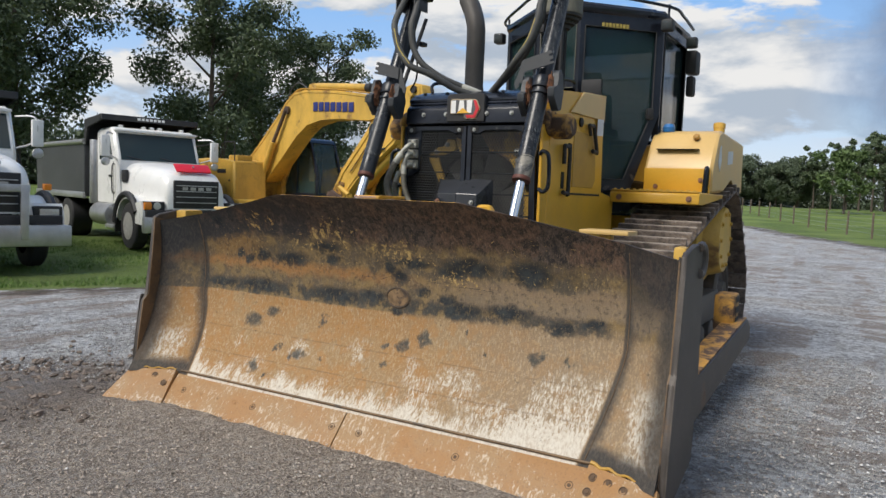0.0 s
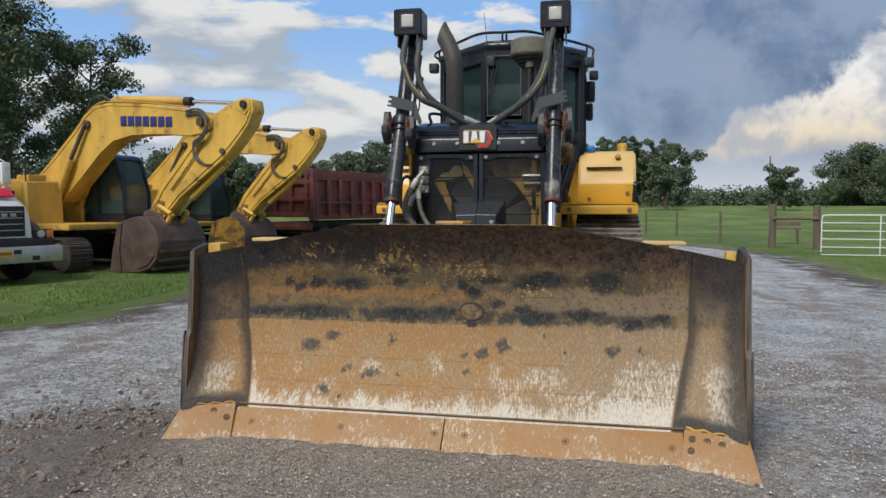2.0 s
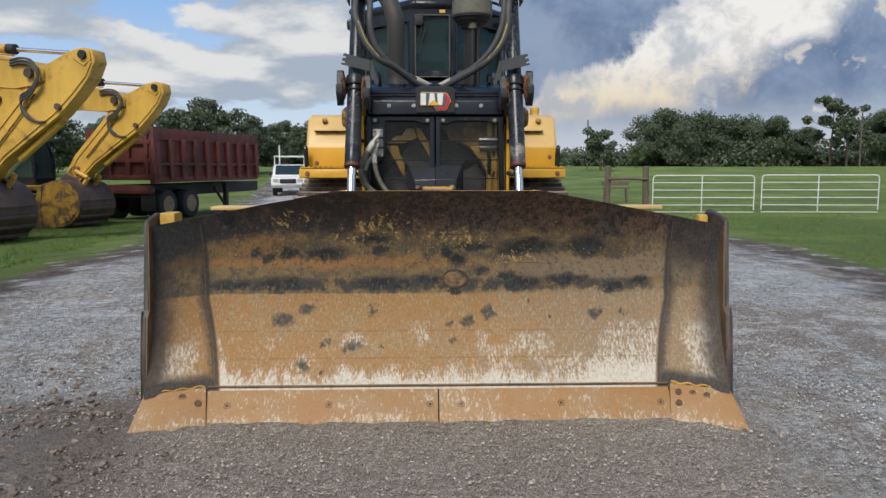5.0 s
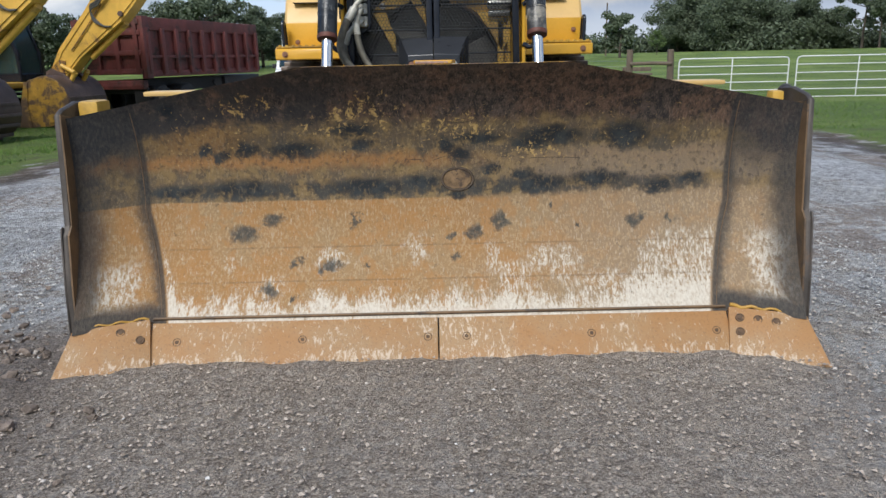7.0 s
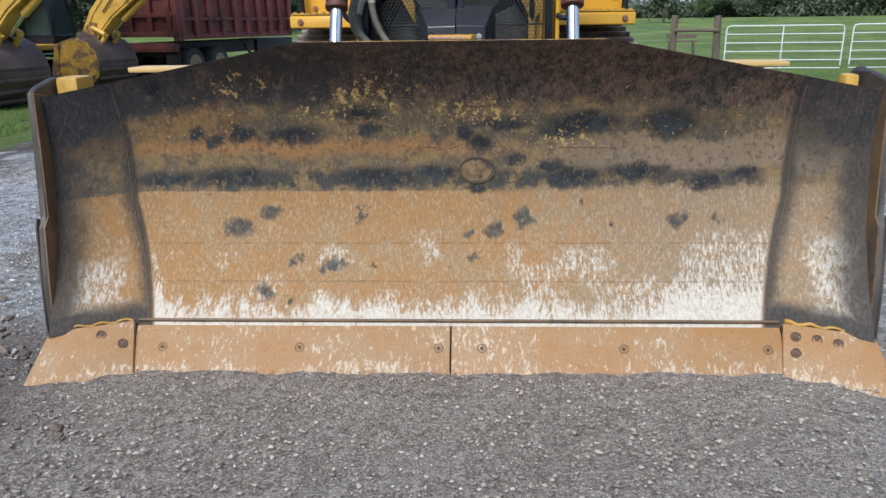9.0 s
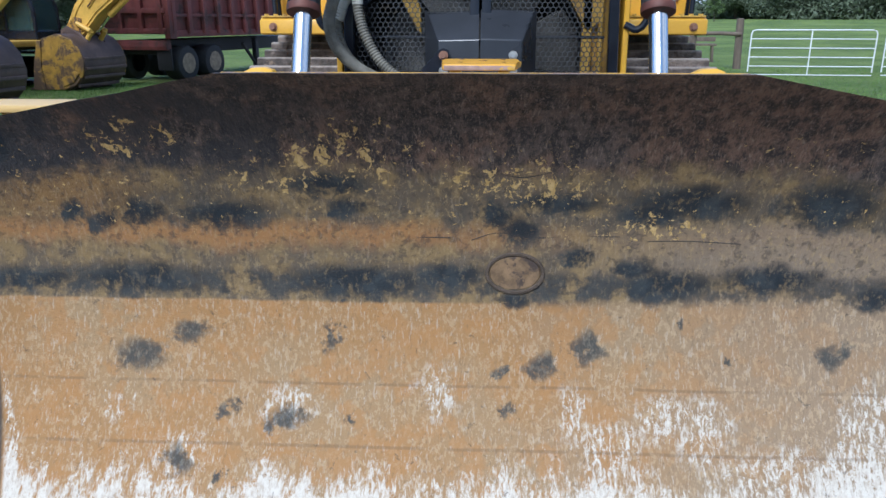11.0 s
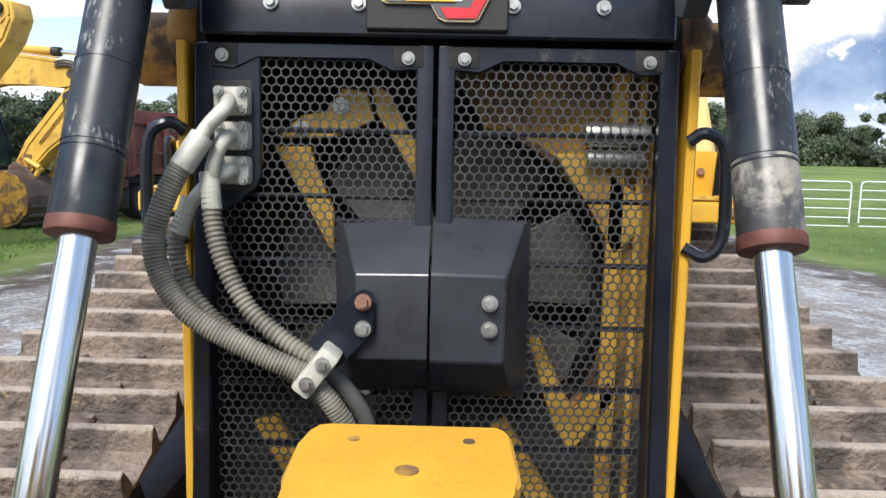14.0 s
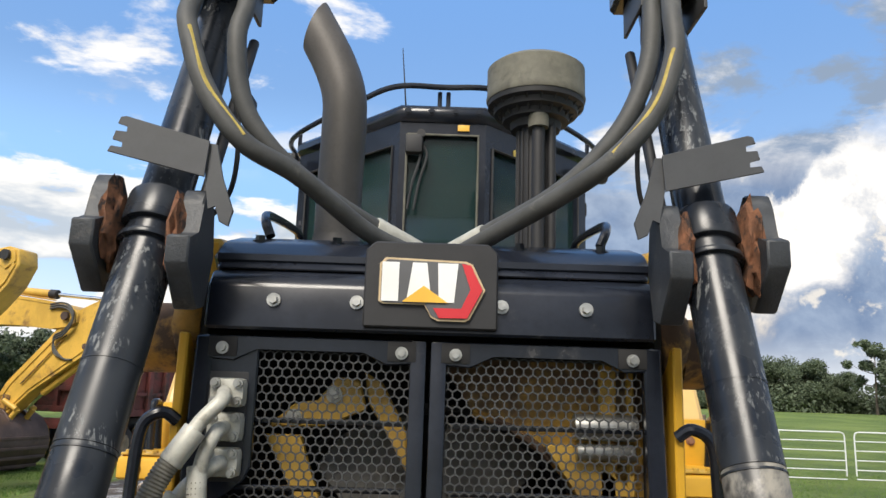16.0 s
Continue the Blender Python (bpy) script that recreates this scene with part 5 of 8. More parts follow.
# hood
def hood_shape():
    bm = prism([(1.60, 2.10), (1.66, 2.145), (1.80, 2.185), (2.9, 2.28), (2.9, 2.18), (1.66, 2.05)], -0.515, 0.515, "x", 0.012)
    return bm


hood = part("hood", hood_shape(), BLACK, dozer, "black engine hood")
part("front_bar", prism([(1.565, 1.928), (1.572, 2.03), (1.60, 2.066), (1.625, 2.066), (1.64, 1.928)], -0.508, 0.505, "x", 0.006), BLACK, hood, "black front crossbar")
part("upper_lip", prism([(1.60, 2.07), (1.635, 2.115), (1.66, 2.118), (1.66, 2.07)], -0.50, 0.50, "x", 0.004), BLACK, hood)
for x in (-0.355, -0.168, 0.158, 0.348):
    part("bolt", bolt((x, 1.567, 1.995), (0, -1, 0.05), 0.0105, 0.010), STEEL, hood)
for x in (-0.43, -0.24, 0.21, 0.41):
    part("bolt", bolt((x, 1.70, 2.155), (0, -0.2, 1), 0.0125, 0.012), BLACK, hood)
box_plate = part("badge_plate", prism([(-0.152, 1.94), (-0.152, 2.115), (-0.13, 2.135), (0.125, 2.135), (0.148, 2.115), (0.148, 1.94)], 1.550, 1.60, "y", 0.004), BLACK_MATT, hood, "black badge plate")


def flat(outline, y, thick=0.002):
    return prism(outline, y, y + thick, "y", 0.0)


# the badge as plain shapes
shell = [(-0.118, 1.998), (-0.118, 2.083), (-0.105, 2.097), (0.075, 2.092), (0.090, 2.086), (0.119, 2.028), (0.085, 1.962), (0.075, 1.957), (0.015, 1.957), (0.0, 1.964), (-0.016, 1.992), (-0.108, 1.992)]
part("badge_outline", flat(shell, 1.543), LOGO_TAN, box_plate)
inner = [(x * 0.96, 2.027 + (z - 2.027) * 0.93) for x, z in shell]
part("badge_ground", flat(inner, 1.541), LOGO_GREY, box_plate)
part("badge_block", flat([(-0.112, 1.998), (-0.112, 2.086), (-0.074, 2.086), (-0.074, 1.998)], 1.539), LOGO_WHITE, box_plate)
part("badge_block", flat([(-0.056, 1.998), (-0.044, 2.086), (-0.012, 2.086), (0.000, 1.998)], 1.539), LOGO_WHITE, box_plate)
part("badge_block", flat([(0.016, 1.998), (0.012, 2.086), (0.058, 2.086), (0.050, 1.998)], 1.539), LOGO_WHITE, box_plate)
part("badge_triangle", flat([(-0.066, 1.997), (-0.018, 2.034), (0.036, 1.997)], 1.537), LOGO_YELLOW, box_plate)
part("badge_chevron", flat([(0.066, 2.086), (0.086, 2.083), (0.113, 2.028), (0.080, 1.964), (0.018, 1.963), (0.004, 1.985), (0.066, 1.985), (0.086, 2.028)], 1.538), LOGO_RED, box_plate)

# grille doors of perforated steel
def hex_sheet(x0, x1, z0, z1, y, holes_ok, pitch=0.0212, bar=0.0034, thick=0.004):
    """A sheet of six-sided holes; a hole stays closed where holes_ok says so."""
    verts, faces, seen = [], [], {}
    def vert(x, yy, z):
        key = (round(x, 5), round(yy, 5), round(z, 5))
        if key not in seen:
            seen[key] = len(verts)
            verts.append((x, yy, z))
        return seen[key]
    R = pitch / math.sqrt(3)
    r = R - bar / math.sqrt(3)
    rows = int((z1 - z0) / (1.5 * R)) + 1
    cols = int((x1 - x0) / pitch) + 1
    ang = [radians(30 + 60 * k) for k in range(6)]
    for j in range(rows):
        for i in range(cols):
            cx, cz = x0 + pitch * (i + 0.5 * (j % 2)) + pitch / 2, z0 + 1.5 * R * j + R
            if cx > x1 - pitch * 0.4 or cz > z1 - R * 0.6:
                continue
            state = holes_ok(cx, cz)
            if state is None:
                continue
            o = [vert(cx + R * math.cos(a), y, cz + R * math.sin(a)) for a in ang]
            if not state:
                faces.append(tuple(o))
                continue
            n = [vert(cx + r * math.cos(a), y, cz + r * math.sin(a)) for a in ang]
            b = [vert(cx + r * math.cos(a), y + thick, cz + r * math.sin(a)) for a in ang]
            for k in range(6):
                m = (k + 1) % 6
                faces.append((o[k], o[m], n[m], n[k]))
                faces.append((n[k], n[m], b[m], b[k]))
    return from_arrays("mesh_sheet", verts, faces, MESH)


def in_cover(x, z):
    return abs(x + 0.005) < 0.205 and 1.17 < z < 1.52


def left_ok(x, z):
    if in_cover(x, z) or (x < -0.39 and z > 1.565):
        return None
    return True


def right_ok(x, z):
    return None if in_cover(x, z) else True


for x0, x1, ok, n in ((-0.530, -0.008, left_ok, 0), (0.002, 0.526, right_ok, 1)):
    door = part("grille_door", prism([(-0.557, 0.70), (-0.512, 0.70), (-0.487, 1.915), (-0.527, 1.915)], 1.585, 1.615, "y", 0.005) if n == 0 else box((x0, 1.585, 0.70), (x0 + 0.036, 1.615, 1.915), 0.006), BLACK, dozer, "black perforated grille door")
    part("frame_rail", box((x1 - 0.036, 1.585, 0.70), (x1, 1.615, 1.915), 0.006) if n == 0 else prism([(0.553, 0.70), (0.508, 0.70), (0.480, 1.915), (0.520, 1.915)], 1.585, 1.615, "y", 0.005), BLACK, door)
    part("frame_rail", prism([(x0 + 0.03, 1.915), (x0 + 0.03, 1.862), (x0 + 0.09, 1.858), (x0 + 0.14, 1.888), (x1 - 0.14, 1.888), (x1 - 0.09, 1.858), (x1 - 0.03, 1.862), (x1 - 0.03, 1.915)], 1.586, 1.613, "y", 0.003), BLACK, door)
    part("frame_rail", box((x0 + 0.045, 1.587, 0.70), (x1 - 0.045, 1.613, 0.74), 0.006), BLACK, door)
    if n == 0:
        part("frame_web", prism([(-0.50, 1.55), (-0.455, 1.555), (-0.397, 1.60), (-0.385, 1.63), (-0.385, 1.895), (-0.50, 1.895)], 1.592, 1.612, "y", 0.003), BLACK, door)
    for x in ((-0.465, -0.063) if n == 0 else (0.058, 0.455)):
        # thin black plate imitates the shade of a bolt recess
        part("bolt_seat", box((x - 0.032, 1.583, 1.868), (x + 0.032, 1.5845, 1.912), 0.0005), SEAT_SHADE, door)
        part("bolt", bolt((x, 1.583, 1.886), (0, -1, 0), 0.0095, 0.008), STEEL, door)
    part("mesh_sheet", hex_sheet(x0 + (0.040 if n == 0 else 0.020), x1 - (0.020 if n == 0 else 0.040), 0.74, 1.885, 1.600, ok), MESH, door)
    for k in range(7):
        z = 0.86 + 0.145 * k
        part("stay", box((x0 + 0.045, 1.608, z - 0.006), (x1 - 0.045, 1.622, z + 0.006), 0.002), BLACK, door)

# the ridged black cover in the middle of the doors
def cover_half(sign):
    xo, xi = sign * 0.212, sign * 0.003
    bm = bmesh.new()
    rows = [(1.603, 1.536, 0.206), (1.470, 1.430, 0.156), (1.458, 1.252, 0.152), (1.560, 1.168, 0.176), (1.603, 1.136, 0.192)]
    cols = []
    for y, z, w in rows:
        cols.append([bm.verts.new((xi - 0.005, y, z + 0.004)), bm.verts.new((sign * w - 0.005, y + 0.012, z)), bm.verts.new((sign * 0.215 - 0.005, 1.605, z + (0.006 if z > 1.3 else -0.004)))])
    for a, b in zip(cols, cols[1:]):
        for k in range(2):
            bm.faces.new((a[k], a[k + 1], b[k + 1], b[k]))
    bmesh.ops.remove_doubles(bm, verts=bm.verts[:], dist=0.0015)
    edges = [e for e in bm.edges if len(e.link_faces) == 2]
    bmesh.ops.bevel(bm, geom=edges, offset=0.0022, segments=1, affect="EDGES", profile=0.5, clamp_overlap=True)
    bmesh.ops.solidify(bm, geom=bm.faces[:], thickness=0.006)
    return bm


for sign in (-1, 1):
    cov = part("cover", cover_half(sign), COVER, dozer, "ridged black grille cover", smooth=12)
    for z in (1.378, 1.322):
        part("bolt", bolt(((-0.140 if sign < 0 else 0.121), (1.446 if sign < 0 else 1.462), z), (0, -1, 0.05), 0.0115, 0.012), RUST_BOLT if sign < 0 and z > 1.35 else STEEL, cov)

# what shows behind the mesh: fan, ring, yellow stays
# near-black panel and linings added to give the bay its shade by colour
bay = part("engine_bay", box((-0.53, 2.05, 0.6), (0.53, 2.1, 2.04), 0.01), DARK_IN, dozer, "near-black panel standing for the shaded bay behind the grille")
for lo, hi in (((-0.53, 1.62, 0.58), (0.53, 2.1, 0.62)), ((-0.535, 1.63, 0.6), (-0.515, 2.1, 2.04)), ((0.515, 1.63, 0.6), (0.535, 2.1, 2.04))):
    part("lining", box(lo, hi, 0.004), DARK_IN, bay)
ringp = [(0.002 + 0.43 * math.cos(a), 1.90, 1.336 + 0.43 * math.sin(a)) for a in [2 * math.pi * k / 48 for k in range(49)]]
part("fan_ring", tube(ringp, 0.02, 1, 8), BLACK_MATT, bay)
for k in range(7):
    a = 2 * math.pi * k / 7 + 0.3
    m = Matrix.Translation((0.002, 1.86, 1.336)) @ Matrix.Rotation(a, 4, "Y")
    blade_out = [(-0.05, 0.08), (0.06, 0.08), (0.20, 0.36), (0.15, 0.40), (0.02, 0.42), (-0.08, 0.39)]
    part("fan_blade", prism(blade_out, -0.006, 0.006, "y", 0.002, None, m @ Matrix.Rotation(radians(18), 4, "Z")), FAN, bay, "dusty fan blade")
fan_arc = [(0.002 + 0.436 * math.cos(radians(k)), 1.336 + 0.436 * math.sin(radians(k))) for k in range(76, -66, -6)]
part("fan_shroud", prism([(0.02, 1.885), (0.515, 1.885), (0.515, 0.72), (0.16, 0.72)] + fan_arc[::-1], 1.735, 1.75, "y", 0.002), YELLOW_MUDDY, bay, "oily yellow-brown fan shroud")
part("shroud_rim", tube([(x, 1.742, z) for x, z in fan_arc], 0.012, 1, 8), RUST_YELLOW, bay)
part("fan_hub", lathe([(0.10, 0), (0.10, 0.05), (0.07, 0.07), (0, 0.07)], (0.03, 1.95, 1.33), (0, -1, 0), 24), BLACK_MATT, bay)
for outline in ([(-0.382, 1.712), (-0.315, 1.77), (-0.262, 1.772), (-0.222, 1.834), (-0.166, 1.826), (-0.146, 1.757), (-0.245, 1.716)],
                [(-0.388, 1.695), (-0.296, 1.695), (-0.270, 1.60), (-0.243, 1.555), (-0.241, 1.448), (-0.258, 1.46), (-0.312, 1.57)],
                [(-0.155, 1.845), (-0.113, 1.824), (-0.052, 1.714), (-0.041, 1.602), (-0.092, 1.696), (-0.142, 1.77)],
                [(0.272, 1.690), (0.345, 1.692), (0.475, 1.60), (0.475, 1.50), (0.425, 1.452), (0.36, 1.57)],
                [(0.405, 0.75), (0.445, 0.75), (0.445, 1.88), (0.405, 1.88)], [(0.470, 0.75), (0.488, 0.75), (0.488, 1.88), (0.470, 1.88)],
                [(-0.44, 1.02), (-0.38, 1.04), (-0.25, 0.80), (-0.30, 0.76)], [(0.225, 1.25), (0.255, 1.25), (0.345, 1.06), (0.43, 1.15), (0.45, 1.10), (0.345, 0.96), (0.30, 1.02)],
                [(0.14, 1.02), (0.18, 1.05), (0.33, 0.80), (0.28, 0.76)]):
    part("stay_plate", prism(outline, 1.705, 1.725, "y", 0.004), YELLOW_OLD, bay, "oily yellow stay plate")
part("coupling", rod((0.338, 1.68, 1.735), (0.486, 1.68, 1.735), 0.030, seg=18, bevel=0.006), STEEL, bay, "bright pipe coupling")
part("coupling", rod((0.345, 1.68, 1.678), (0.480, 1.68, 1.678), 0.020, seg=14, bevel=0.004), STEEL, bay)
for x, z in ((-0.318, 1.735), (-0.225, 1.79)):
    part("bolt", bolt((x, 1.703, z), (0, -1, 0), 0.013, 0.012), STEEL, bay)

# hydraulic hoses on the grille, with block fittings, guard and clamp
for k, (z, zin) in enumerate(((1.788, 0), (1.714, 1), (1.639, 2))):
    flange = part("hose_flange", box((-0.481, 1.562, z - 0.031), (-0.404, 1.605, z + 0.031), 0.012), FITTING, dozer, "pale hose flange")
    for u, w in ((-0.025, 0.02), (0.025, 0.02), (-0.025, -0.02), (0.025, -0.02)):
        part("bolt", bolt((-0.442 + u, 1.561, z + w), (0, -1, 0), 0.0075, 0.008), STEEL, flange)
part("fitting_plate", box((-0.512, 1.590, 1.595), (-0.402, 1.604, 1.835), 0.01), BLACK_MATT, dozer, "black fitting plate")
HOSES = [
    ([(-0.446, 1.56, 1.787), (-0.433, 1.50, 1.77), (-0.465, 1.48, 1.729), (-0.489, 1.47, 1.686)], [(-0.489, 1.47, 1.686), (-0.523, 1.455, 1.63), (-0.55, 1.44, 1.562), (-0.563, 1.43, 1.494), (-0.54, 1.42, 1.415), (-0.475, 1.41, 1.346), (-0.368, 1.41, 1.285), (-0.249, 1.42, 1.228)], 0.0225, (0.0075, 0.0012)),
    ([(-0.441, 1.56, 1.714), (-0.443, 1.51, 1.703), (-0.459, 1.50, 1.66), (-0.469, 1.50, 1.607)], [(-0.469, 1.50, 1.607), (-0.46, 1.49, 1.525), (-0.435, 1.48, 1.443), (-0.383, 1.47, 1.356), (-0.31, 1.46, 1.294), (-0.237, 1.45, 1.25)], 0.0185, (0.011, 0.0022)),
    ([(-0.441, 1.56, 1.639), (-0.445, 1.53, 1.636), (-0.49, 1.52, 1.599), (-0.526, 1.515, 1.551)], [(-0.526, 1.515, 1.551), (-0.547, 1.51, 1.485), (-0.524, 1.50, 1.395), (-0.45, 1.49, 1.313), (-0.363, 1.48, 1.257), (-0.275, 1.46, 1.209)], 0.0175, (0.011, 0.0022)),
]
for elbow, run, r, ribs in HOSES:
    hose = part("hydraulic_hose", tube(run, r, 14, 14, ribs), HOSE_LIGHT, dozer, "dusty corrugated hydraulic hose", smooth=70)
    part("elbow", tube(elbow, 0.016, 6, 12), FITTING, hose, "pale hose elbow")
    d = (Vector(run[1]) - Vector(run[0])).normalized()
    p = Vector(run[0])
    part("ferrule", rod(p - d * 0.03, p + d * 0.05, r * 1.12, seg=18, bevel=0.003), FITTING, hose)
for pts, r in (([(-0.249, 1.42, 1.228), (-0.197, 1.42, 1.164), (-0.165, 1.43, 1.10), (-0.14, 1.46, 0.95)], 0.021), ([(-0.237, 1.45, 1.25), (-0.165, 1.45, 1.18), (-0.124, 1.46, 1.093), (-0.10, 1.48, 0.93)], 0.018)):
    part("hydraulic_hose", tube(pts, r, 12, 14, (0.0075, 0.001) if r > 0.02 else None), HOSE_LIGHT if r > 0.02 else HOSE, dozer, "hydraulic hose below the clamp", smooth=70)
m = Matrix.Translation((-0.228, 1.415, 1.243)) @ Matrix.Rotation(radians(38), 4, "Y")
clamp = part("hose_clamp", box((-0.022, -0.035, -0.055), (0.022, 0.035, 0.055), 0.01, None, m), FITTING, dozer, "pale hose clamp")
for k in (-0.026, 0.026):
    q = m @ Vector((0, -0.036, k))
    part("bolt", bolt(q, (0, -1, 0.1), 0.010, 0.012), STEEL, clamp)
strap = [(-0.255, 1.288), (-0.160, 1.396), (-0.140, 1.405), (-0.120, 1.396), (-0.118, 1.312), (-0.200, 1.230)]
part("clamp_strap", prism(strap, 1.450, 1.456, "y", 0.001), BLACK, clamp, "black strap plate")

# yellow step pad on the blade's top
pad = part("step_pad", prism([(-0.090, 0.430), (0.079, 0.430), (0.085, 0.434), (0.087, 0.442), (0.087, 0.520), (0.092, 0.537), (0.101, 0.552), (0.104, 0.566), (0.103, 0.662), (0.099, 0.678), (0.090, 0.688), (-0.082, 0.689), (-0.094, 0.684), (-0.101, 0.668), (-0.103, 0.630), (-0.103, 0.560), (-0.097, 0.535), (-0.096, 0.520), (-0.096, 0.437)], 1.388, 1.404, "z", 0.004), PAD_YELLOW, dozer, "yellow steel step pad on the blade")
part("worn_rim", box((-0.091, 0.4275, 1.3895), (0.082, 0.432, 1.4005), 0.001), WORN_RIM, pad, "edge worn to pinkish primer")
for x in (-0.068, 0.062):
    part("pad_leg", box((x - 0.016, 0.62, 1.20), (x + 0.016, 0.66, 1.389), 0.004), YELLOW, pad)
for x, y, r in ((0.058, 0.51, 0.006), (0.060, 0.645, 0.006), (-0.052, 0.645, 0.006), (-0.052, 0.51, 0.006), (0.004, 0.575, 0.011)):
    part("slot", lathe([(r, 0), (r, 0.0012), (0.0, 0.0012)], (x, y, 1.404), (0, 0, 1), 12), RUST_YELLOW, pad)

# lift cylinders
def lump(at, size, seed):
    """A crusty lump with an uneven outline."""
    bm = bmesh.new()
    bmesh.ops.create_icosphere(bm, subdivisions=3, radius=1.0)
    for v in bm.verts:
        n = noise.noise(v.co * 2.2 + Vector((seed, 2.0 * seed, 0.5))) + 0.6 * noise.noise(v.co * 5.5 + Vector((0, seed, seed)))
        k = 1 + 0.45 * n
        v.co = Vector((at[0] + v.co.x * size[0] * k, at[1] + v.co.y * size[1] * k, at[2] + v.co.z * size[2] * k))
    return bm


TOP_HOSES = {
    -1: [[(-0.035, 1.84, 2.165), (-0.17, 1.75, 2.22), (-0.29, 1.66, 2.28), (-0.405, 1.60, 2.365), (-0.482, 1.58, 2.475), (-0.52, 1.58, 2.635), (-0.517, 1.62, 2.745), (-0.53, 1.68, 2.87)],
         [(-0.05, 1.80, 2.15), (-0.17, 1.70, 2.19), (-0.32, 1.56, 2.285), (-0.435, 1.48, 2.336), (-0.535, 1.47, 2.455), (-0.605, 1.49, 2.60), (-0.63, 1.53, 2.69), (-0.625, 1.64, 2.86)]],
    1: [[(0.036, 1.84, 2.165), (0.14, 1.75, 2.21), (0.31, 1.65, 2.30), (0.45, 1.60, 2.44), (0.53, 1.60, 2.605), (0.552, 1.62, 2.77), (0.555, 1.68, 2.87)],
        [(0.05, 1.80, 2.15), (0.17, 1.69, 2.205), (0.29, 1.58, 2.26), (0.40, 1.49, 2.325), (0.50, 1.48, 2.44), (0.56, 1.49, 2.58), (0.572, 1.52, 2.70), (0.60, 1.62, 2.86)]],
}
for side in (-1, 1):
    low, top = Vector((-0.612 if side < 0 else 0.594, 1.238, 1.541)), Vector((side * 0.592, 1.775, 2.86))
    d = (top - low).normalized()
    trun = low + d * 0.66
    cyl = part("lift_cylinder", rod(low + d * 0.15, trun, 0.057, seg=36), CYL_BLACK, dozer, "long black hydraulic lift cylinder")
    part("worn_sleeve", rod(low, low + d * 0.15, 0.0565, seg=36, bevel=0.003), CYL_WORN if side > 0 else CYL_BLACK, cyl, "barrel end with paint worn to grey" if side > 0 else "")
    part("upper_barrel", rod(trun, top, 0.056, seg=32), CYL_BLACK, cyl)
    part("gland_nut", rod(low - d * 0.016, low + d * 0.012, 0.0585, seg=28, bevel=0.005), RUST_RING, cyl, "red-brown gland nut")
    part("chrome_rod", rod(low - d * 0.9, low, 0.0318, seg=28), CHROME, cyl, "bright chromed piston rod")
    part("rod_eye", rod(low - d * 0.9 + Vector((-0.05, 0, 0)), low - d * 0.9 + Vector((0.05, 0, 0)), 0.07, seg=24, bevel=0.01), YELLOW_OLD, cyl)
    for s in (0.14, 0.31):
        p = low + d * s
        part("band", rod(p - d * 0.002, p + d * 0.002, 0.0582, seg=36), CYL_BLACK, cyl)
    part("collar", rod(trun - d * 0.03, trun + d * 0.05, 0.072, seg=32, bevel=0.008), CYL_BLACK, cyl)
    part("collar", rod(trun - d * 0.075, trun - d * 0.062, 0.069, seg=32, bevel=0.003), CYL_BLACK, cyl)
    # yoke blocks on both sides
    for inner in (-1, 1):
        outer_block = inner == side
        cx = trun.x + inner * (0.110 if outer_block else 0.092)
        q = trun - d * (0.03 if outer_block else 0.065)
        shape = [(-0.15, 0.005), (-0.15, -0.09), (-0.03, -0.24), (0.05, -0.22), (0.10, -0.02), (0.07, 0.15), (0.02, 0.215), (-0.025, 0.205), (-0.05, 0.15), (-0.065, 0.03)]
        yo = part("yoke_block", prism([(q.y + a * 0.66, q.z + b * 0.58) for a, b in shape], cx - 0.024, cx + 0.024, "x", 0.004), YOKE, cyl, "black greasy yoke block")
        part("grease", lump((cx - inner * 0.027, q.y - 0.018, q.z + 0.008), (0.021, 0.052, 0.095), 3 * side + inner), GREASE, yo, "rusty dried grease")
    # grey slotted lamp bracket across the barrel
    out = side
    pl = [(-0.489, 2.234), (-0.484, 2.314), (-0.668, 2.364), (-0.680, 2.362), (-0.685, 2.347), (-0.662, 2.341), (-0.663, 2.327), (-0.688, 2.331), (-0.693, 2.311), (-0.669, 2.305), (-0.670, 2.292), (-0.695, 2.297), (-0.701, 2.284)]
    br = part("slotted_bracket", prism([(x * -out, z) for x, z in pl], 1.418, 1.424, "y", 0.001), GREY_PLATE, dozer, "grey slotted steel bracket")
    part("bracket_side", prism([(out * x, z) for x, z in ((0.492, 2.312), (0.470, 2.310), (0.452, 2.235), (0.424, 2.165), (0.432, 2.130), (0.452, 2.140), (0.462, 2.175), (0.478, 2.165), (0.490, 2.235))], 1.428, 1.436, "y", 0.001), GREY_PLATE, br)
    # hydraulic pipe beside the barrel
    part("pipe", rod(trun + Vector((-side * 0.075, 0.05, 0.04)), top + Vector((-side * 0.07, 0.04, -0.12)), 0.014, seg=12), BLACK_MATT, cyl)
    part("pipe_clamp", box((top.x - side * 0.075 - 0.022, top.y - 0.04, top.z - 0.33), (top.x - side * 0.075 + 0.022, top.y + 0.03, top.z - 0.30), 0.005), BLACK_MATT, cyl)
    # working lamp in its housing on the cylinder's head
    lx = side * 0.586
    lamp = part("work_lamp", prism([(lx - 0.116, 2.868), (lx + 0.116, 2.868), (lx + 0.116, 3.082), (lx - 0.116, 3.082)], 1.62, 1.84, "y", 0.012), BLACK, dozer, "black boxed working lamp on the cylinder head")
    part("lens", box((lx - 0.048, 1.608, 2.935), (lx + 0.048, 1.622, 3.03), 0.010), LENS, lamp, "square lamp glass")
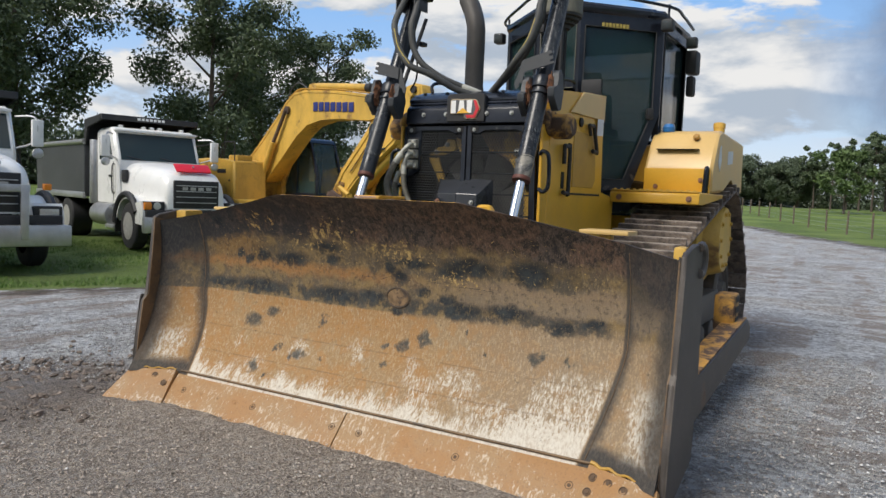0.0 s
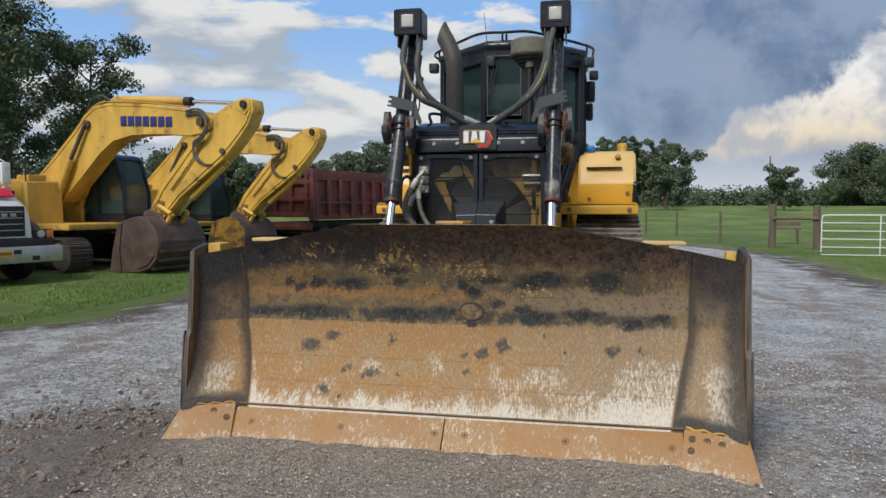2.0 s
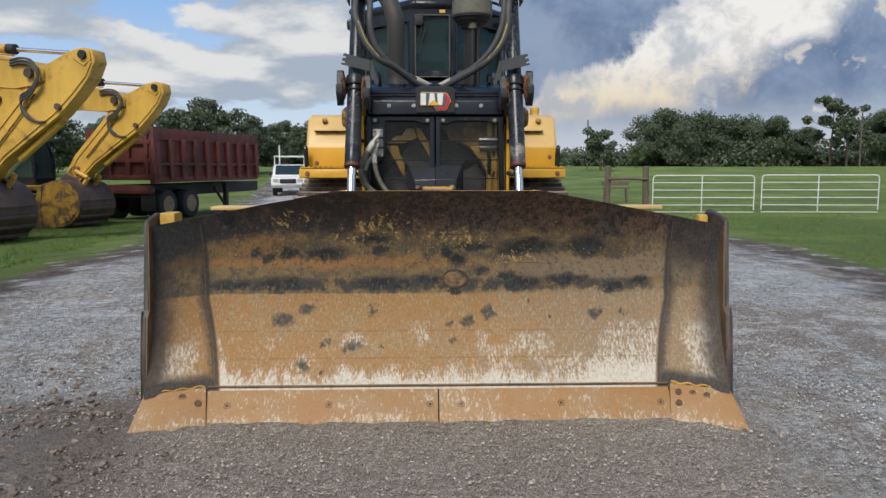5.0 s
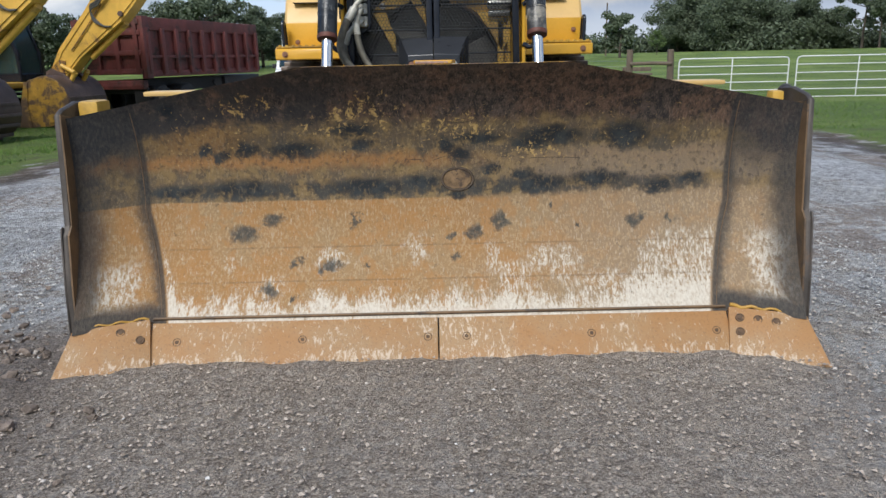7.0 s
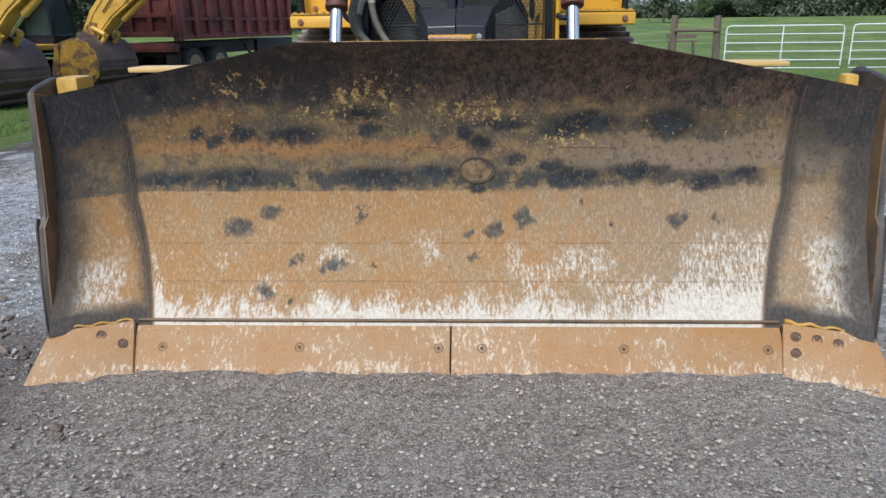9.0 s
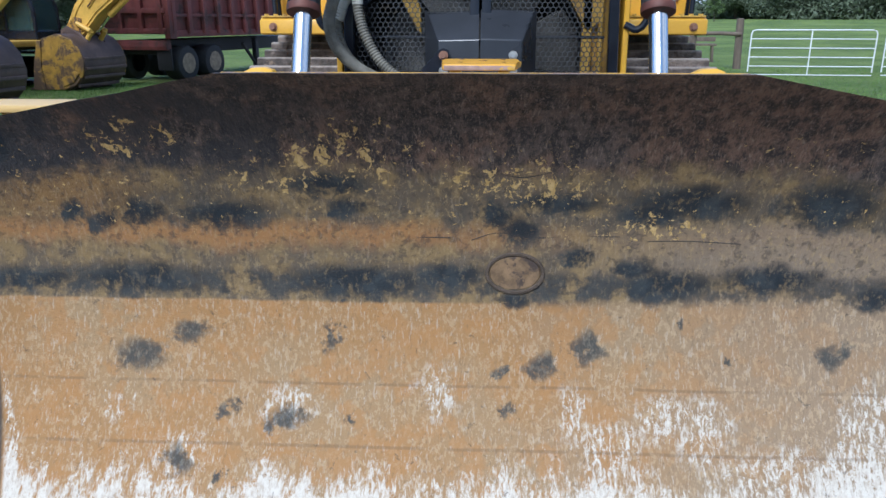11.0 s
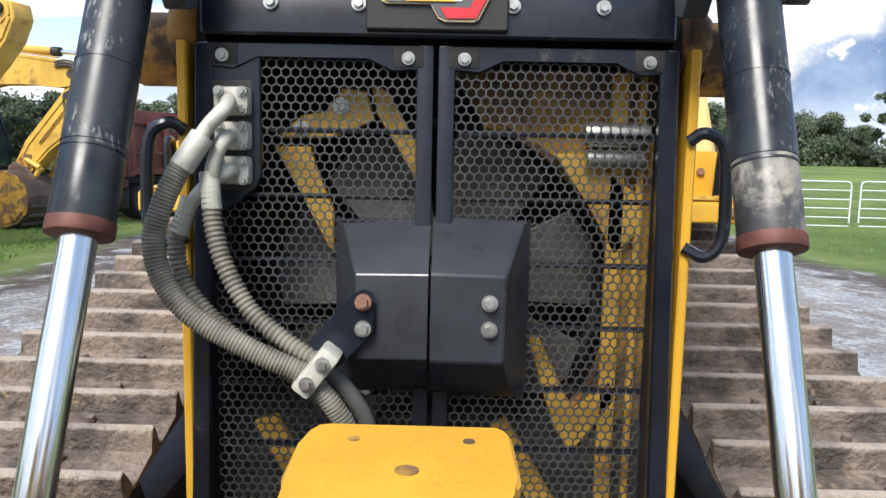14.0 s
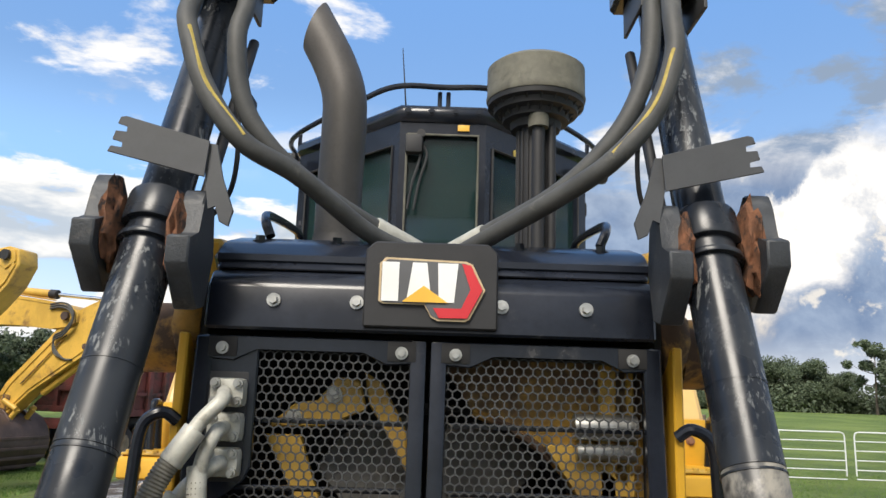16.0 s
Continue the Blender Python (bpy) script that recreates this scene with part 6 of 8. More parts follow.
    part("bezel", prism([(lx - 0.063, 2.920), (lx + 0.063, 2.920), (lx + 0.063, 3.045), (lx - 0.063, 3.045)], 1.613, 1.619, "y", 0.003), BLACK_MATT, lamp)
    part("bracket_foot", box((lx - 0.085, 1.62, 2.78), (lx - 0.075, 1.80, 2.87), 0.003), GREY_PLATE, lamp)
    part("bracket_foot", box((lx + 0.075, 1.62, 2.78), (lx + 0.085, 1.80, 2.87), 0.003), GREY_PLATE, lamp)
    # two thick hoses from the hood up to the cylinder head, and the lamp's cable
    for k, run in enumerate(TOP_HOSES[side]):
        run = [(x * (1 - 0.045 * min(1.0, max(0.0, (z - 2.25) / 0.4))), y, z) for x, y, z in run]
        h = part("cylinder_hose", tube(run, 0.0235, 12, 14), HOSE, dozer, "thick grey-black hydraulic hose")
        if k == 0:
            a, b = Vector(run[0]), Vector(run[1])
            part("ferrule", rod(a, a + (b - a) * 0.9, 0.0275, seg=18, bevel=0.004), FITTING, h, "pale hose ferrule")
        else:
            band = [(x - side * 0.006, y - 0.019, z + 0.008) for x, y, z in run[3:6]]
            part("stripe", tube(band, 0.005, 12, 6), STRIPE, h, "yellow stripe on the hose")
    wire = [(side * 0.53, 1.66, 2.83), (side * 0.515, 1.66, 2.72), (side * 0.52, 1.66, 2.60), (side * 0.505, 1.67, 2.48), (side * 0.50, 1.68, 2.36), (side * 0.52, 1.70, 2.27), (side * 0.58, 1.72, 2.2)]
    part("lamp_cable", tube(wire, 0.0065, 10, 8), BLACK_MATT, dozer, "thin black lamp cable")
    rail = [(side * 0.43, 1.80, 2.19), (side * 0.45, 1.82, 2.235), (side * 0.47, 1.95, 2.28), (side * 0.47, 2.35, 2.32), (side * 0.47, 2.40, 2.27)]
    part("hood_rail", tube(rail, 0.013, 6, 10), BLACK, dozer, "black hood handrail")

# exhaust and pre-cleaner
def exhaust_shape():
    bm = tube([(-0.325, 2.25, 2.20), (-0.325, 2.25, 2.45), (-0.323, 2.25, 2.66), (-0.330, 2.25, 2.78), (-0.368, 2.26, 2.89), (-0.425, 2.27, 3.00), (-0.48, 2.285, 3.10), (-0.53, 2.29, 3.20)], 0.074, 8, 28)
    cut = bmesh.ops.bisect_plane(bm, geom=bm.verts[:] + bm.edges[:] + bm.faces[:], plane_co=(-0.452, 2.28, 3.02), plane_no=(-0.93, 0, 0.36), clear_outer=True)
    return bm


ex = part("exhaust_pipe", exhaust_shape(), EXHAUST, dozer, "heat-greyed curved exhaust stack")
part("exhaust_base", lathe([(0.10, 0), (0.10, 0.03), (0.080, 0.06), (0.0765, 0.10)], (-0.325, 2.25, 2.19), (0, 0, 1), 28), EXHAUST, ex)
pre = part("precleaner", lathe([(0.10, 0.030), (0.172, 0.035), (0.175, 0.045), (0.172, 0.06), (0.172, 0.155), (0.15, 0.172), (0.05, 0.18), (0.0, 0.18)], (0.33, 2.37, 2.782), (0, 0, 1), 40), PRECLEAN, dozer, "dusty grey mushroom air pre-cleaner")
part("dish", lathe([(0.06, -0.075), (0.085, -0.07), (0.09, -0.045), (0.115, -0.04), (0.12, -0.018), (0.145, -0.012), (0.15, 0.008), (0.168, 0.014), (0.170, 0.033), (0.1, 0.033)], (0.33, 2.37, 2.785), (0, 0, 1), 40), BLACK_MATT, pre, "black vented underside")
for k in range(20):
    a = k * math.pi / 10
    q = Vector((0.33 + 0.105 * math.cos(a), 2.37 + 0.105 * math.sin(a), 2.747))
    part("vent_rib", rod(q, q + Vector((0.058 * math.cos(a), 0.058 * math.sin(a), 0.058)), 0.005, seg=6), BLACK_MATT, pre)
for k in range(10):
    a = math.pi + k * math.pi / 9
    q = Vector((0.33 + 0.063 * math.cos(a), 2.37 + 0.063 * math.sin(a), 2.22))
    part("stem_rib", rod(q, q + Vector((0, 0, 0.54)), 0.005, seg=6), BLACK_MATT, pre)
part("stem", lathe([(0.062, 0), (0.062, 0.54), (0.066, 0.54), (0.066, 0.57)], (0.33, 2.37, 2.22), (0, 0, 1), 28), BLACK_MATT, pre)
part("stem_clamp", lathe([(0.035, 0), (0.035, 0.10), (0.03, 0.105)], (0.33, 2.29, 2.70), (0, 0, 1), 20), PRECLEAN, pre, "pale rubber sleeve")
part("side_pipe", rod((0.33, 2.29, 2.23), (0.33, 2.29, 2.70), 0.022, seg=14), BLACK_MATT, pre)
part("side_pipe", rod((0.378, 2.315, 2.23), (0.378, 2.315, 2.77), 0.016, seg=12), BLACK_MATT, pre)

# cab: a black frame whose front corners run back at an angle
CAB = [(-0.20, 3.17), (0.20, 3.17), (0.77, 3.74), (0.77, 4.66), (-0.77, 4.66), (-0.77, 3.74)]
cab = part("cab", prism([(-0.20, 3.19), (0.20, 3.19), (0.60, 3.62), (0.62, 4.62), (-0.62, 4.62), (-0.60, 3.62)], 1.30, 1.62, "z", 0.02), BLACK, dozer, "black operator cab with tinted windows")
roof_out = [(x * 1.03, 3.98 + (y - 3.98) * 1.04) for x, y in CAB]
part("cab_roof", prism(roof_out, 3.045, 3.125, "z", 0.025), BLACK, cab)
part("roof_cap", prism([(x * 0.9, 3.98 + (y - 3.98) * 0.92) for x, y in CAB], 3.12, 3.155, "z", 0.02), BLACK, cab)
part("front_wall", prism([(-0.19, 2.20), (0.19, 2.20), (0.19, 2.46), (-0.19, 2.46)], 3.17, 3.22, "y", 0.01), BLACK, cab)


def pane_wall(a, b, z0, z1, foot0, foot1, name, left=0.07, right=0.07, top=0.11, low=0.12, mat=GLASS):
    """A framed pane from plan point a to b: posts, head, sill, glass. foot0/foot1 are the sill's inset along the wall at the bottom."""
    a, b = Vector((*a, 0)), Vector((*b, 0))
    d = (b - a).normalized()
    length = (b - a).length
    n = Vector((d.y, -d.x, 0))
    m = Matrix(((d.x, -n.x, 0, a.x), (d.y, -n.y, 0, a.y), (0, 0, 1, 0), (0, 0, 0, 1)))
    outer = [(0, z1), (length, z1), (length, z0 + (z1 - z0) * 0.46), (length - foot1, z0), (foot0, z0), (0, z0 + (z1 - z0) * 0.46)]
    cx = sum(p[0] for p in outer) / 6
    inner = [(left, z1 - top), (length - right, z1 - top), (length - right, outer[2][1]), (length - foot1 - right, z0 + low), (foot0 + left, z0 + low), (left, outer[5][1])]
    bm = bmesh.new()
    rows = []
    for y in (0.0, 0.06):
        rows.append(([bm.verts.new(m @ Vector((p[0], y, p[1]))) for p in outer], [bm.verts.new(m @ Vector((p[0], y, p[1]))) for p in inner]))
    for k in range(6):
        j = (k + 1) % 6
        for o, i in rows:
            bm.faces.new((o[k], o[j], i[j], i[k]))
        for q in (0, 1):
            bm.faces.new((rows[0][q][k], rows[0][q][j], rows[1][q][j], rows[1][q][k]))
    frame_ob = part(name, bm, BLACK, cab)
    pane = part("pane", prism([p for p in inner], 0.025, 0.031, "y", 0.0, None, m), mat, frame_ob)
    pane.visible_shadow = False
    bead = [m @ Vector((p[0], -0.004, p[1])) for p in inner + inner[:1]]
    part("rubber_seal", tube([tuple(p) for p in bead], 0.006, 1, 6), PRECLEAN if name == "windscreen" else BLACK_MATT, frame_ob)
    return frame_ob


pane_wall((-0.20, 3.17), (0.20, 3.17), 2.36, 3.055, 0, 0, "windscreen", 0.035, 0.035, 0.07, 0.04, GLASS)
door_r = pane_wall((0.20, 3.17), (0.77, 3.74), 1.52, 3.055, 0.0, 0.25, "cab_door", 0.045, 0.075, 0.12, 0.10)
pane_wall((-0.77, 3.74), (-0.20, 3.17), 1.52, 3.055, 0.25, 0.0, "cab_door", 0.075, 0.045, 0.12, 0.10)
pane_wall((0.77, 3.74), (0.77, 4.66), 2.0, 3.055, 0, 0, "side_window", 0.05, 0.06, 0.10, 0.05, GLASS_CLEAR)
pane_wall((-0.77, 4.66), (-0.77, 3.74), 2.0, 3.055, 0, 0, "side_window", 0.06, 0.05, 0.10, 0.05, GLASS_CLEAR)
pane_wall((0.77, 4.66), (-0.77, 4.66), 2.0, 3.055, 0, 0, "rear_window", 0.10, 0.10, 0.10, 0.05, GLASS_CLEAR)
# rear guard mesh seen through the cab
guard = part("rear_guard", rod((-0.6, 4.74, 2.70), (0.6, 4.74, 2.70), 0.016, seg=10), LOGO_WHITE, cab, "pale rear window guard")
for k in range(16):
    part("guard_wire", rod((-0.56 + 0.075 * k, 4.74, 2.15), (-0.56 + 0.075 * k, 4.74, 2.70), 0.004, seg=6), LOGO_WHITE, guard)
for k in range(7):
    part("guard_wire", rod((-0.6, 4.74, 2.2 + 0.075 * k), (0.6, 4.74, 2.2 + 0.075 * k), 0.004, seg=6), LOGO_WHITE, guard)
# seat and console
seat = part("seat", box((-0.26, 3.45, 1.72), (0.26, 3.95, 1.88), 0.06), SEAT, cab, "dark operator seat")
part("backrest", box((-0.25, 3.85, 1.85), (0.25, 4.05, 2.45), 0.07), SEAT, seat)
part("headrest", box((-0.14, 3.92, 2.47), (0.14, 4.03, 2.66), 0.045), SEAT, seat)
part("armrest", box((-0.36, 3.45, 2.02), (-0.27, 3.9, 2.10), 0.03), SEAT, seat)
part("armrest", box((0.27, 3.45, 2.02), (0.36, 3.9, 2.10), 0.03), SEAT, seat)
part("display", box((0.24, 3.15, 2.30), (0.42, 3.19, 2.46), 0.01), BLACK_MATT, cab)
# door furniture, unit number as bars, wipers, roof rails, lamps
m = Matrix(((0.7196, 0.6944, 0, 0.20), (0.6944, -0.7196, 0, 3.17), (0, 0, 1, 0), (0, 0, 0, 1)))
for k in range(8):
    part("number_bar", box((0.20 + 0.033 * k, -0.004, 2.935), (0.223 + 0.033 * k, 0.004, 2.972), 0.001, None, m), STRIPE, door_r)
part("door_handle", box((0.66, 0.0, 2.16), (0.72, 0.05, 2.26), 0.012, None, m), BLACK_MATT, door_r)
wip = [(-0.12, 3.15, 2.93), (-0.10, 3.14, 2.87), (-0.13, 3.135, 2.75), (-0.15, 3.135, 2.62)]
for dx in (0.0, 0.03):
    part("wiper", tube([(x + dx, y, z) for x, y, z in wip], 0.006, 5, 8), BLACK_MATT, cab)
part("wiper_motor", box((-0.17, 3.11, 2.88), (-0.09, 3.17, 2.97), 0.015), BLACK_MATT, cab)
for x in (-0.165, -0.055, 0.055, 0.165):
    part("bolt", bolt(Vector((x, 3.135, 3.085)), (0, -1, 0), 0.011, 0.010), BLACK, cab)
part("sticker", box((0.068, 3.160, 3.005), (0.122, 3.167, 3.035), 0.001), LOGO_YELLOW, cab, "small yellow sticker")
for side in (-1, 1):
    rail = [(0.0, 3.13, 3.205), (side * 0.23, 3.14, 3.205), (side * 0.45, 3.34, 3.19), (side * 0.82, 3.76, 3.16), (side * 0.85, 4.1, 3.15), (side * 0.83, 4.6, 3.14)]
    part("roof_rail", tube(rail, 0.014, 6, 10), BLACK, cab, "black roof rail")
    for x, y in ((side * 0.02, 3.17), (side * 0.79, 3.79)):
        part("rail_post", rod((x, y, 3.08), (x, y, 3.195), 0.011, seg=10), BLACK, cab)
    for x, y in ((side * 0.82, 3.66), (side * 0.86, 4.45)):
        lampb = part("cab_lamp", box((x - 0.05, y - 0.05, 2.93), (x + 0.05, y + 0.05, 3.03), 0.02), BLACK_MATT, cab, "black cab work lamp")
        part("lens", box((x - 0.036, y - 0.056, 2.945), (x + 0.036, y - 0.048, 3.015), 0.01), GLASS_CLEAR, lampb)
    ax0, ax1 = sorted((side * 0.755, side * 0.875))
    part("rear_lamp", box((ax0, 4.62, 2.72), (ax1, 4.82, 2.95), 0.03), BLACK_MATT, cab, "black lamp box behind the cab")
    part("rear_box", box((ax0 + 0.02, 4.64, 2.50), (ax1 - 0.02, 4.76, 2.70), 0.03), BLACK_MATT, cab)
    mir = [(side * 1.24, 3.36, 1.46), (side * 1.27, 3.36, 1.50), (side * 1.28, 3.37, 1.70), (side * 1.28, 3.40, 1.73), (side * 1.28, 3.44, 1.70), (side * 1.27, 3.45, 1.50), (side * 1.24, 3.45, 1.46)]
    part("grab_rail", tube(mir, 0.017, 6, 10), BLACK, dozer, "black fender grab rail")
part("antenna", rod((-0.175, 3.2, 3.08), (-0.205, 3.18, 3.42), 0.0045, 0.002, 8), BLACK_MATT, cab)
part("horn_bolt", lathe([(0.02, 0), (0.02, 0.015), (0, 0.015)], (-0.10, 3.16, 2.985), (0, -1, 0), 14), BLACK_MATT, cab)

# tanks, fenders
for side in (-1, 1):
    a, b = sorted((side * 0.72, side * 1.30))
    tank = part("side_tank", prism([(3.54, 1.73), (3.74, 2.05), (3.90, 2.085), (5.05, 2.05), (5.10, 1.54), (4.8, 1.52), (4.45, 1.70), (4.1, 1.54), (3.54, 1.52)], a, b, "x", 0.025), YELLOW_PALE, dozer, "yellow fuel tank beside the cab")
    part("lower_front", box((a + 0.01, 3.505, 1.51), (b - 0.01, 3.54, 1.73), 0.01), YELLOW, tank, "deeper yellow lower panel")
    part("joint", box((a + 0.08, 3.585, 1.898), (b - 0.14, 3.655, 1.903), 0.001), DARK_IN, tank)
    for u, w in ((0.2, 0.25), (0.85, 0.55)):
        part("bolt", bolt((a + (b - a) * u, 3.503, 1.52 + 0.2 * w), (0, -1, 0), 0.014, 0.012), RUST_BOLT, tank)
    part("hook_eye", lathe([(0.028, 0), (0.028, 0.03), (0.018, 0.04), (0, 0.04)], (side * 1.12, 3.705, 2.0), (0, -0.85, 0.53), 18), RUST_YELLOW, tank)
    if side > 0:
        part("filler_cap", lathe([(0.05, 0), (0.05, 0.10), (0.055, 0.10), (0.055, 0.14), (0.04, 0.15), (0, 0.15)], (side * 1.18, 4.35, 2.05), (0, 0.1, 1), 22), YELLOW_OLD, tank, "yellow filler neck")
        part("blue_cap", lathe([(0.05, 0), (0.055, 0.04), (0.035, 0.07), (0, 0.075)], (side * 0.84, 3.84, 2.07), (0, 0, 1), 20), BLUE_CAP, tank, "blue cap")
    part("sticker", prism([(3.75, 1.80), (3.80, 1.93), (3.86, 1.95), (3.9, 1.82), (3.83, 1.72)], side * 1.301, side * 1.304, "x", 0.0), STICKER, tank)
    part("sticker", prism([(4.2, 1.80), (4.2, 1.92), (4.45, 1.94), (4.45, 1.82)], side * 1.301, side * 1.304, "x", 0.0), STICKER, tank)
    f0, f1 = sorted((side * 0.57, side * 1.30))
    fender = part("fender", prism([(3.08, 1.42), (3.08, 1.505), (3.12, 1.52), (4.2, 1.52), (4.2, 1.49), (3.2, 1.42)], f0, f1, "x", 0.008), YELLOW, dozer, "yellow fender with bolted step strip")
    part("step_strip", box((f0 + 0.01, 3.09, 1.518), (f1 - 0.01, 3.20, 1.528), 0.003), YELLOW_OLD, fender)
    for k in range(13):
        x = f0 + 0.04 + (f1 - f0 - 0.08) * k / 12
        part("tooth", lathe([(0.014, 0), (0.014, 0.012), (0.009, 0.012)], (x, 3.10, 1.526), (0, 0, 1), 8), YELLOW_OLD, fender)
    for x in (f0 + 0.08, f1 - 0.08):
        part("bolt", bolt((x, 3.078, 1.465), (0, -1, 0), 0.016, 0.012), RUST_BOLT, fender)
# white number sticker and frames on the engine side
part("panel_sticker", prism([(2.62, 1.93), (2.62, 2.06), (2.76, 2.07), (2.76, 1.94)], 0.5905, 0.5925, "x", 0.0), STICKER, dozer, "worn white sticker")
# tail
part("rear_body", box((-0.75, 4.4, 1.0), (0.75, 5.4, 2.0), 0.05), YELLOW, dozer, "yellow rear body")


# ---------------------------------------------------------------- excavators
def sub(name, bm, mat, parent, label="", smooth=35.0):
    """A part given in its thing's own space."""
    return part(name, bm, mat, parent, label, None, False, smooth)


def oval_track(x0, x1, z0, r, y0, y1, parent, pitch=0.19, shoe_mat=SIDE_STEEL):
    """A low crawler track between two wheels."""
    body = sub("track", box((x0, y0 + 0.1, z0 + 0.12), (x1, y1 - 0.1, z0 + 2 * r - 0.12), 0.08), BLACK_MATT, parent, "dark crawler track")
    line = []
    for k in range(40):
        line.append((x1 - (x1 - x0) * k / 40, z0 + 2 * r))
    for k in range(20):
        a = math.pi / 2 + math.pi * k / 20
        line.append((x0 + r * math.cos(a), z0 + r + r * math.sin(a)))
    for k in range(40):
        line.append((x0 + (x1 - x0) * k / 40, z0))
    for k in range(20):
        a = -math.pi / 2 + math.pi * k / 20
        line.append((x1 + r * math.cos(a), z0 + r + r * math.sin(a)))
    bm = prism([(-0.09, -0.03), (0.09, -0.03), (0.09, 0.0), (0.06, 0.01), (0.05, 0.035), (0.03, 0.035), (0.02, 0.01), (-0.02, 0.01), (-0.03, 0.03), (-0.05, 0.03), (-0.06, 0.0), (-0.09, 0.0)], y0, y1, "y", 0.0)
    me = mesh_of("shoe", bm, shoe_mat)
    for x, z, a in spaced(line, pitch):
        ob = part("track_shoe", me, shoe_mat, body, "", Matrix.Translation((x, 0, z)) @ Matrix.Rotation(-(a + math.pi), 4, "Y"), False)
    for x in (x0, x1):
        sub("wheel", lathe([(0.1, 0), (r - 0.05, 0), (r - 0.05, y1 - y0 - 0.1), (0.1, y1 - y0 - 0.1)], (x, y0 + 0.05, z0 + r), (0, 1, 0), 24), SIDE_STEEL, body)
    return body


def excavator(at, turn, label, bucket_side, bucket_label, size, lettered=True):
    """Tracked excavator that faces along its own x, boom in its own xz plane, cab on its left."""
    ex = thing("excavator", at, label, "excavator", turn, "parked excavators")
    for y0, y1 in ((-1.65, -1.0), (1.0, 1.65)):
        oval_track(-2.0, 2.22, 0.03, 0.42, y0, y1, ex)
    sub("undercarriage", box((-1.0, -1.0, 0.45), (1.0, 1.0, 1.02), 0.08), BLACK_MATT, ex)
    house = sub("house", prism([(-3.0, 1.15), (-3.1, 1.5), (-2.9, 2.38), (-0.45, 2.44), (-0.3, 2.40), (0.75, 2.36), (0.80, 1.15)], -1.45, -0.36, "y", 0.05), YELLOW_OLD, ex, "yellow machine house")
    sub("house_rear", prism([(-3.0, 1.15), (-3.1, 1.5), (-2.9, 2.38), (-0.2, 2.40), (-0.2, 1.15)], -0.36, 1.45, "y", 0.05), YELLOW_OLD, house)
    sub("deck", box((-2.9, -1.44, 1.08), (2.35, 1.44, 1.24), 0.03), YELLOW_OLD, house)
    sub("deck_skirt", box((-1.0, -1.3, 0.98), (2.0, 1.3, 1.09), 0.03), BLACK_MATT, house)
    for x0, x1 in ((-2.6, -1.7), (-1.6, -0.6), (-0.45, 0.65)):
        door = sub("side_door", box((x0, -1.468, 1.36), (x1, -1.445, 2.22), 0.01), YELLOW_OLD, house)
        sub("latch", box((x1 - 0.14, -1.476, 1.74), (x1 - 0.06, -1.466, 1.80), 0.004), BLACK_MATT, door)
    sub("name_bar", box((-0.15, -1.476, 1.98), (0.35, -1.467, 2.10), 0.002), DARK_IN, house)
    for x, z0 in ((0.55, 2.36),):
        sub("vent_box", box((x - 0.35, -1.30, z0), (x + 0.15, -0.80, z0 + 0.16), 0.03), YELLOW_OLD, house)
    for pts in ([(0.70, -1.4, 1.3), (0.70, -1.4, 2.75), (0.55, -1.4, 2.88), (0.10, -1.4, 2.88), (-0.05, -1.4, 2.75), (-0.05, -1.4, 2.4)], [(-2.7, -1.35, 2.38), (-2.7, -1.35, 2.80), (-1.6, -1.35, 2.80), (-0.6, -1.35, 2.80), (-0.5, -1.35, 2.4)],
                [(0.10, -1.4, 2.4), (0.12, -1.4, 2.95), (0.30, -1.4, 3.30)], [(0.70, -1.4, 2.1), (0.10, -1.4, 2.1)]):
        sub("handrail", tube(pts, 0.018, 5, 8), BLACK_MATT, house, "thin handrail")
    # cab
    cabx = sub("cab", prism([(0.45, 1.24), (0.45, 1.50), (2.20, 1.50), (2.20, 1.24)], 0.42, 1.36, "y", 0.03), BLACK, ex, "black cab with greenish windows")
    sub("roof", prism([(0.43, 2.96), (0.50, 3.08), (0.66, 3.13), (1.52, 3.14), (1.78, 3.08), (1.88, 2.96)], 0.40, 1.38, "y", 0.03), BLACK, cabx)
    for y in (0.42, 1.28):
        sub("pillar", box((0.45, y, 1.48), (0.56, y + 0.08, 2.98), 0.02), BLACK, cabx)
        sub("pillar", box((1.13, y, 1.48), (1.21, y + 0.08, 2.98), 0.015), BLACK, cabx)
        sub("pillar", prism([(2.12, 1.48), (2.12, 2.04), (1.78, 2.98), (1.87, 2.98), (2.20, 2.06), (2.20, 1.48)], y, y + 0.08, "y", 0.015), BLACK, cabx)
        sub("pane", prism([(0.55, 1.49), (0.55, 2.97), (1.14, 2.97), (1.14, 1.49)], y + 0.035, y + 0.043, "y", 0.0), GLASS_TEAL, cabx)
        sub("pane", prism([(1.20, 1.49), (1.20, 2.97), (1.80, 2.97), (2.13, 2.04), (2.13, 1.49)], y + 0.035, y + 0.043, "y", 0.0), GLASS_TEAL, cabx)
    sub("pane", prism([(2.155, 1.49), (2.155, 2.05), (1.82, 2.97), (1.828, 2.97), (2.163, 2.05), (2.163, 1.49)], 0.49, 1.29, "y", 0.0), GLASS_TEAL, cabx)
    sub("rear_panel", box((0.47, 0.49, 1.48), (0.53, 1.29, 2.2), 0.01), BLACK_MATT, cabx)
    sub("pane", box((0.495, 0.49, 2.2), (0.503, 1.29, 2.97), 0.0), GLASS_TEAL, cabx)
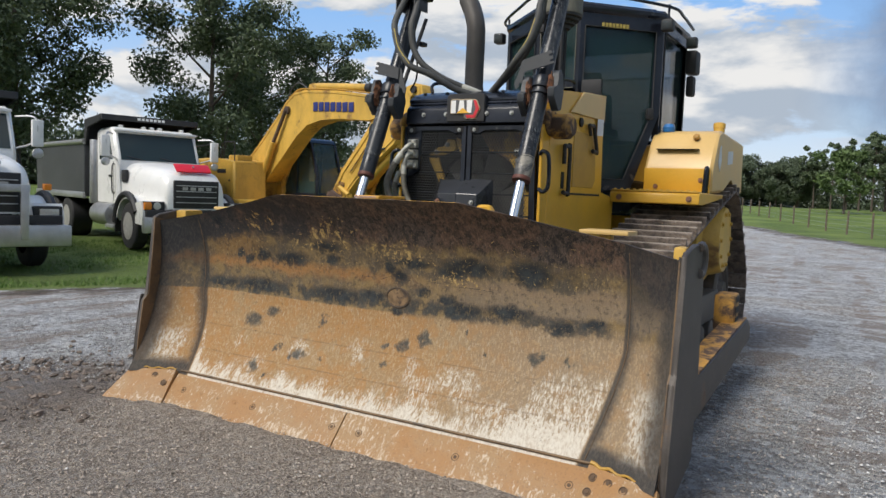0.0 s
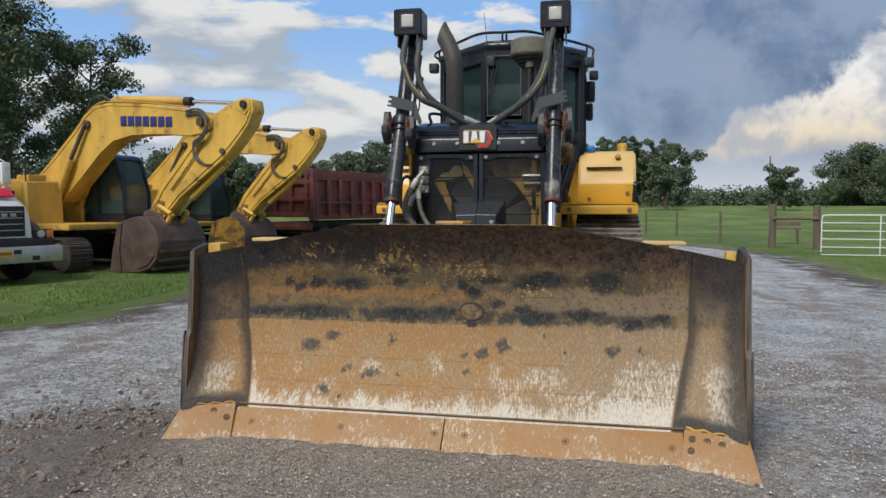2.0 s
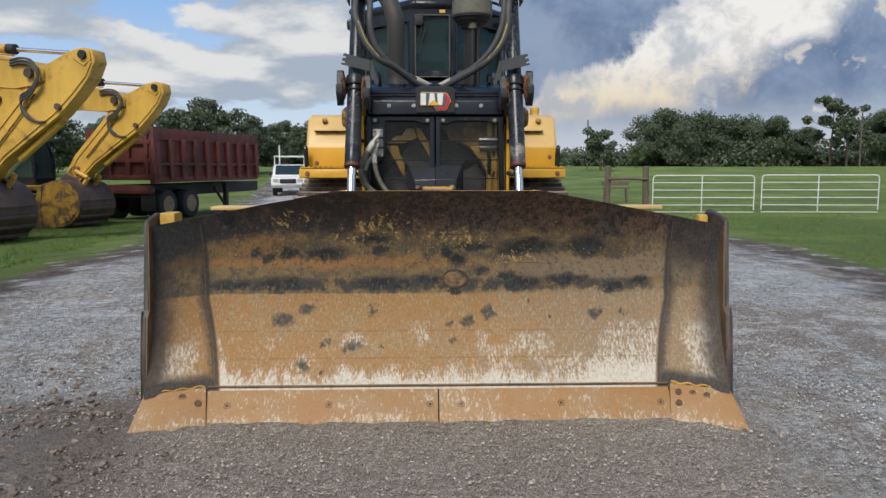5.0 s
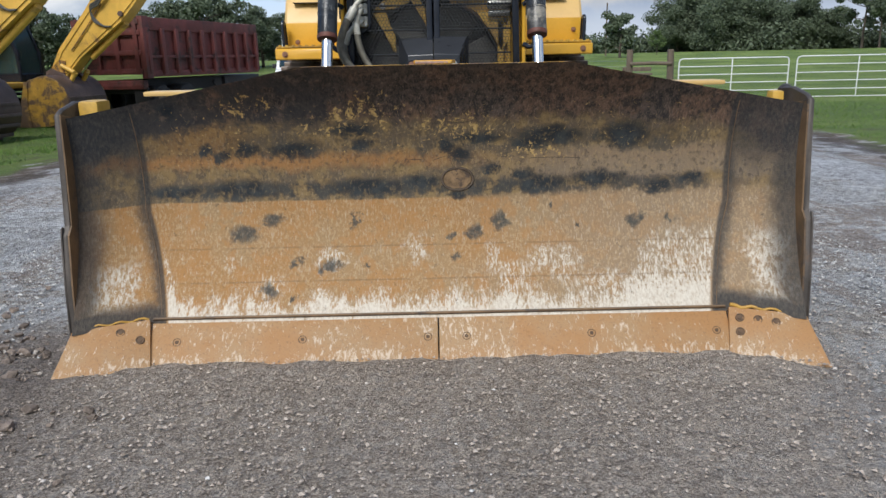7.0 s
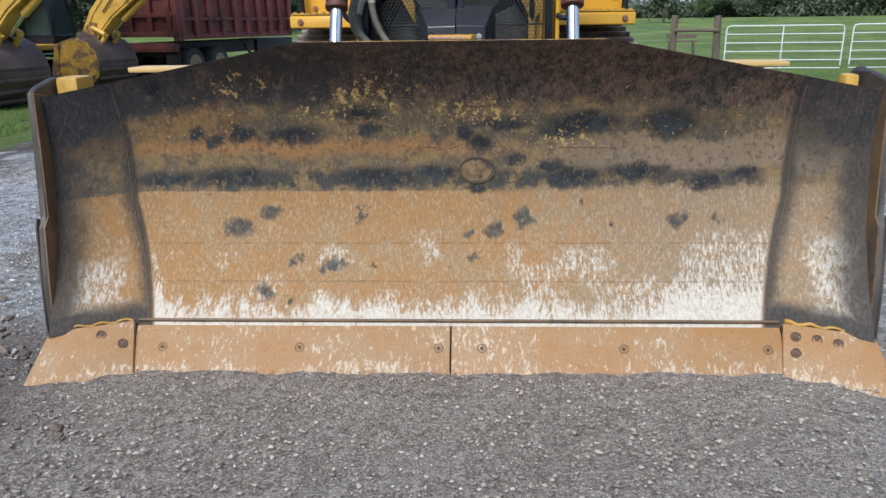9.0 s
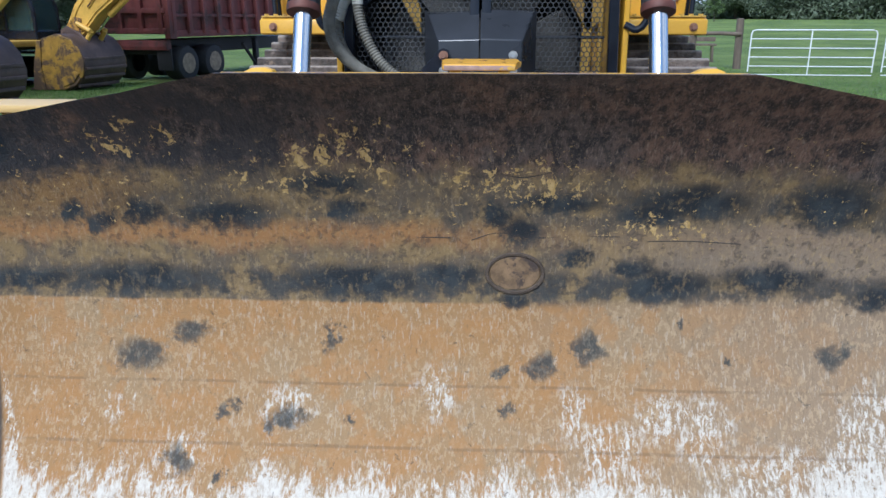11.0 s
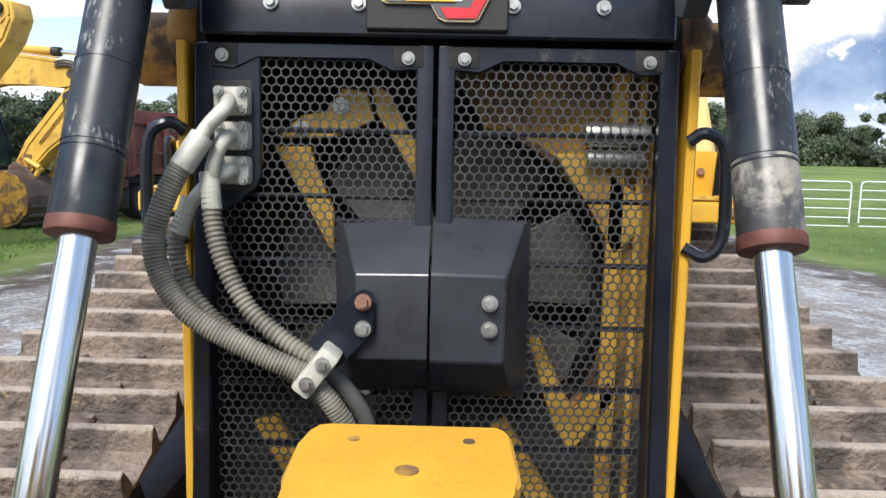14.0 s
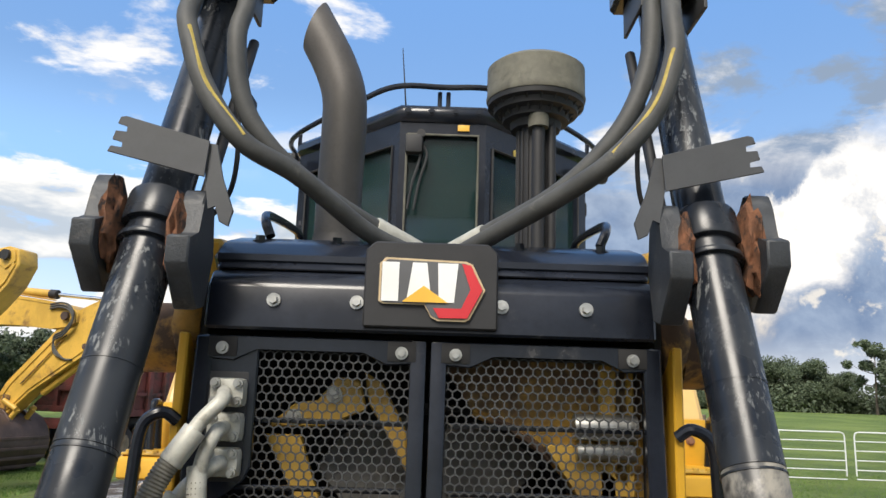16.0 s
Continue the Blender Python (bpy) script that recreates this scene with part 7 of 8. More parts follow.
    seat = sub("seat", box((0.75, 0.64, 1.50), (1.30, 1.14, 1.86), 0.06), SEAT, cabx)
    sub("seat_back", prism([(0.72, 1.84), (0.62, 2.62), (0.74, 2.66), (0.90, 1.84)], 0.66, 1.12, "y", 0.04), SEAT, seat)

    def hull(pts, w, name, mat, label="", parent=None):
        return sub(name, prism(pts, -w, w, "y", 0.016), mat, parent or ex, label)

    def bar(a, c, y0, y1, r, seg=16):
        return rod((a[0], y0, a[1]), (c[0], y1, c[1]), r, seg=seg)
    # boom, arched
    boom = hull([(-0.70, 2.02), (-0.76, 2.26), (0.30, 3.02), (1.17, 3.73), (1.58, 4.13), (1.95, 4.34), (2.5, 4.39), (3.9, 4.28), (4.95, 4.14), (5.72, 4.0), (5.98, 3.82), (5.98, 3.58), (5.72, 3.47), (5.26, 3.43), (4.2, 3.52), (3.3, 3.54), (2.62, 3.42), (2.12, 3.12), (1.42, 2.50), (0.58, 1.80), (-0.10, 1.72)], 0.27, "boom", YELLOW_OLD, "yellow arched boom with dark blue lettering bars" if lettered else "yellow arched boom")
    for y in (-0.27, 0.27):
        y0, y1 = sorted((y, y * 1.06))
        sub("edge_strip", prism([(-0.5, 2.34), (0.34, 2.96), (1.22, 3.67), (1.62, 4.06), (1.97, 4.27), (2.5, 4.32), (3.9, 4.21), (5.5, 3.98), (5.5, 4.03), (3.9, 4.26), (2.5, 4.37), (1.95, 4.32), (1.58, 4.11), (1.17, 3.71), (0.30, 3.0), (-0.52, 2.39)], y0, y1, "y", 0.004), YELLOW_OLD, boom)
    for k in range(7 if lettered else 0):
        x, z = 2.93 + 0.262 * k, 3.895 - 0.0155 * k
        sub("letter_bar", box((x, -0.293, z - 0.125), (x + 0.205, -0.284, z + 0.125), 0.004), BLUE, boom, "dark blue lettering bar")
    for q, r in (((5.66, 3.74), 0.10), ((1.70, 3.86), 0.11), ((-0.45, 2.05), 0.12)):
        sub("boom_pin", bar(q, (q[0], q[1] + 0.0001), -0.36, 0.36, r, 20), BUCKET, boom)
    for s in (-1, 1):
        cy = sub("boom_cylinder", bar((0.42, 1.60), (1.15, 2.95), s * 0.40, s * 0.40, 0.095, 18), YELLOW_OLD, ex, "yellow boom cylinder")
        sub("rod", bar((1.15, 2.95), (1.70, 3.86), s * 0.40, s * 0.36, 0.055, 14), BUCKET, cy)
        sub("foot", prism([(0.25, 1.24), (0.25, 1.66), (0.42, 1.76), (0.58, 1.66), (0.62, 1.24)], s * 0.40 - 0.07, s * 0.40 + 0.07, "y", 0.02), YELLOW_OLD, cy)
    cy = sub("arm_cylinder", bar((2.72, 4.50), (5.0, 4.31), 0, 0, 0.105, 20), YELLOW_OLD, ex, "yellow arm cylinder on the boom")
    sub("rod", bar((5.0, 4.31), (6.86, 4.15), 0, 0, 0.05, 14), CHROME, cy)
    sub("rod_end", bar((4.90, 4.318), (5.10, 4.302), 0, 0, 0.115, 18), BLACK_MATT, cy)
    sub("foot", prism([(2.40, 4.30), (2.46, 4.56), (2.66, 4.60), (2.86, 4.34)], -0.12, 0.12, "y", 0.02), YELLOW_OLD, cy)
    # dipper arm
    arm = hull([(6.66, 4.21), (6.95, 4.26), (7.16, 4.20), (7.21, 3.95), (7.04, 3.60), (6.70, 3.25), (6.26, 2.84), (4.86, 1.92), (4.24, 1.34), (3.98, 1.28), (3.70, 1.42), (4.14, 2.14), (5.15, 3.15), (5.50, 3.56), (5.85, 3.86)], 0.21, "arm", YELLOW_OLD, "yellow dipper arm")
    for s in (-1, 1):
        y0, y1 = sorted((s * 0.21, s * 0.235))
        for chain in ([(7.14, 3.94), (6.98, 3.64), (6.64, 3.30), (6.20, 2.90), (4.82, 1.98), (4.30, 1.48)], [(3.86, 1.52), (4.22, 2.12), (5.22, 3.12), (5.56, 3.54)]):
            lift = -0.05 if chain[0][0] > 6 else 0.05
            strip = chain + [(x + lift, z - lift * 0.9) for x, z in reversed(chain)]
            sub("edge_strip", prism(strip, y0, y1, "y", 0.006), YELLOW_OLD, arm)
        sub("pin_boss", prism([(6.70, 4.02), (6.92, 4.22), (7.10, 4.18), (7.14, 4.0), (6.95, 3.86)], y0, y1, "y", 0.008), YELLOW_OLD, arm)
        sub("pin_boss", prism([(3.80, 1.42), (3.86, 1.66), (4.10, 1.86), (4.34, 1.82), (4.28, 1.48), (4.05, 1.36)], y0, y1, "y", 0.008), RUST_YELLOW, arm)
        for q in ((3.96, 1.50), (4.22, 1.70), (5.66, 3.74), (6.28, 3.02)):
            sub("pin", bar(q, (q[0], q[1] + 0.0001), s * 0.18, s * 0.29, 0.07, 16), BUCKET, arm)
    sub("arm_pin", bar((6.95, 4.10), (6.95, 4.1001), -0.30, 0.30, 0.09, 18), BLACK_MATT, arm)
    cy = sub("bucket_cylinder", bar((6.26, 2.78), (5.05, 1.90), 0, 0, 0.085, 18), YELLOW_OLD, ex, "yellow bucket cylinder")
    sub("rod", bar((5.05, 1.90), (4.62, 1.50), 0, 0, 0.045, 14), CHROME, cy)
    for s in (-1, 1):
        sub("link", bar((4.62, 1.50), (4.22, 1.70), s * 0.29, s * 0.29, 0.065, 12), YELLOW_OLD, arm)
        sub("link", bar((4.62, 1.50), (4.40, 1.22), s * 0.25, s * 0.25, 0.065, 12), YELLOW_OLD, arm)
    # hoses round the boom's head, along the boom's top and down the arm
    for k in range(3):
        dz = 0.055 * k
        run = [(5.2, -0.31, 4.02 - dz), (5.5, -0.34, 4.06 - dz), (5.80, -0.36, 3.98 - dz), (5.92, -0.36, 3.72 - dz), (5.70, -0.33, 3.40 - dz), (5.42, -0.30, 3.26 - dz), (5.44, -0.28, 2.98 - dz), (5.72, -0.27, 2.72), (5.95, -0.26, 2.70)]
        sub("hose", tube(run, 0.024, 8, 8), HOSE, boom, "black hydraulic hose")
    sub("hose", tube([(1.60, -0.24, 4.12), (1.75, -0.22, 4.46), (2.05, -0.2, 4.62), (2.35, -0.18, 4.52), (2.5, -0.2, 4.42)], 0.022, 8, 8), HOSE, boom)
    for dy in (-0.22, -0.16):
        sub("pipe", tube([(0.1, dy, 2.92), (1.15, dy, 3.76), (1.62, dy, 4.20), (2.1, dy, 4.42), (2.6, dy, 4.42), (3.9, dy, 4.31), (5.2, dy, 4.14)], 0.02, 6, 8), YELLOW_DULL, boom)
    sub("pipe", tube([(5.72, -0.25, 3.30), (5.2, -0.25, 2.72), (4.6, -0.25, 2.1)], 0.02, 4, 8), RUST_YELLOW, arm)
    # bucket: rolled back, side plates, ribs, ears and teeth
    hx, hz = 3.92, 1.42
    roll = [(-0.42, -0.10), (0.10, 0.02), (0.48, -0.10), (0.72, -0.36), (0.82, -0.70), (0.74, -1.02), (0.48, -1.27), (0.10, -1.38), (-0.85, -1.41)]
    roll = [(hx + a, hz + c) for a, c in roll]

    def bucket_back():
        bm = bmesh.new()
        line = [(v.x, v.z) for v in smooth_path([(x, 0, z) for x, z in roll], 4)]
        inner = [(hx - 0.1 + (x - hx + 0.1) * 0.95, hz - 0.7 + (z - hz + 0.7) * 0.95) for x, z in line]
        rows = [[bm.verts.new((x, y, z)) for x, z in line + inner[::-1]] for y in (-0.78, 0.78)]
        n = len(rows[0])
        for k in range(n):
            bm.faces.new((rows[0][k], rows[0][(k + 1) % n], rows[1][(k + 1) % n], rows[1][k]))
        half = n // 2
        for row in rows:
            for k in range(half - 1):
                bm.faces.new((row[k], row[k + 1], row[n - 2 - k], row[n - 1 - k]))
        return bm
    bk = sub("bucket", bucket_back(), BUCKET, ex, "rusty brown rolled bucket back", 25)
    for s in (-1, 1):
        y0, y1 = sorted((s * 0.78, s * 0.82))
        sub("side_plate", prism(roll + [(hx - 0.70, hz - 0.80)], y0, y1, "y", 0.012), bucket_side, bk, bucket_label)
        y2, y3 = sorted((s * 0.82, s * 0.85))
        sub("side_cutter", prism([(hx - 0.86, hz - 1.41), (hx - 0.45, hz - 1.41), (hx - 0.52, hz - 0.80), (hx - 0.40, hz - 0.15), (hx - 0.54, hz - 0.15), (hx - 0.74, hz - 0.80)], y2, y3, "y", 0.01), bucket_side, bk)
        sub("wear_pad", prism([(hx + 0.10, hz - 1.30), (hx + 0.46, hz - 1.18), (hx + 0.66, hz - 0.95), (hx + 0.50, hz - 0.90), (hx + 0.05, hz - 1.10)], y2, y3, "y", 0.008), bucket_side, bk)
        ear = [(hx - 0.22, hz - 0.12), (hx - 0.18, hz + 0.12), (hx + 0.02, hz + 0.20), (hx + 0.42, hz + 0.02), (hx + 0.62, hz - 0.18), (hx + 0.6, hz - 0.32)]
        sub("bucket_ear", prism(ear, s * 0.32 - 0.035, s * 0.32 + 0.035, "y", 0.012), BUCKET, bk)
    for x, z in ((hx + 0.73, hz - 1.06), (hx + 0.52, hz - 1.28), (hx + 0.20, hz - 1.37), (hx + 0.82, hz - 0.84), (hx + 0.80, hz - 0.60)):
        sub("wear_bar", box((x - 0.045, -0.76, z - 0.04), (x + 0.035, 0.76, z + 0.04), 0.015), BUCKET, bk)
    for k in range(5):
        y = -0.66 + 0.33 * k
        sub("tooth", prism([(hx - 0.78, hz - 1.43), (hx - 1.12, hz - 1.42), (hx - 1.12, hz - 1.39), (hx - 0.78, hz - 1.30)], y - 0.06, y + 0.06, "y", 0.01), BUCKET, bk)
    ex.scale = (size, size, size)
    return ex


excavator((-14.0, 13.95, -0.2), -13.6, "yellow tracked excavator with a brown bucket resting on grass", BUCKET, "brown bucket side", 1.0)
excavator((-13.78, 18.41, -0.2), -13.6, "yellow tracked excavator with a yellow-sided bucket, behind another", YELLOW_MUDDY, "muddy yellow bucket side", 0.95, False)


# ---------------------------------------------------------------- trucks
def wheel(parent, at, r, width, side, rim_mat=RIM, steer=0.0):
    """Tyre and dished rim; side is the way the rim faces along y."""
    x, y, z = at
    prof = [(r * 0.58, 0.0), (r * 0.80, -0.01), (r * 0.95, 0.015), (r, 0.05), (r, width - 0.05), (r * 0.95, width - 0.015), (r * 0.8, width), (r * 0.58, width)]
    ring = lathe(prof, (x, y - side * width, z), (0, side, 0), 40)
    bmesh.ops.delete(ring, geom=[f for f in ring.faces if len(f.verts) > 4], context="FACES_ONLY")
    ty = sub("tyre", ring, TYRE, parent)
    sub("rim", lathe([(r * 0.60, 0.0), (r * 0.58, -0.02), (r * 0.5, -0.10), (r * 0.28, -0.11), (r * 0.26, -0.04), (r * 0.16, -0.02), (0.0, -0.02)], (x, y, z), (0, side, 0), 32), rim_mat, ty)
    for k in range(10):
        a = 2 * math.pi * (k + 0.5) / 10
        c = Vector((x + r * 0.46 * math.cos(a), y - side * 0.098, z + r * 0.46 * math.sin(a)))
        # dark disc gives the hole's shade by colour
        sub("hand_hole", rod(c, c + Vector((0, side * 0.012, 0)), r * 0.055, seg=10), DARK_IN, ty)
    nut_ring = bmesh.new()
    for k in range(8):
        a = 2 * math.pi * k / 8
        rod((x + r * 0.38 * math.cos(a), y - side * 0.11, z + r * 0.38 * math.sin(a)), (x + r * 0.38 * math.cos(a), y - side * 0.075, z + r * 0.38 * math.sin(a)), 0.018, seg=6, bm=nut_ring)
    sub("wheel_nuts", nut_ring, STEEL, ty)
    return ty


def dump_truck(at, turn, label, square_lamps):
    tk = thing("dump_truck", at, label, "truck", turn, "parked dump trucks")
    R = 0.53
    for s in (-1, 1):
        wheel(tk, (0, s * 1.12, R), R, 0.30, s)
        for x in (-4.6, -5.95):
            wheel(tk, (x, s * 1.20, R), R, 0.55, s)
    sub("frame", box((-6.5, -0.45, 0.65), (0.9, 0.45, 0.95), 0.03), BLACK_MATT, tk)
    # hood: sloping, rounded
    def hood_bm():
        bm = bmesh.new()
        rows = []
        for x, zt, w in ((-1.15, 2.02, 0.92), (-0.5, 1.97, 0.88), (0.2, 1.90, 0.82), (0.75, 1.82, 0.74), (1.0, 1.70, 0.68), (1.08, 1.45, 0.66), (1.10, 0.95, 0.66)):
            ring = []
            for k in range(13):
                a = math.pi * k / 12
                yy = -w * math.copysign(abs(math.cos(a)) ** 0.42, math.cos(a))
                zz = 0.95 + (zt - 0.95) * math.sin(a) ** 0.42
                ring.append(bm.verts.new((x, yy, zz)))
            rows.append(ring)
        for a, b in zip(rows, rows[1:]):
            for k in range(12):
                bm.faces.new((a[k], a[k + 1], b[k + 1], b[k]))
        bm.faces.new(rows[-1])
        bm.faces.new(rows[0][::-1])
        return bm
    hood = sub("hood", hood_bm(), WHITE, tk, "white sloping hood", 50)
    for s in (-1, 1):
        pts = []
        fen = bmesh.new()
        arc = [(-0.78, 0.62)] + [(0.70 * math.cos(a), 0.53 + 0.70 * math.sin(a)) for a in [radians(160 - 14 * k) for k in range(9)]] + [(0.95, 1.12), (1.05, 0.95), (1.07, 0.72), (1.0, 0.60)]
        inner = [(-0.68, 0.62)] + [(0.62 * math.cos(a), 0.53 + 0.62 * math.sin(a)) for a in [radians(160 - 14 * k) for k in range(9)]] + [(0.62, 0.95), (0.60, 0.80), (0.60, 0.70), (0.60, 0.62)]
        n = len(arc)
        vo = [[fen.verts.new((x, y, z)) for x, z in arc] for y in (s * 0.60, s * 1.17)]
        vi = [[fen.verts.new((x, y, z)) for x, z in inner] for y in (s * 0.60, s * 1.17)]
        for k in range(n - 1):
            fen.faces.new((vo[0][k], vo[0][k + 1], vo[1][k + 1], vo[1][k]))
            fen.faces.new((vi[0][k], vi[0][k + 1], vi[1][k + 1], vi[1][k]))
            for q in (0, 1):
                fen.faces.new((vo[q][k], vo[q][k + 1], vi[q][k + 1], vi[q][k]))
        sub("fender", fen, WHITE, hood, "", 50)
        sub("flare", tube([(0.72 * math.cos(a), s * 1.16, 0.55 + 0.70 * math.sin(a)) for a in [radians(178 - 19 * k) for k in range(9)]], 0.075, 4, 8), BLACK_MATT, hood, "black wheel arch flare")
        lampz = 0.98 if square_lamps else 1.02
        lb = sub("headlamp_housing", box((0.93, s * 0.70 if s > 0 else -1.14, lampz - 0.11), (1.09, 1.14 if s > 0 else s * 0.70, lampz + 0.10), 0.03), BLACK_MATT, hood)
        if square_lamps:
            sub("headlamp", box((1.085, s * 0.95 - 0.16, lampz - 0.065), (1.10, s * 0.95 + 0.13, lampz + 0.055), 0.015), LENS, lb)
            sub("side_lamp", box((0.68, s * 1.0 - 0.06, 1.33), (0.80, s * 1.0 + 0.06, 1.44), 0.02), AMBER, hood)
        else:
            sub("headlamp", lathe([(0.085, 0), (0.08, 0.015), (0, 0.02)], (1.085, s * 0.87, lampz), (1, 0, 0), 22), LENS, lb)
            sub("turn_lamp", box((1.0, s * 1.06 - 0.085, lampz - 0.09), (1.095, s * 1.06 + 0.085, lampz + 0.085), 0.03), AMBER, lb)
    gz0, gz1 = (0.98, 1.60)
    grille = sub("grille", box((1.06, -0.52, gz0), (1.125, 0.52, gz1), 0.05), BLACK_MATT, tk, "black grille with bright bars")
    # dark sheet for the shade between the grille bars
    sub("grille_mouth", box((1.12, -0.45, gz0 + 0.06), (1.128, 0.45, gz1 - 0.06), 0.003), DARK_IN, grille)
    sub("valance", box((1.02, -1.12, 0.78), (1.16, 1.12, 0.93), 0.02), BLACK_MATT, tk, "black strip above the bumper")
    for k in range(4):
        z = gz0 + 0.13 + 0.125 * k
        sub("grille_bar", box((1.118, -0.47, z - 0.009), (1.135, 0.47, z + 0.009), 0.004), SILVER, grille)
    for k in range(4):
        sub("name_block", box((1.126, -0.33 + 0.18 * k, 1.385), (1.138, -0.21 + 0.18 * k, 1.455), 0.004), RIM, grille)
    if square_lamps:
        sub("hood_badge", box((1.0, -0.25, 1.72), (1.06, 0.25, 1.78), 0.01), SILVER, hood)
        for s in (-1, 1):
            sub("guard_post", box((1.26, s * 0.52 - 0.06, 0.55), (1.32, s * 0.52 + 0.06, 1.42), 0.02), SILVER, tk)
        sub("guard_bar", box((1.27, -0.6, 1.30), (1.31, 0.6, 1.42), 0.015), SILVER, tk)
    else:
        sub("red_strip", box((0.70, -0.40, 1.828), (0.98, 0.40, 1.862), 0.01, None, Matrix.Translation((0.84, 0, 1.84)) @ Matrix.Rotation(radians(38), 4, "Y") @ Matrix.Translation((-0.84, 0, -1.80))), RED, hood, "bright red strip across the hood")
        sub("mascot", tube([(0.80, 0, 1.86), (0.86, 0, 1.90), (0.92, 0, 1.92)], 0.02, 4, 8), SILVER, hood)
    bump = sub("bumper", box((1.12, -1.22, 0.44), (1.30, 1.22, 0.78), 0.04), SILVER, tk, "dull aluminium bumper")
    sub("number_plate", box((1.30, -0.18, 0.58), (1.308, 0.14, 0.72), 0.004), LOGO_YELLOW, bump, "yellow plate with dark bars")
    for k in range(5):
        sub("plate_bar", box((1.308, -0.13 + 0.05 * k, 0.62), (1.311, -0.10 + 0.05 * k, 0.68), 0.001), BLACK_MATT, bump)
    if not square_lamps:
        for y, z in ((-0.62, 0.49), (0.62, 0.49), (-0.28, 0.63), (0.24, 0.63), (-0.28, 0.55)):
            sub("bumper_slot", box((1.298, y - 0.08, z), (1.306, y + 0.08, z + 0.09), 0.004), BLACK_MATT, bump)
    # cab
    cabt = sub("cab", prism([(-2.55, 0.95), (-2.6, 2.70), (-2.5, 2.82), (-1.55, 2.84), (-1.40, 2.76), (-1.05, 2.0), (-1.05, 0.95)], -1.02, 1.02, "y", 0.06), WHITE, tk, "white cab")
    ws = sub("windscreen", prism([(-1.372, 2.68), (-1.072, 2.04), (-1.060, 2.046), (-1.360, 2.686)], -0.92, 0.92, "y", 0.0), GLASS_DARK, cabt)
    sub("visor", box((-1.5, -1.0, 2.72), (-1.28, 1.0, 2.78), 0.02), WHITE, cabt)
    for y in (-0.45, 0.35):
        sub("wiper", rod((-1.06, y, 2.06), (-1.10, y - 0.35, 2.13), 0.012, seg=6), BLACK_MATT, ws)
    for y in (-0.75, -0.2, 0.0, 0.2, 0.75):
        sub("roof_lamp", box((-1.75, y - 0.05, 2.835), (-1.62, y + 0.05, 2.90), 0.02), WHITE, cabt)
    for s in (-1, 1):
        sub("side_window", prism([(-2.35, 2.05), (-2.35, 2.62), (-1.62, 2.62), (-1.38, 2.05)], s * 1.016, s * 1.028, "y", 0.0), GLASS_DARK, cabt)
        sub("door_line", box((-1.32, s * 1.02 - 0.004, 1.05), (-1.30, s * 1.02 + 0.004, 2.0), 0.001), BLACK_MATT, cabt)
        vent = sub("vent", box((-1.02, s * 0.905 - 0.03, 1.52), (-0.70, s * 0.905 + 0.03, 1.80), 0.02), BLACK_MATT, hood)
        for k in range(4):
            sub("louvre", box((-0.98, s * 0.937 - 0.006, 1.56 + 0.06 * k), (-0.74, s * 0.937 + 0.006, 1.575 + 0.06 * k), 0.003), GREY_PLATE, vent)
        sub("door_handle", box((-1.62, s * 1.03 - 0.012, 1.62), (-1.42, s * 1.03 + 0.012, 1.68), 0.01), BLACK_MATT, cabt)
        sub("grab_rail", tube([(-1.22, s * 1.03, 1.25), (-1.20, s * 1.09, 1.30), (-1.20, s * 1.09, 1.88), (-1.22, s * 1.03, 1.93)], 0.016, 4, 8), BLACK_MATT, cabt)
        arm = sub("mirror_arm", tube([(-1.15, s * 1.0, 2.05), (-0.95, s * 1.28, 2.2), (-0.95, s * 1.30, 2.62), (-1.3, s * 1.05, 2.65)], 0.02, 5, 8), SILVER, tk)
        mir = sub("mirror", box((-1.0, s * 1.33 - 0.10, 2.10), (-0.90, s * 1.33 + 0.10, 2.60), 0.03), WHITE, tk, "tall white mirror")
        sub("mirror_round", lathe([(0.10, 0), (0.09, 0.03), (0, 0.045)], (-0.92, s * 1.33, 1.98), (1, 0, 0), 18), SILVER, mir)
        sub("exhaust_pipe", rod((-2.75, s * 1.0, 0.95), (-2.75, s * 1.0, 2.55), 0.14, seg=18, bevel=0.02), SILVER, tk)
        sub("fuel_tank", rod((-2.5, s * 0.95, 0.72), (-1.3, s * 0.95, 0.72), 0.28, seg=24, bevel=0.02), SILVER, tk)
        sub("step", box((-1.45, s * 1.05 - 0.12, 0.42), (-0.85, s * 1.05 + 0.12, 0.50), 0.02), SILVER, tk)
        sub("mud_flap", box((-0.84, s * 0.98 - 0.16, 0.35), (-0.80, s * 0.98 + 0.16, 0.95), 0.01), BLACK_MATT, tk)
    # dump body with its cab shield
    def body_bm():
        out = [(-7.6, 1.15), (-7.75, 2.45), (-2.95, 2.45), (-2.95, 1.10)]
        bm = prism(out, -1.22, 1.22, "y", 0.02)
        return bm
    bd = sub("dump_body", body_bm(), DUMP_GREY, tk, "dark grey dump body")
    for s in (-1, 1):
        sub("side_rail", rod((-7.7, s * 1.22, 2.5), (-2.9, s * 1.22, 2.5), 0.07, seg=12), SILVER, bd)
        sub("lower_rail", box((-7.6, s * 1.20 - 0.05, 1.06), (-2.95, s * 1.20 + 0.05, 1.22), 0.02), SILVER, bd)
        sub("shield_side", prism([(-3.0, 2.45), (-3.0, 3.05), (-1.7, 3.12), (-1.75, 2.98), (-2.75, 2.86), (-2.85, 2.45)], s * 1.16, s * 1.21, "y", 0.01), BLACK_MATT, bd)
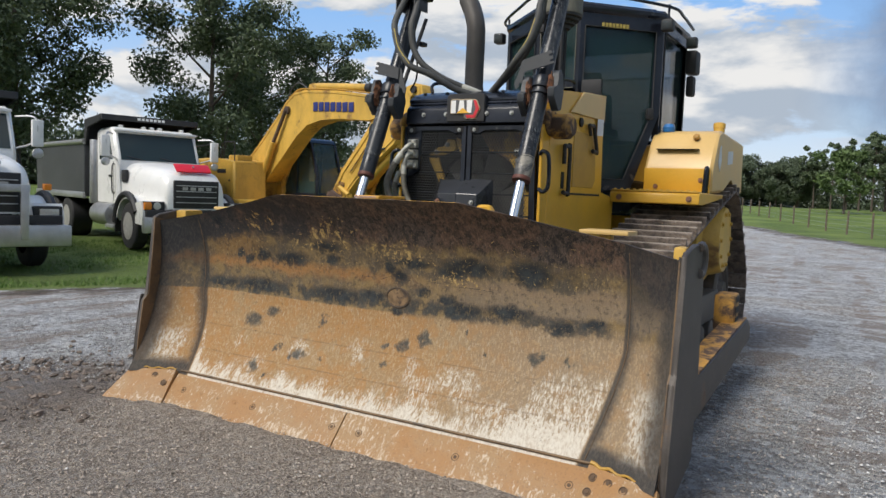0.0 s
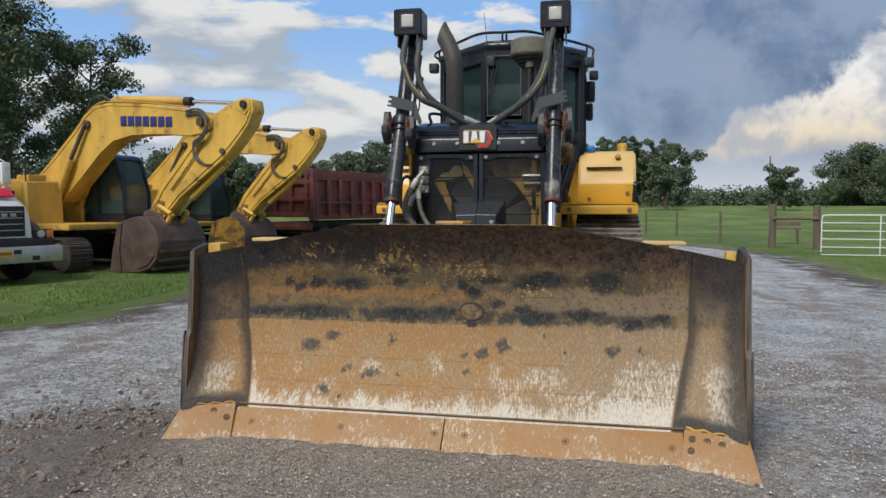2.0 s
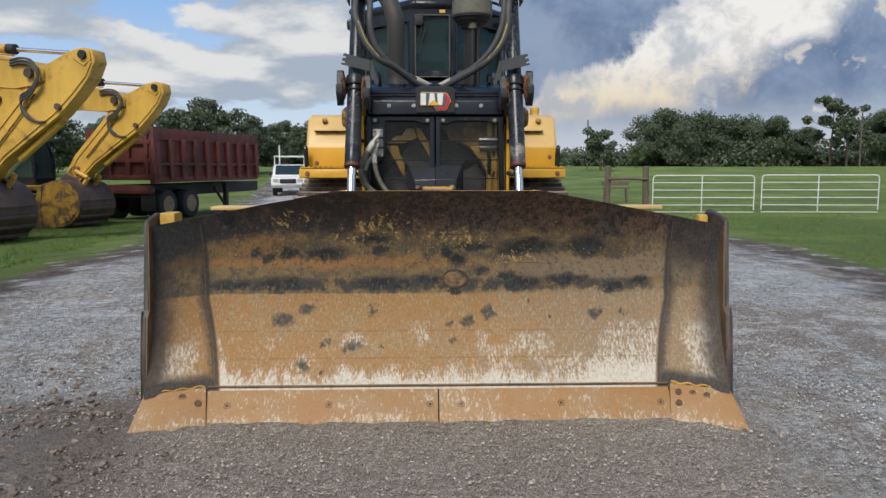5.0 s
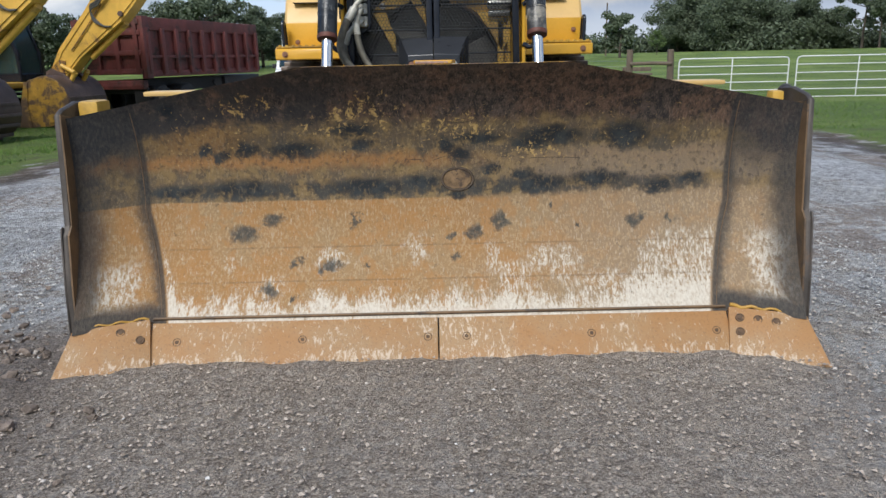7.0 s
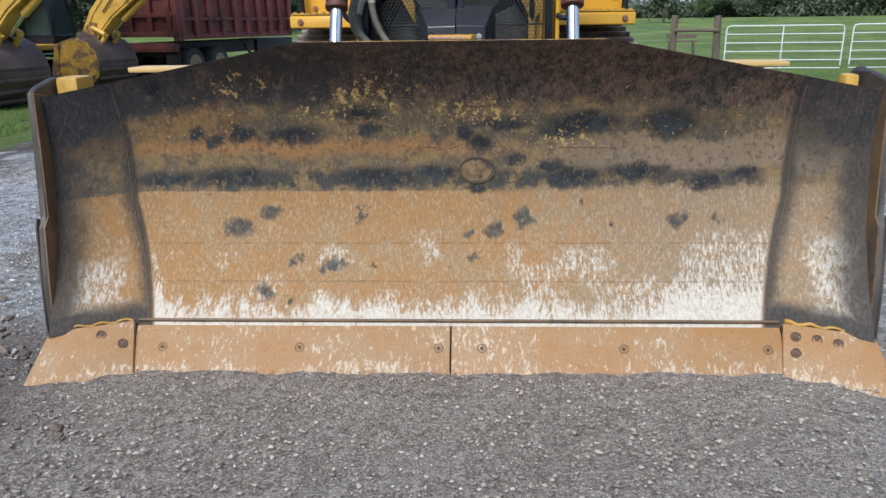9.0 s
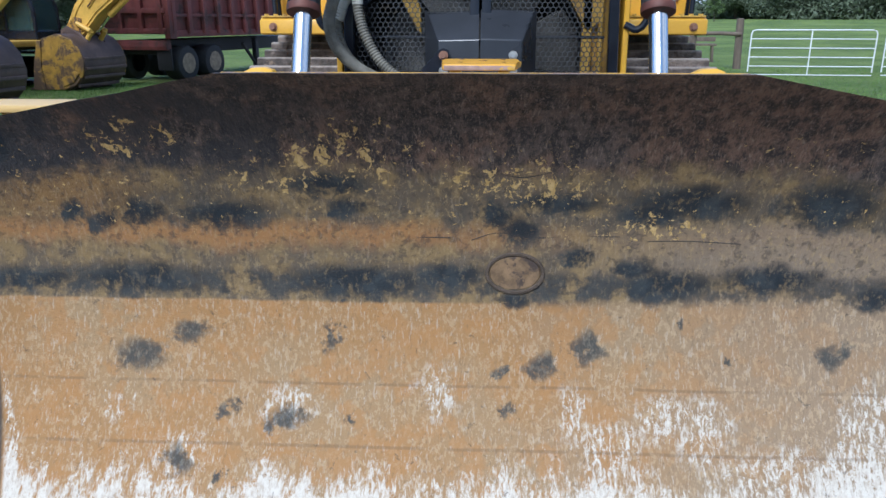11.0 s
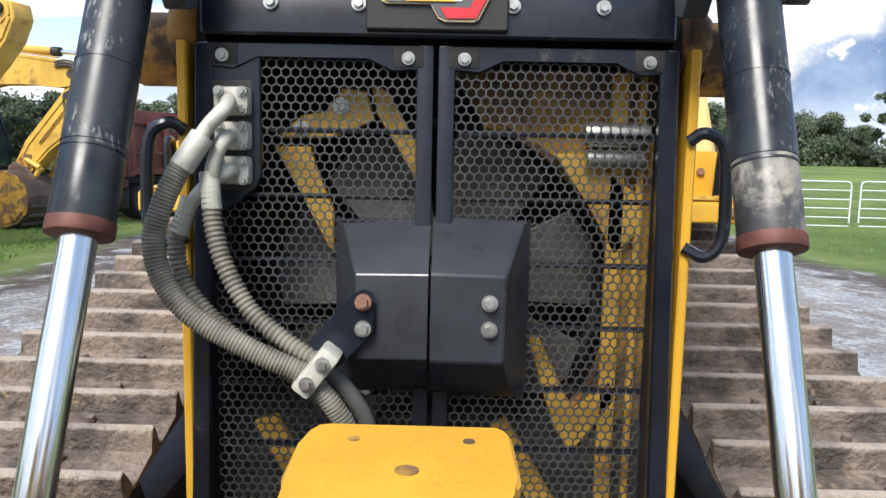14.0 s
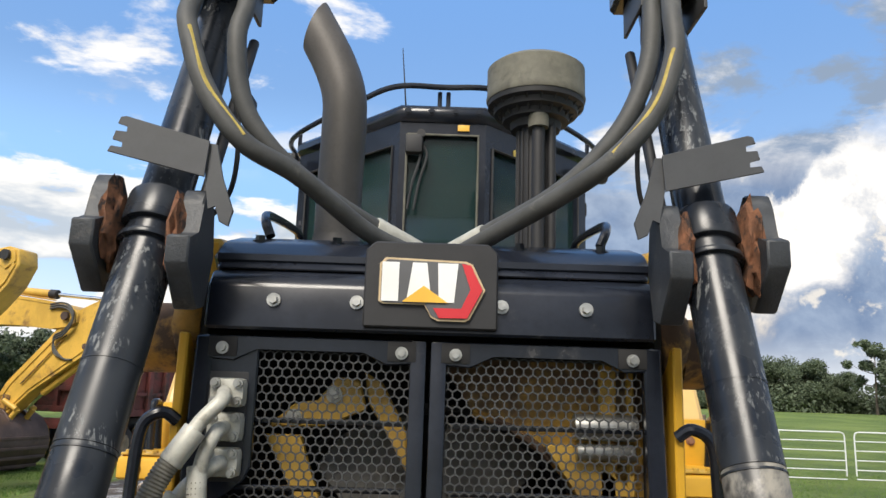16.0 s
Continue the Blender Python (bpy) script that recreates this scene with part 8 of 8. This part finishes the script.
    sub("cab_shield", prism([(-3.0, 2.98), (-3.0, 3.06), (-1.68, 3.14), (-1.66, 3.0), (-1.75, 3.0), (-1.8, 3.05)], -1.2, 1.2, "y", 0.01), BLACK_MATT, bd, "black cab shield")
    sub("headboard", box((-3.05, -1.2, 2.4), (-2.93, 1.2, 3.0), 0.02), BLACK_MATT, bd)
    for k in range(7):
        sub("shield_block", box((-1.662, -0.35 + 0.1 * k, 3.04), (-1.652, -0.28 + 0.1 * k, 3.10), 0.002), LOGO_WHITE, bd)
    tk.scale = (1.06, 1.06, 1.06)
    return tk


dump_truck((-12.6, 9.54, -0.2), -17.8, "white dump truck with a red strip across its hood, on grass", False)
dump_truck((-11.15, 3.86, -0.2), -15, "white dump truck with square headlamps and a bright bumper", True)


# ---------------------------------------------------------------- red dump trailer
def dump_trailer(at, turn):
    tr = thing("dump_trailer", at, "faded maroon dump trailer with ribbed steel sides", "trailer", turn)
    # own space: rear end at x = 0, body runs to x = 5.2, near side y = 0, far side y = 2.4
    L, W, z0, z1 = 6.4, 2.4, 1.28, 2.90
    body = sub("trailer_body", box((0.05, 0.05, z0), (L, W - 0.05, z1 - 0.06), 0.03), MAROON, tr, "maroon ribbed body")
    sub("top_rail", box((0.0, -0.03, z1 - 0.36), (L + 0.05, 0.10, z1), 0.02), MAROON, body)
    sub("top_rail", box((0.0, W - 0.1, z1 - 0.16), (L + 0.05, W, z1), 0.02), MAROON, body)
    sub("low_rail", box((0.0, 0.0, z0 - 0.08), (L + 0.05, 0.12, z0 + 0.1), 0.02), MAROON, body)
    sub("mid_rail", box((0.1, -0.04, z0 + 0.46), (L - 0.1, 0.055, z0 + 0.55), 0.01), MAROON, body)
    sub("corner_post", box((-0.12, -0.07, z0 - 0.12), (0.16, 0.12, z1 + 0.03), 0.02), MAROON, body)
    for k in range(10):
        x = 0.02 + (L - 0.18) * k / 9
        sub("rib", box((x, -0.09, z0), (x + 0.15, 0.06, z1 - 0.30), 0.015), MAROON, body)
    gate = sub("tailgate", box((-0.05, 0.06, z0), (0.06, W - 0.06, z1 - 0.03), 0.02), MAROON, body, "panelled maroon tailgate")
    for y in (0.14, 0.80, 1.50, 2.24):
        sub("rib", box((-0.16, y, z0), (-0.04, y + 0.14, z1 - 0.04), 0.012), MAROON, gate)
    for z in (z0 + 0.02, z0 + 0.55, z0 + 1.12, z1 - 0.20):
        sub("rib", box((-0.15, 0.05, z), (-0.045, W - 0.05, z + 0.14), 0.012), MAROON, gate)
    sub("chassis", box((0.1, 0.65, 0.72), (L + 1.2, W - 0.65, 1.12), 0.03), BLACK_MATT, tr)
    sub("bumper_stripe", box((-0.075, 0.2, 0.92), (-0.06, W - 0.2, 1.0), 0.003), MAROON, tr, "faded red reflector strip")
    sub("rear_bumper", box((-0.06, 0.15, 0.85), (0.15, W - 0.15, 1.12), 0.03), MAROON, tr)
    for y in (0.3, 2.0):
        sub("mud_flap", box((0.05, y - 0.2, 0.30), (0.08, y + 0.3, 0.9), 0.01), BLACK_MATT, tr)
    for x in (0.70, 1.95):
        for s, y in ((-1, 0.04), (1, W - 0.04)):
            wheel(tr, (x, y, 0.48), 0.48, 0.55, s, RIM_RUST)
    for y in (0.3, W - 0.3):
        sub("leg_brace", rod((L - 2.6, y, 0.95), (L - 1.9, y, 0.25), 0.05, seg=8), BLACK_MATT, tr)
        sub("landing_leg", box((L - 1.95, y - 0.08, 0.02), (L - 1.78, y + 0.08, 1.1), 0.02), BLACK_MATT, tr)
    return tr


dump_trailer((-8.45, 19.3, -0.17), 73.6)


# ---------------------------------------------------------------- white pickup behind
def pickup(at, turn):
    pk = thing("pickup_truck", at, "white pickup truck with a roof rack, parked far behind", "truck", turn)
    body = sub("body", prism([(0.0, 0.45), (0.05, 1.0), (1.1, 1.12), (1.9, 1.75), (3.1, 1.78), (3.35, 1.15), (5.5, 1.12), (5.5, 0.5)], -0.95, 0.95, "y", 0.07), WHITE, pk, "white bodywork")
    sub("windscreen", prism([(1.2, 1.17), (1.86, 1.70), (1.85, 1.72), (1.18, 1.19)], -0.8, 0.8, "y", 0.0), GLASS_DARK, pk)
    for s in (-1, 1):
        sub("side_window", prism([(1.5, 1.18), (1.95, 1.65), (2.95, 1.66), (3.1, 1.18)], s * 0.945, s * 0.957, "y", 0.0), GLASS_DARK, body)
        for x in (0.95, 4.4):
            wheel(pk, (x, s * 0.93, 0.38), 0.38, 0.25, s)
        sub("headlamp", box((-0.02, s * 0.68 - 0.16, 0.80), (0.06, s * 0.68 + 0.16, 0.98), 0.03), LENS, body)
        for x in (1.5, 4.9):
            sub("rack_post", rod((x, s * 0.85, 1.1), (x, s * 0.85, 2.25), 0.03, seg=8), LOGO_WHITE, pk)
        sub("rack_rail", rod((1.4, s * 0.85, 2.25), (5.0, s * 0.85, 2.25), 0.035, seg=8), LOGO_WHITE, pk)
        sub("mirror", box((1.45, s * 1.08 - 0.12, 1.15), (1.55, s * 1.08 + 0.12, 1.38), 0.03), BLACK_MATT, body)
    for x in (1.5, 2.6, 3.8, 4.9):
        sub("rack_bar", rod((x, -0.85, 2.25), (x, 0.85, 2.25), 0.03, seg=8), LOGO_WHITE, pk)
    sub("grille", box((-0.03, -0.45, 0.72), (0.05, 0.45, 0.96), 0.02), BLACK_MATT, body)
    sub("bumper", box((-0.1, -0.93, 0.45), (0.08, 0.93, 0.66), 0.04), SILVER, body)
    sub("whip_pole", rod((2.0, 0.6, 1.75), (2.0, 0.6, 2.9), 0.04, seg=8), LOGO_WHITE, pk)
    return pk


pickup((-7.7, 38.0, ground_z(-7.7, 38.0)), 96)


# ---------------------------------------------------------------- fences, gates, bench
def fence_post(at, h=1.35, r=0.09):
    x, y = at
    z = ground_z(x, y)
    bm = lathe([(r, -0.15), (r * 1.02, 0.1), (r * 0.96, h - 0.02), (r * 0.8, h), (0.0, h + 0.005)], (0, 0, 0), (0.02 * math.sin(x * 7), 0.02 * math.cos(y * 5), 1), 12)
    ob = lone("fence_post", bm, WOOD, "weathered round wooden fence post", "fence post", "fence posts")
    ob.location = (x, y, z)
    return ob


LINE_POSTS = [(5.8, 27.6), (4.74, 34.1), (3.48, 37.3), (2.27, 40.2)] + [(2.27 - 1.25 * k, 40.2 + 3.7 * k) for k in range(1, 10)]
CORNER = [(8.74, 24.9), (7.27, 25.2)]
for p in CORNER:
    fence_post(p, 1.62, 0.125)
for p in LINE_POSTS:
    fence_post(p, 1.30, 0.055)
rail_bm = tube([(8.74, 24.78, ground_z(8.7, 24.9) + 1.12), (8.0, 24.95, ground_z(8.0, 25.0) + 1.13), (7.27, 25.08, ground_z(7.3, 25.2) + 1.10)], 0.065, 4, 10)
lone("fence_rail", rail_bm, WOOD, "wooden brace rail between two corner posts", "fence rail")


def fence_wires():
    bm = bmesh.new()
    pts = [CORNER[1]] + LINE_POSTS
    for h in (0.25, 0.5, 0.75, 1.0, 1.2):
        for (xa, ya), (xb, yb) in zip(pts, pts[1:]):
            rod((xa, ya, ground_z(xa, ya) + h), (xb, yb, ground_z(xb, yb) + h), 0.006, seg=4, bm=bm)
    return bm


lone("fence_wire", fence_wires(), STEEL, "thin wire strands along the pasture fence", "wire fence", kind="stuff")


def field_gate(a, b, label):
    """A white tube gate from a to b."""
    (xa, ya), (xb, yb) = a, b
    L = math.hypot(xb - xa, yb - ya)
    z = ground_z((xa + xb) / 2, (ya + yb) / 2) + 0.02
    g = thing("field_gate", (xa, ya, z), label, "gate", math.degrees(math.atan2(yb - ya, xb - xa)), "white gates")
    z0, z1, r = 0.0, 1.29, 0.021
    loop = [(0.0, 0, z0 + 0.1), (0, 0, z1 - 0.12), (0.03, 0, z1 - 0.03), (0.12, 0, z1), (L - 0.12, 0, z1), (L - 0.03, 0, z1 - 0.03), (L, 0, z1 - 0.12), (L, 0, z0 + 0.1)]
    sub("gate_frame", tube(loop, r, 1, 10), GATE, g)
    for z in (z0 + 0.015, z0 + 0.26, z0 + 0.52, z0 + 0.78, z0 + 1.04):
        sub("gate_bar", rod((0, 0, z), (L, 0, z), 0.016, seg=10), GATE, g)
    sub("gate_upright", box((L * 0.48, -0.022, z0), (L * 0.48 + 0.035, 0.0, z1), 0.006), GATE, g)
    return g


field_gate((7.98, 21.6), (11.44, 21.3), "white tubular steel field gate closed across grass")
field_gate((11.66, 21.2), (15.6, 20.9), "white tubular steel field gate hung beside the first")


def bench(at):
    x, y = at
    b = thing("bench", (x, y, ground_z(x, y)), "rough wooden bench standing in the pasture", "bench", -8)
    sub("plank", box((-0.6, -0.2, 0.62), (0.6, 0.2, 0.70), 0.02), WOOD, b)
    sub("back_plank", box((-0.6, 0.18, 0.78), (0.6, 0.22, 0.95), 0.015), WOOD, b)
    for sx in (-0.5, 0.5):
        for sy in (-0.16, 0.16):
            sub("leg", rod((sx, sy, -0.03), (sx * 0.92, sy * 0.9, 0.64), 0.04, seg=8), WOOD, b)
    return b


bench((8.6, 29.0))


# ---------------------------------------------------------------- trees
def leaf_cloud(centres, radii, count, size, rng, flat=0.75):
    """Many small leaf faces in uneven clumps."""
    centres, radii = np.array(centres), np.array(radii)
    pick = rng.choice(len(centres), count, p=radii ** 2 / np.sum(radii ** 2))
    d = rng.normal(size=(count, 3))
    d /= np.linalg.norm(d, axis=1)[:, None]
    rad = radii[pick] * rng.random(count) ** 0.45
    p = centres[pick] + d * rad[:, None] * np.array((1, 1, flat))
    a = rng.normal(size=(count, 3))
    a /= np.linalg.norm(a, axis=1)[:, None]
    b = np.cross(a, rng.normal(size=(count, 3)))
    b /= np.linalg.norm(b, axis=1)[:, None]
    s = size * rng.uniform(0.6, 1.35, count)[:, None]
    v = np.stack([p - a * s, p + b * s * 0.55, p + a * s, p - b * s * 0.55], 1)
    return v.reshape(-1, 3), np.arange(4 * count).reshape(-1, 4)


def tree_parts(seed, height, spread, trunk_r, leaves, leaf, low=0.3, limbs=9, clump=1.0, twigs=5):
    rng = np.random.default_rng(seed)
    bm = bmesh.new()
    bend = rng.uniform(-0.4, 0.4, 2)
    top = Vector((bend[0], bend[1], height * 0.86))
    trunk_pts = [(0, 0, -0.2), (bend[0] * 0.1, bend[1] * 0.1, height * 0.2), (bend[0] * 0.5, bend[1] * 0.5, height * 0.5), tuple(top)]
    tube(trunk_pts, trunk_r, 5, 10, None, bm, trunk_r * 0.15)
    centres, radii = [tuple(top)], [spread * 0.32]
    for k in range(limbs):
        u = low + (0.93 - low) * (k + rng.uniform(0, 0.8)) / limbs
        base = Vector((bend[0] * u * 0.9, bend[1] * u * 0.9, height * u * 0.86))
        a = k * 2.4 + rng.uniform(-0.5, 0.5)
        reach = spread * (1.05 - 0.55 * abs(u - 0.5)) * rng.uniform(0.65, 1.1)
        tip = base + Vector((math.cos(a) * reach, math.sin(a) * reach, height * rng.uniform(0.06, 0.22)))
        midp = base.lerp(tip, 0.5) + Vector((0, 0, -0.03 * height * rng.uniform(0, 1)))
        tube([tuple(base), tuple(midp), tuple(tip)], trunk_r * (0.42 - 0.2 * u), 4, 7, None, bm, trunk_r * 0.05)
        for j in range(twigs):
            w = rng.uniform(0.3, 1.12)
            q = base.lerp(tip, w) + Vector(rng.uniform(-1, 1, 3)) * spread * 0.17
            centres.append(tuple(q))
            radii.append(spread * rng.uniform(0.13, 0.27) * clump)
            if j < 2:
                tube([tuple(base.lerp(tip, min(w, 0.9) * 0.8)), tuple(q)], trunk_r * 0.09, 1, 5, None, bm, trunk_r * 0.03)
    v, f = leaf_cloud(centres, radii, leaves, leaf, rng)
    return bm, v, f


def tree(name, at, seed, height, spread, trunk_r, leaves, leaf, mat, label, group, **more):
    x, y = at
    t = thing(name, (x, y, ground_z(x, y)), label, "tree", 0, group)
    bm, v, f = tree_parts(seed, height, spread, trunk_r, leaves, leaf, **more)
    sub("trunk", bm, BARK, t, "", 60)
    sub("crown", from_arrays("crown", v, f, mat), mat, t)
    return t


def polar(az, dist, x0=0.0, y0=-3.5):
    return (x0 + dist * math.sin(radians(az)), y0 + dist * math.cos(radians(az)))


BIG = "dark green oak tree with an open ragged crown behind the trucks"
tree("oak_tree", polar(-60.6, 38, 2.6, -3), 11, 15.5, 3.7, 0.26, 36000, 0.10, LEAF, BIG, "yard trees", low=0.2, limbs=18, clump=1.35, twigs=9)
oak_b = tree("oak_tree", polar(-48.2, 40, 2.6, -3), 12, 15.0, 3.5, 0.24, 32000, 0.10, LEAF, BIG, "yard trees", low=0.2, limbs=16, clump=1.3, twigs=9)
oak_c = tree("oak_tree", polar(-40.2, 44, 2.6, -3), 13, 11.6, 2.9, 0.20, 17000, 0.095, LEAF, BIG, "yard trees", low=0.3, limbs=13, clump=1.25, twigs=8)
for src, az, dist, turn, s in ((oak_b, -69.5, 36, 100, 1.05), (oak_c, -63.5, 48, 60, 1.2), (oak_c, -44.4, 49, 150, 1.05)):
    x, y = polar(az, dist, 2.6, -3)
    c = copy_thing(src, pose(x, y, ground_z(x, y), 0, 0, turn) )
    c.scale = (s, s, s)

# mid-distance single trees
mid = tree("field_tree", polar(5.4, 97), 21, 8.4, 4.0, 0.26, 15000, 0.16, LEAF_FAR, "dark green tree at the pasture's edge", "field trees", low=0.14, limbs=12, clump=1.15)
broad = tree("field_tree", polar(18.9, 114), 26, 7.6, 5.0, 0.30, 26000, 0.16, LEAF_FAR, "broad dark oak at the far side of the pasture", "field trees", low=0.16, limbs=13, clump=1.5)
airy = tree("field_tree", polar(29.2, 106), 27, 9.0, 3.4, 0.2, 3600, 0.22, LEAF_FAR, "thin airy tree beyond the pasture", "field trees", low=0.3, limbs=9, clump=0.8)
pine = tree("pine_tree", polar(0.2, 98), 28, 8.5, 2.1, 0.14, 3800, 0.15, LEAF_PINE, "tall thin pine with a bare trunk at the pasture's edge", "pines", low=0.42, limbs=12, clump=0.85)
light = tree("field_tree", polar(-0.4, 84), 22, 6.8, 2.6, 0.14, 4200, 0.16, LEAF_LIGHT, "lighter green broad tree in the pasture", "field trees", low=0.18, limbs=10)
bush = tree("field_tree", polar(13.6, 84), 23, 4.6, 2.0, 0.16, 5000, 0.16, LEAF_FAR, "low round dark tree in the pasture", "field trees", low=0.12, limbs=10, clump=1.25)
for src, az, dist, turn, s in ((pine, 1.0, 96, 40, 1.03), (pine, 1.7, 100, 130, 0.97), (pine, 2.4, 95, 250, 1.0), (pine, 3.1, 99, 80, 1.05), (pine, 3.8, 96, 170, 0.94), (pine, 4.4, 100, 300, 1.0), (pine, -0.6, 101, 220, 0.95), (pine, -1.5, 99, 20, 0.9), (pine, -2.6, 102, 100, 0.88), (mid, -3.6, 104, 80, 0.8), (light, 16.2, 92, 60, 0.42), (bush, 5.6, 84, 30, 1.1),
                               (mid, -16.8, 66, 20, 0.84), (mid, -14.6, 74, 140, 0.72), (mid, -12.6, 78, 210, 0.7), (mid, -19.5, 72, 300, 0.72), (mid, -23.0, 74, 10, 0.66), (mid, -27, 72, 60, 0.7), (mid, -31, 70, 110, 0.72),
                               (broad, 17.6, 112, 15, 0.74), (broad, 20.6, 111, 190, 0.94), (broad, 22.6, 112, 260, 0.87), (broad, 25.2, 113, 40, 0.83), (broad, 26.8, 115, 140, 0.67), (broad, 32.4, 112, 10, 0.87), (broad, 35.5, 112, 100, 1.01), (broad, 39, 110, 200, 1.01), (broad, 43, 112, 70, 0.95), (airy, 30.2, 106, 200, 0.75),
                               (mid, -8.6, 104, 15, 0.8), (mid, -6.6, 108, 120, 0.85), (mid, -10.5, 110, 230, 0.8), (mid, -5.0, 104, 320, 0.72)):
    x, y = polar(az, dist)
    c = copy_thing(src, pose(x, y, ground_z(x, y), 0, 0, turn))
    c.scale = (s, s, s)


def far_woods():
    """Rows of woodland all round the pasture."""
    rng = np.random.default_rng(31)
    centres, radii = [], []
    # from 62 degrees on: unseen sparse trees added for reflections
    for az in list(np.arange(-80, 62, 0.6)) + list(np.arange(62, 280, 3.0)):
        dist = 122 + 9 * math.sin(az * 0.21) + rng.uniform(-4, 4)
        if -75 < az < -28:
            dist = 78 + rng.uniform(-4, 4)
        h = 5.0 + 1.4 * noise.noise((az * 0.35, 0, 0)) + rng.uniform(-0.5, 0.9)
        if 6 < az < 45:
            h *= 0.36
        x, y = polar(az, dist)
        z = ground_z(x, y)
        for k in range(5):
            centres.append((x + rng.uniform(-1.5, 1.5), y + rng.uniform(-1.5, 1.5), z + h * (0.04 + 0.20 * k)))
            radii.append(rng.uniform(1.5, 2.4))
        for k in range(3):
            centres.append((x + rng.uniform(-2, 2), y + rng.uniform(-2, 2), z + rng.uniform(0.2, 1.0)))
            radii.append(rng.uniform(1.2, 1.8))
    v, f = leaf_cloud(centres, radii, 260000, 0.25, rng, 0.9)
    me = from_arrays("woodland", v, f, LEAF_FAR)
    tagged(new("woodland", me), "dark green far woodland along the pasture", "woods", kind="stuff")


far_woods()


def utility_pole(at, h):
    x, y = at
    bm = rod((0, 0, -0.3), (0, 0, h), 0.10, 0.07, 10)
    ob = lone("utility_pole", bm, WOOD, "thin wooden utility pole beyond the pasture", "pole", "utility poles")
    ob.location = (x, y, ground_z(x, y))


utility_pole(polar(12.6, 90), 5.8)
utility_pole(polar(31.0, 100), 6.8)
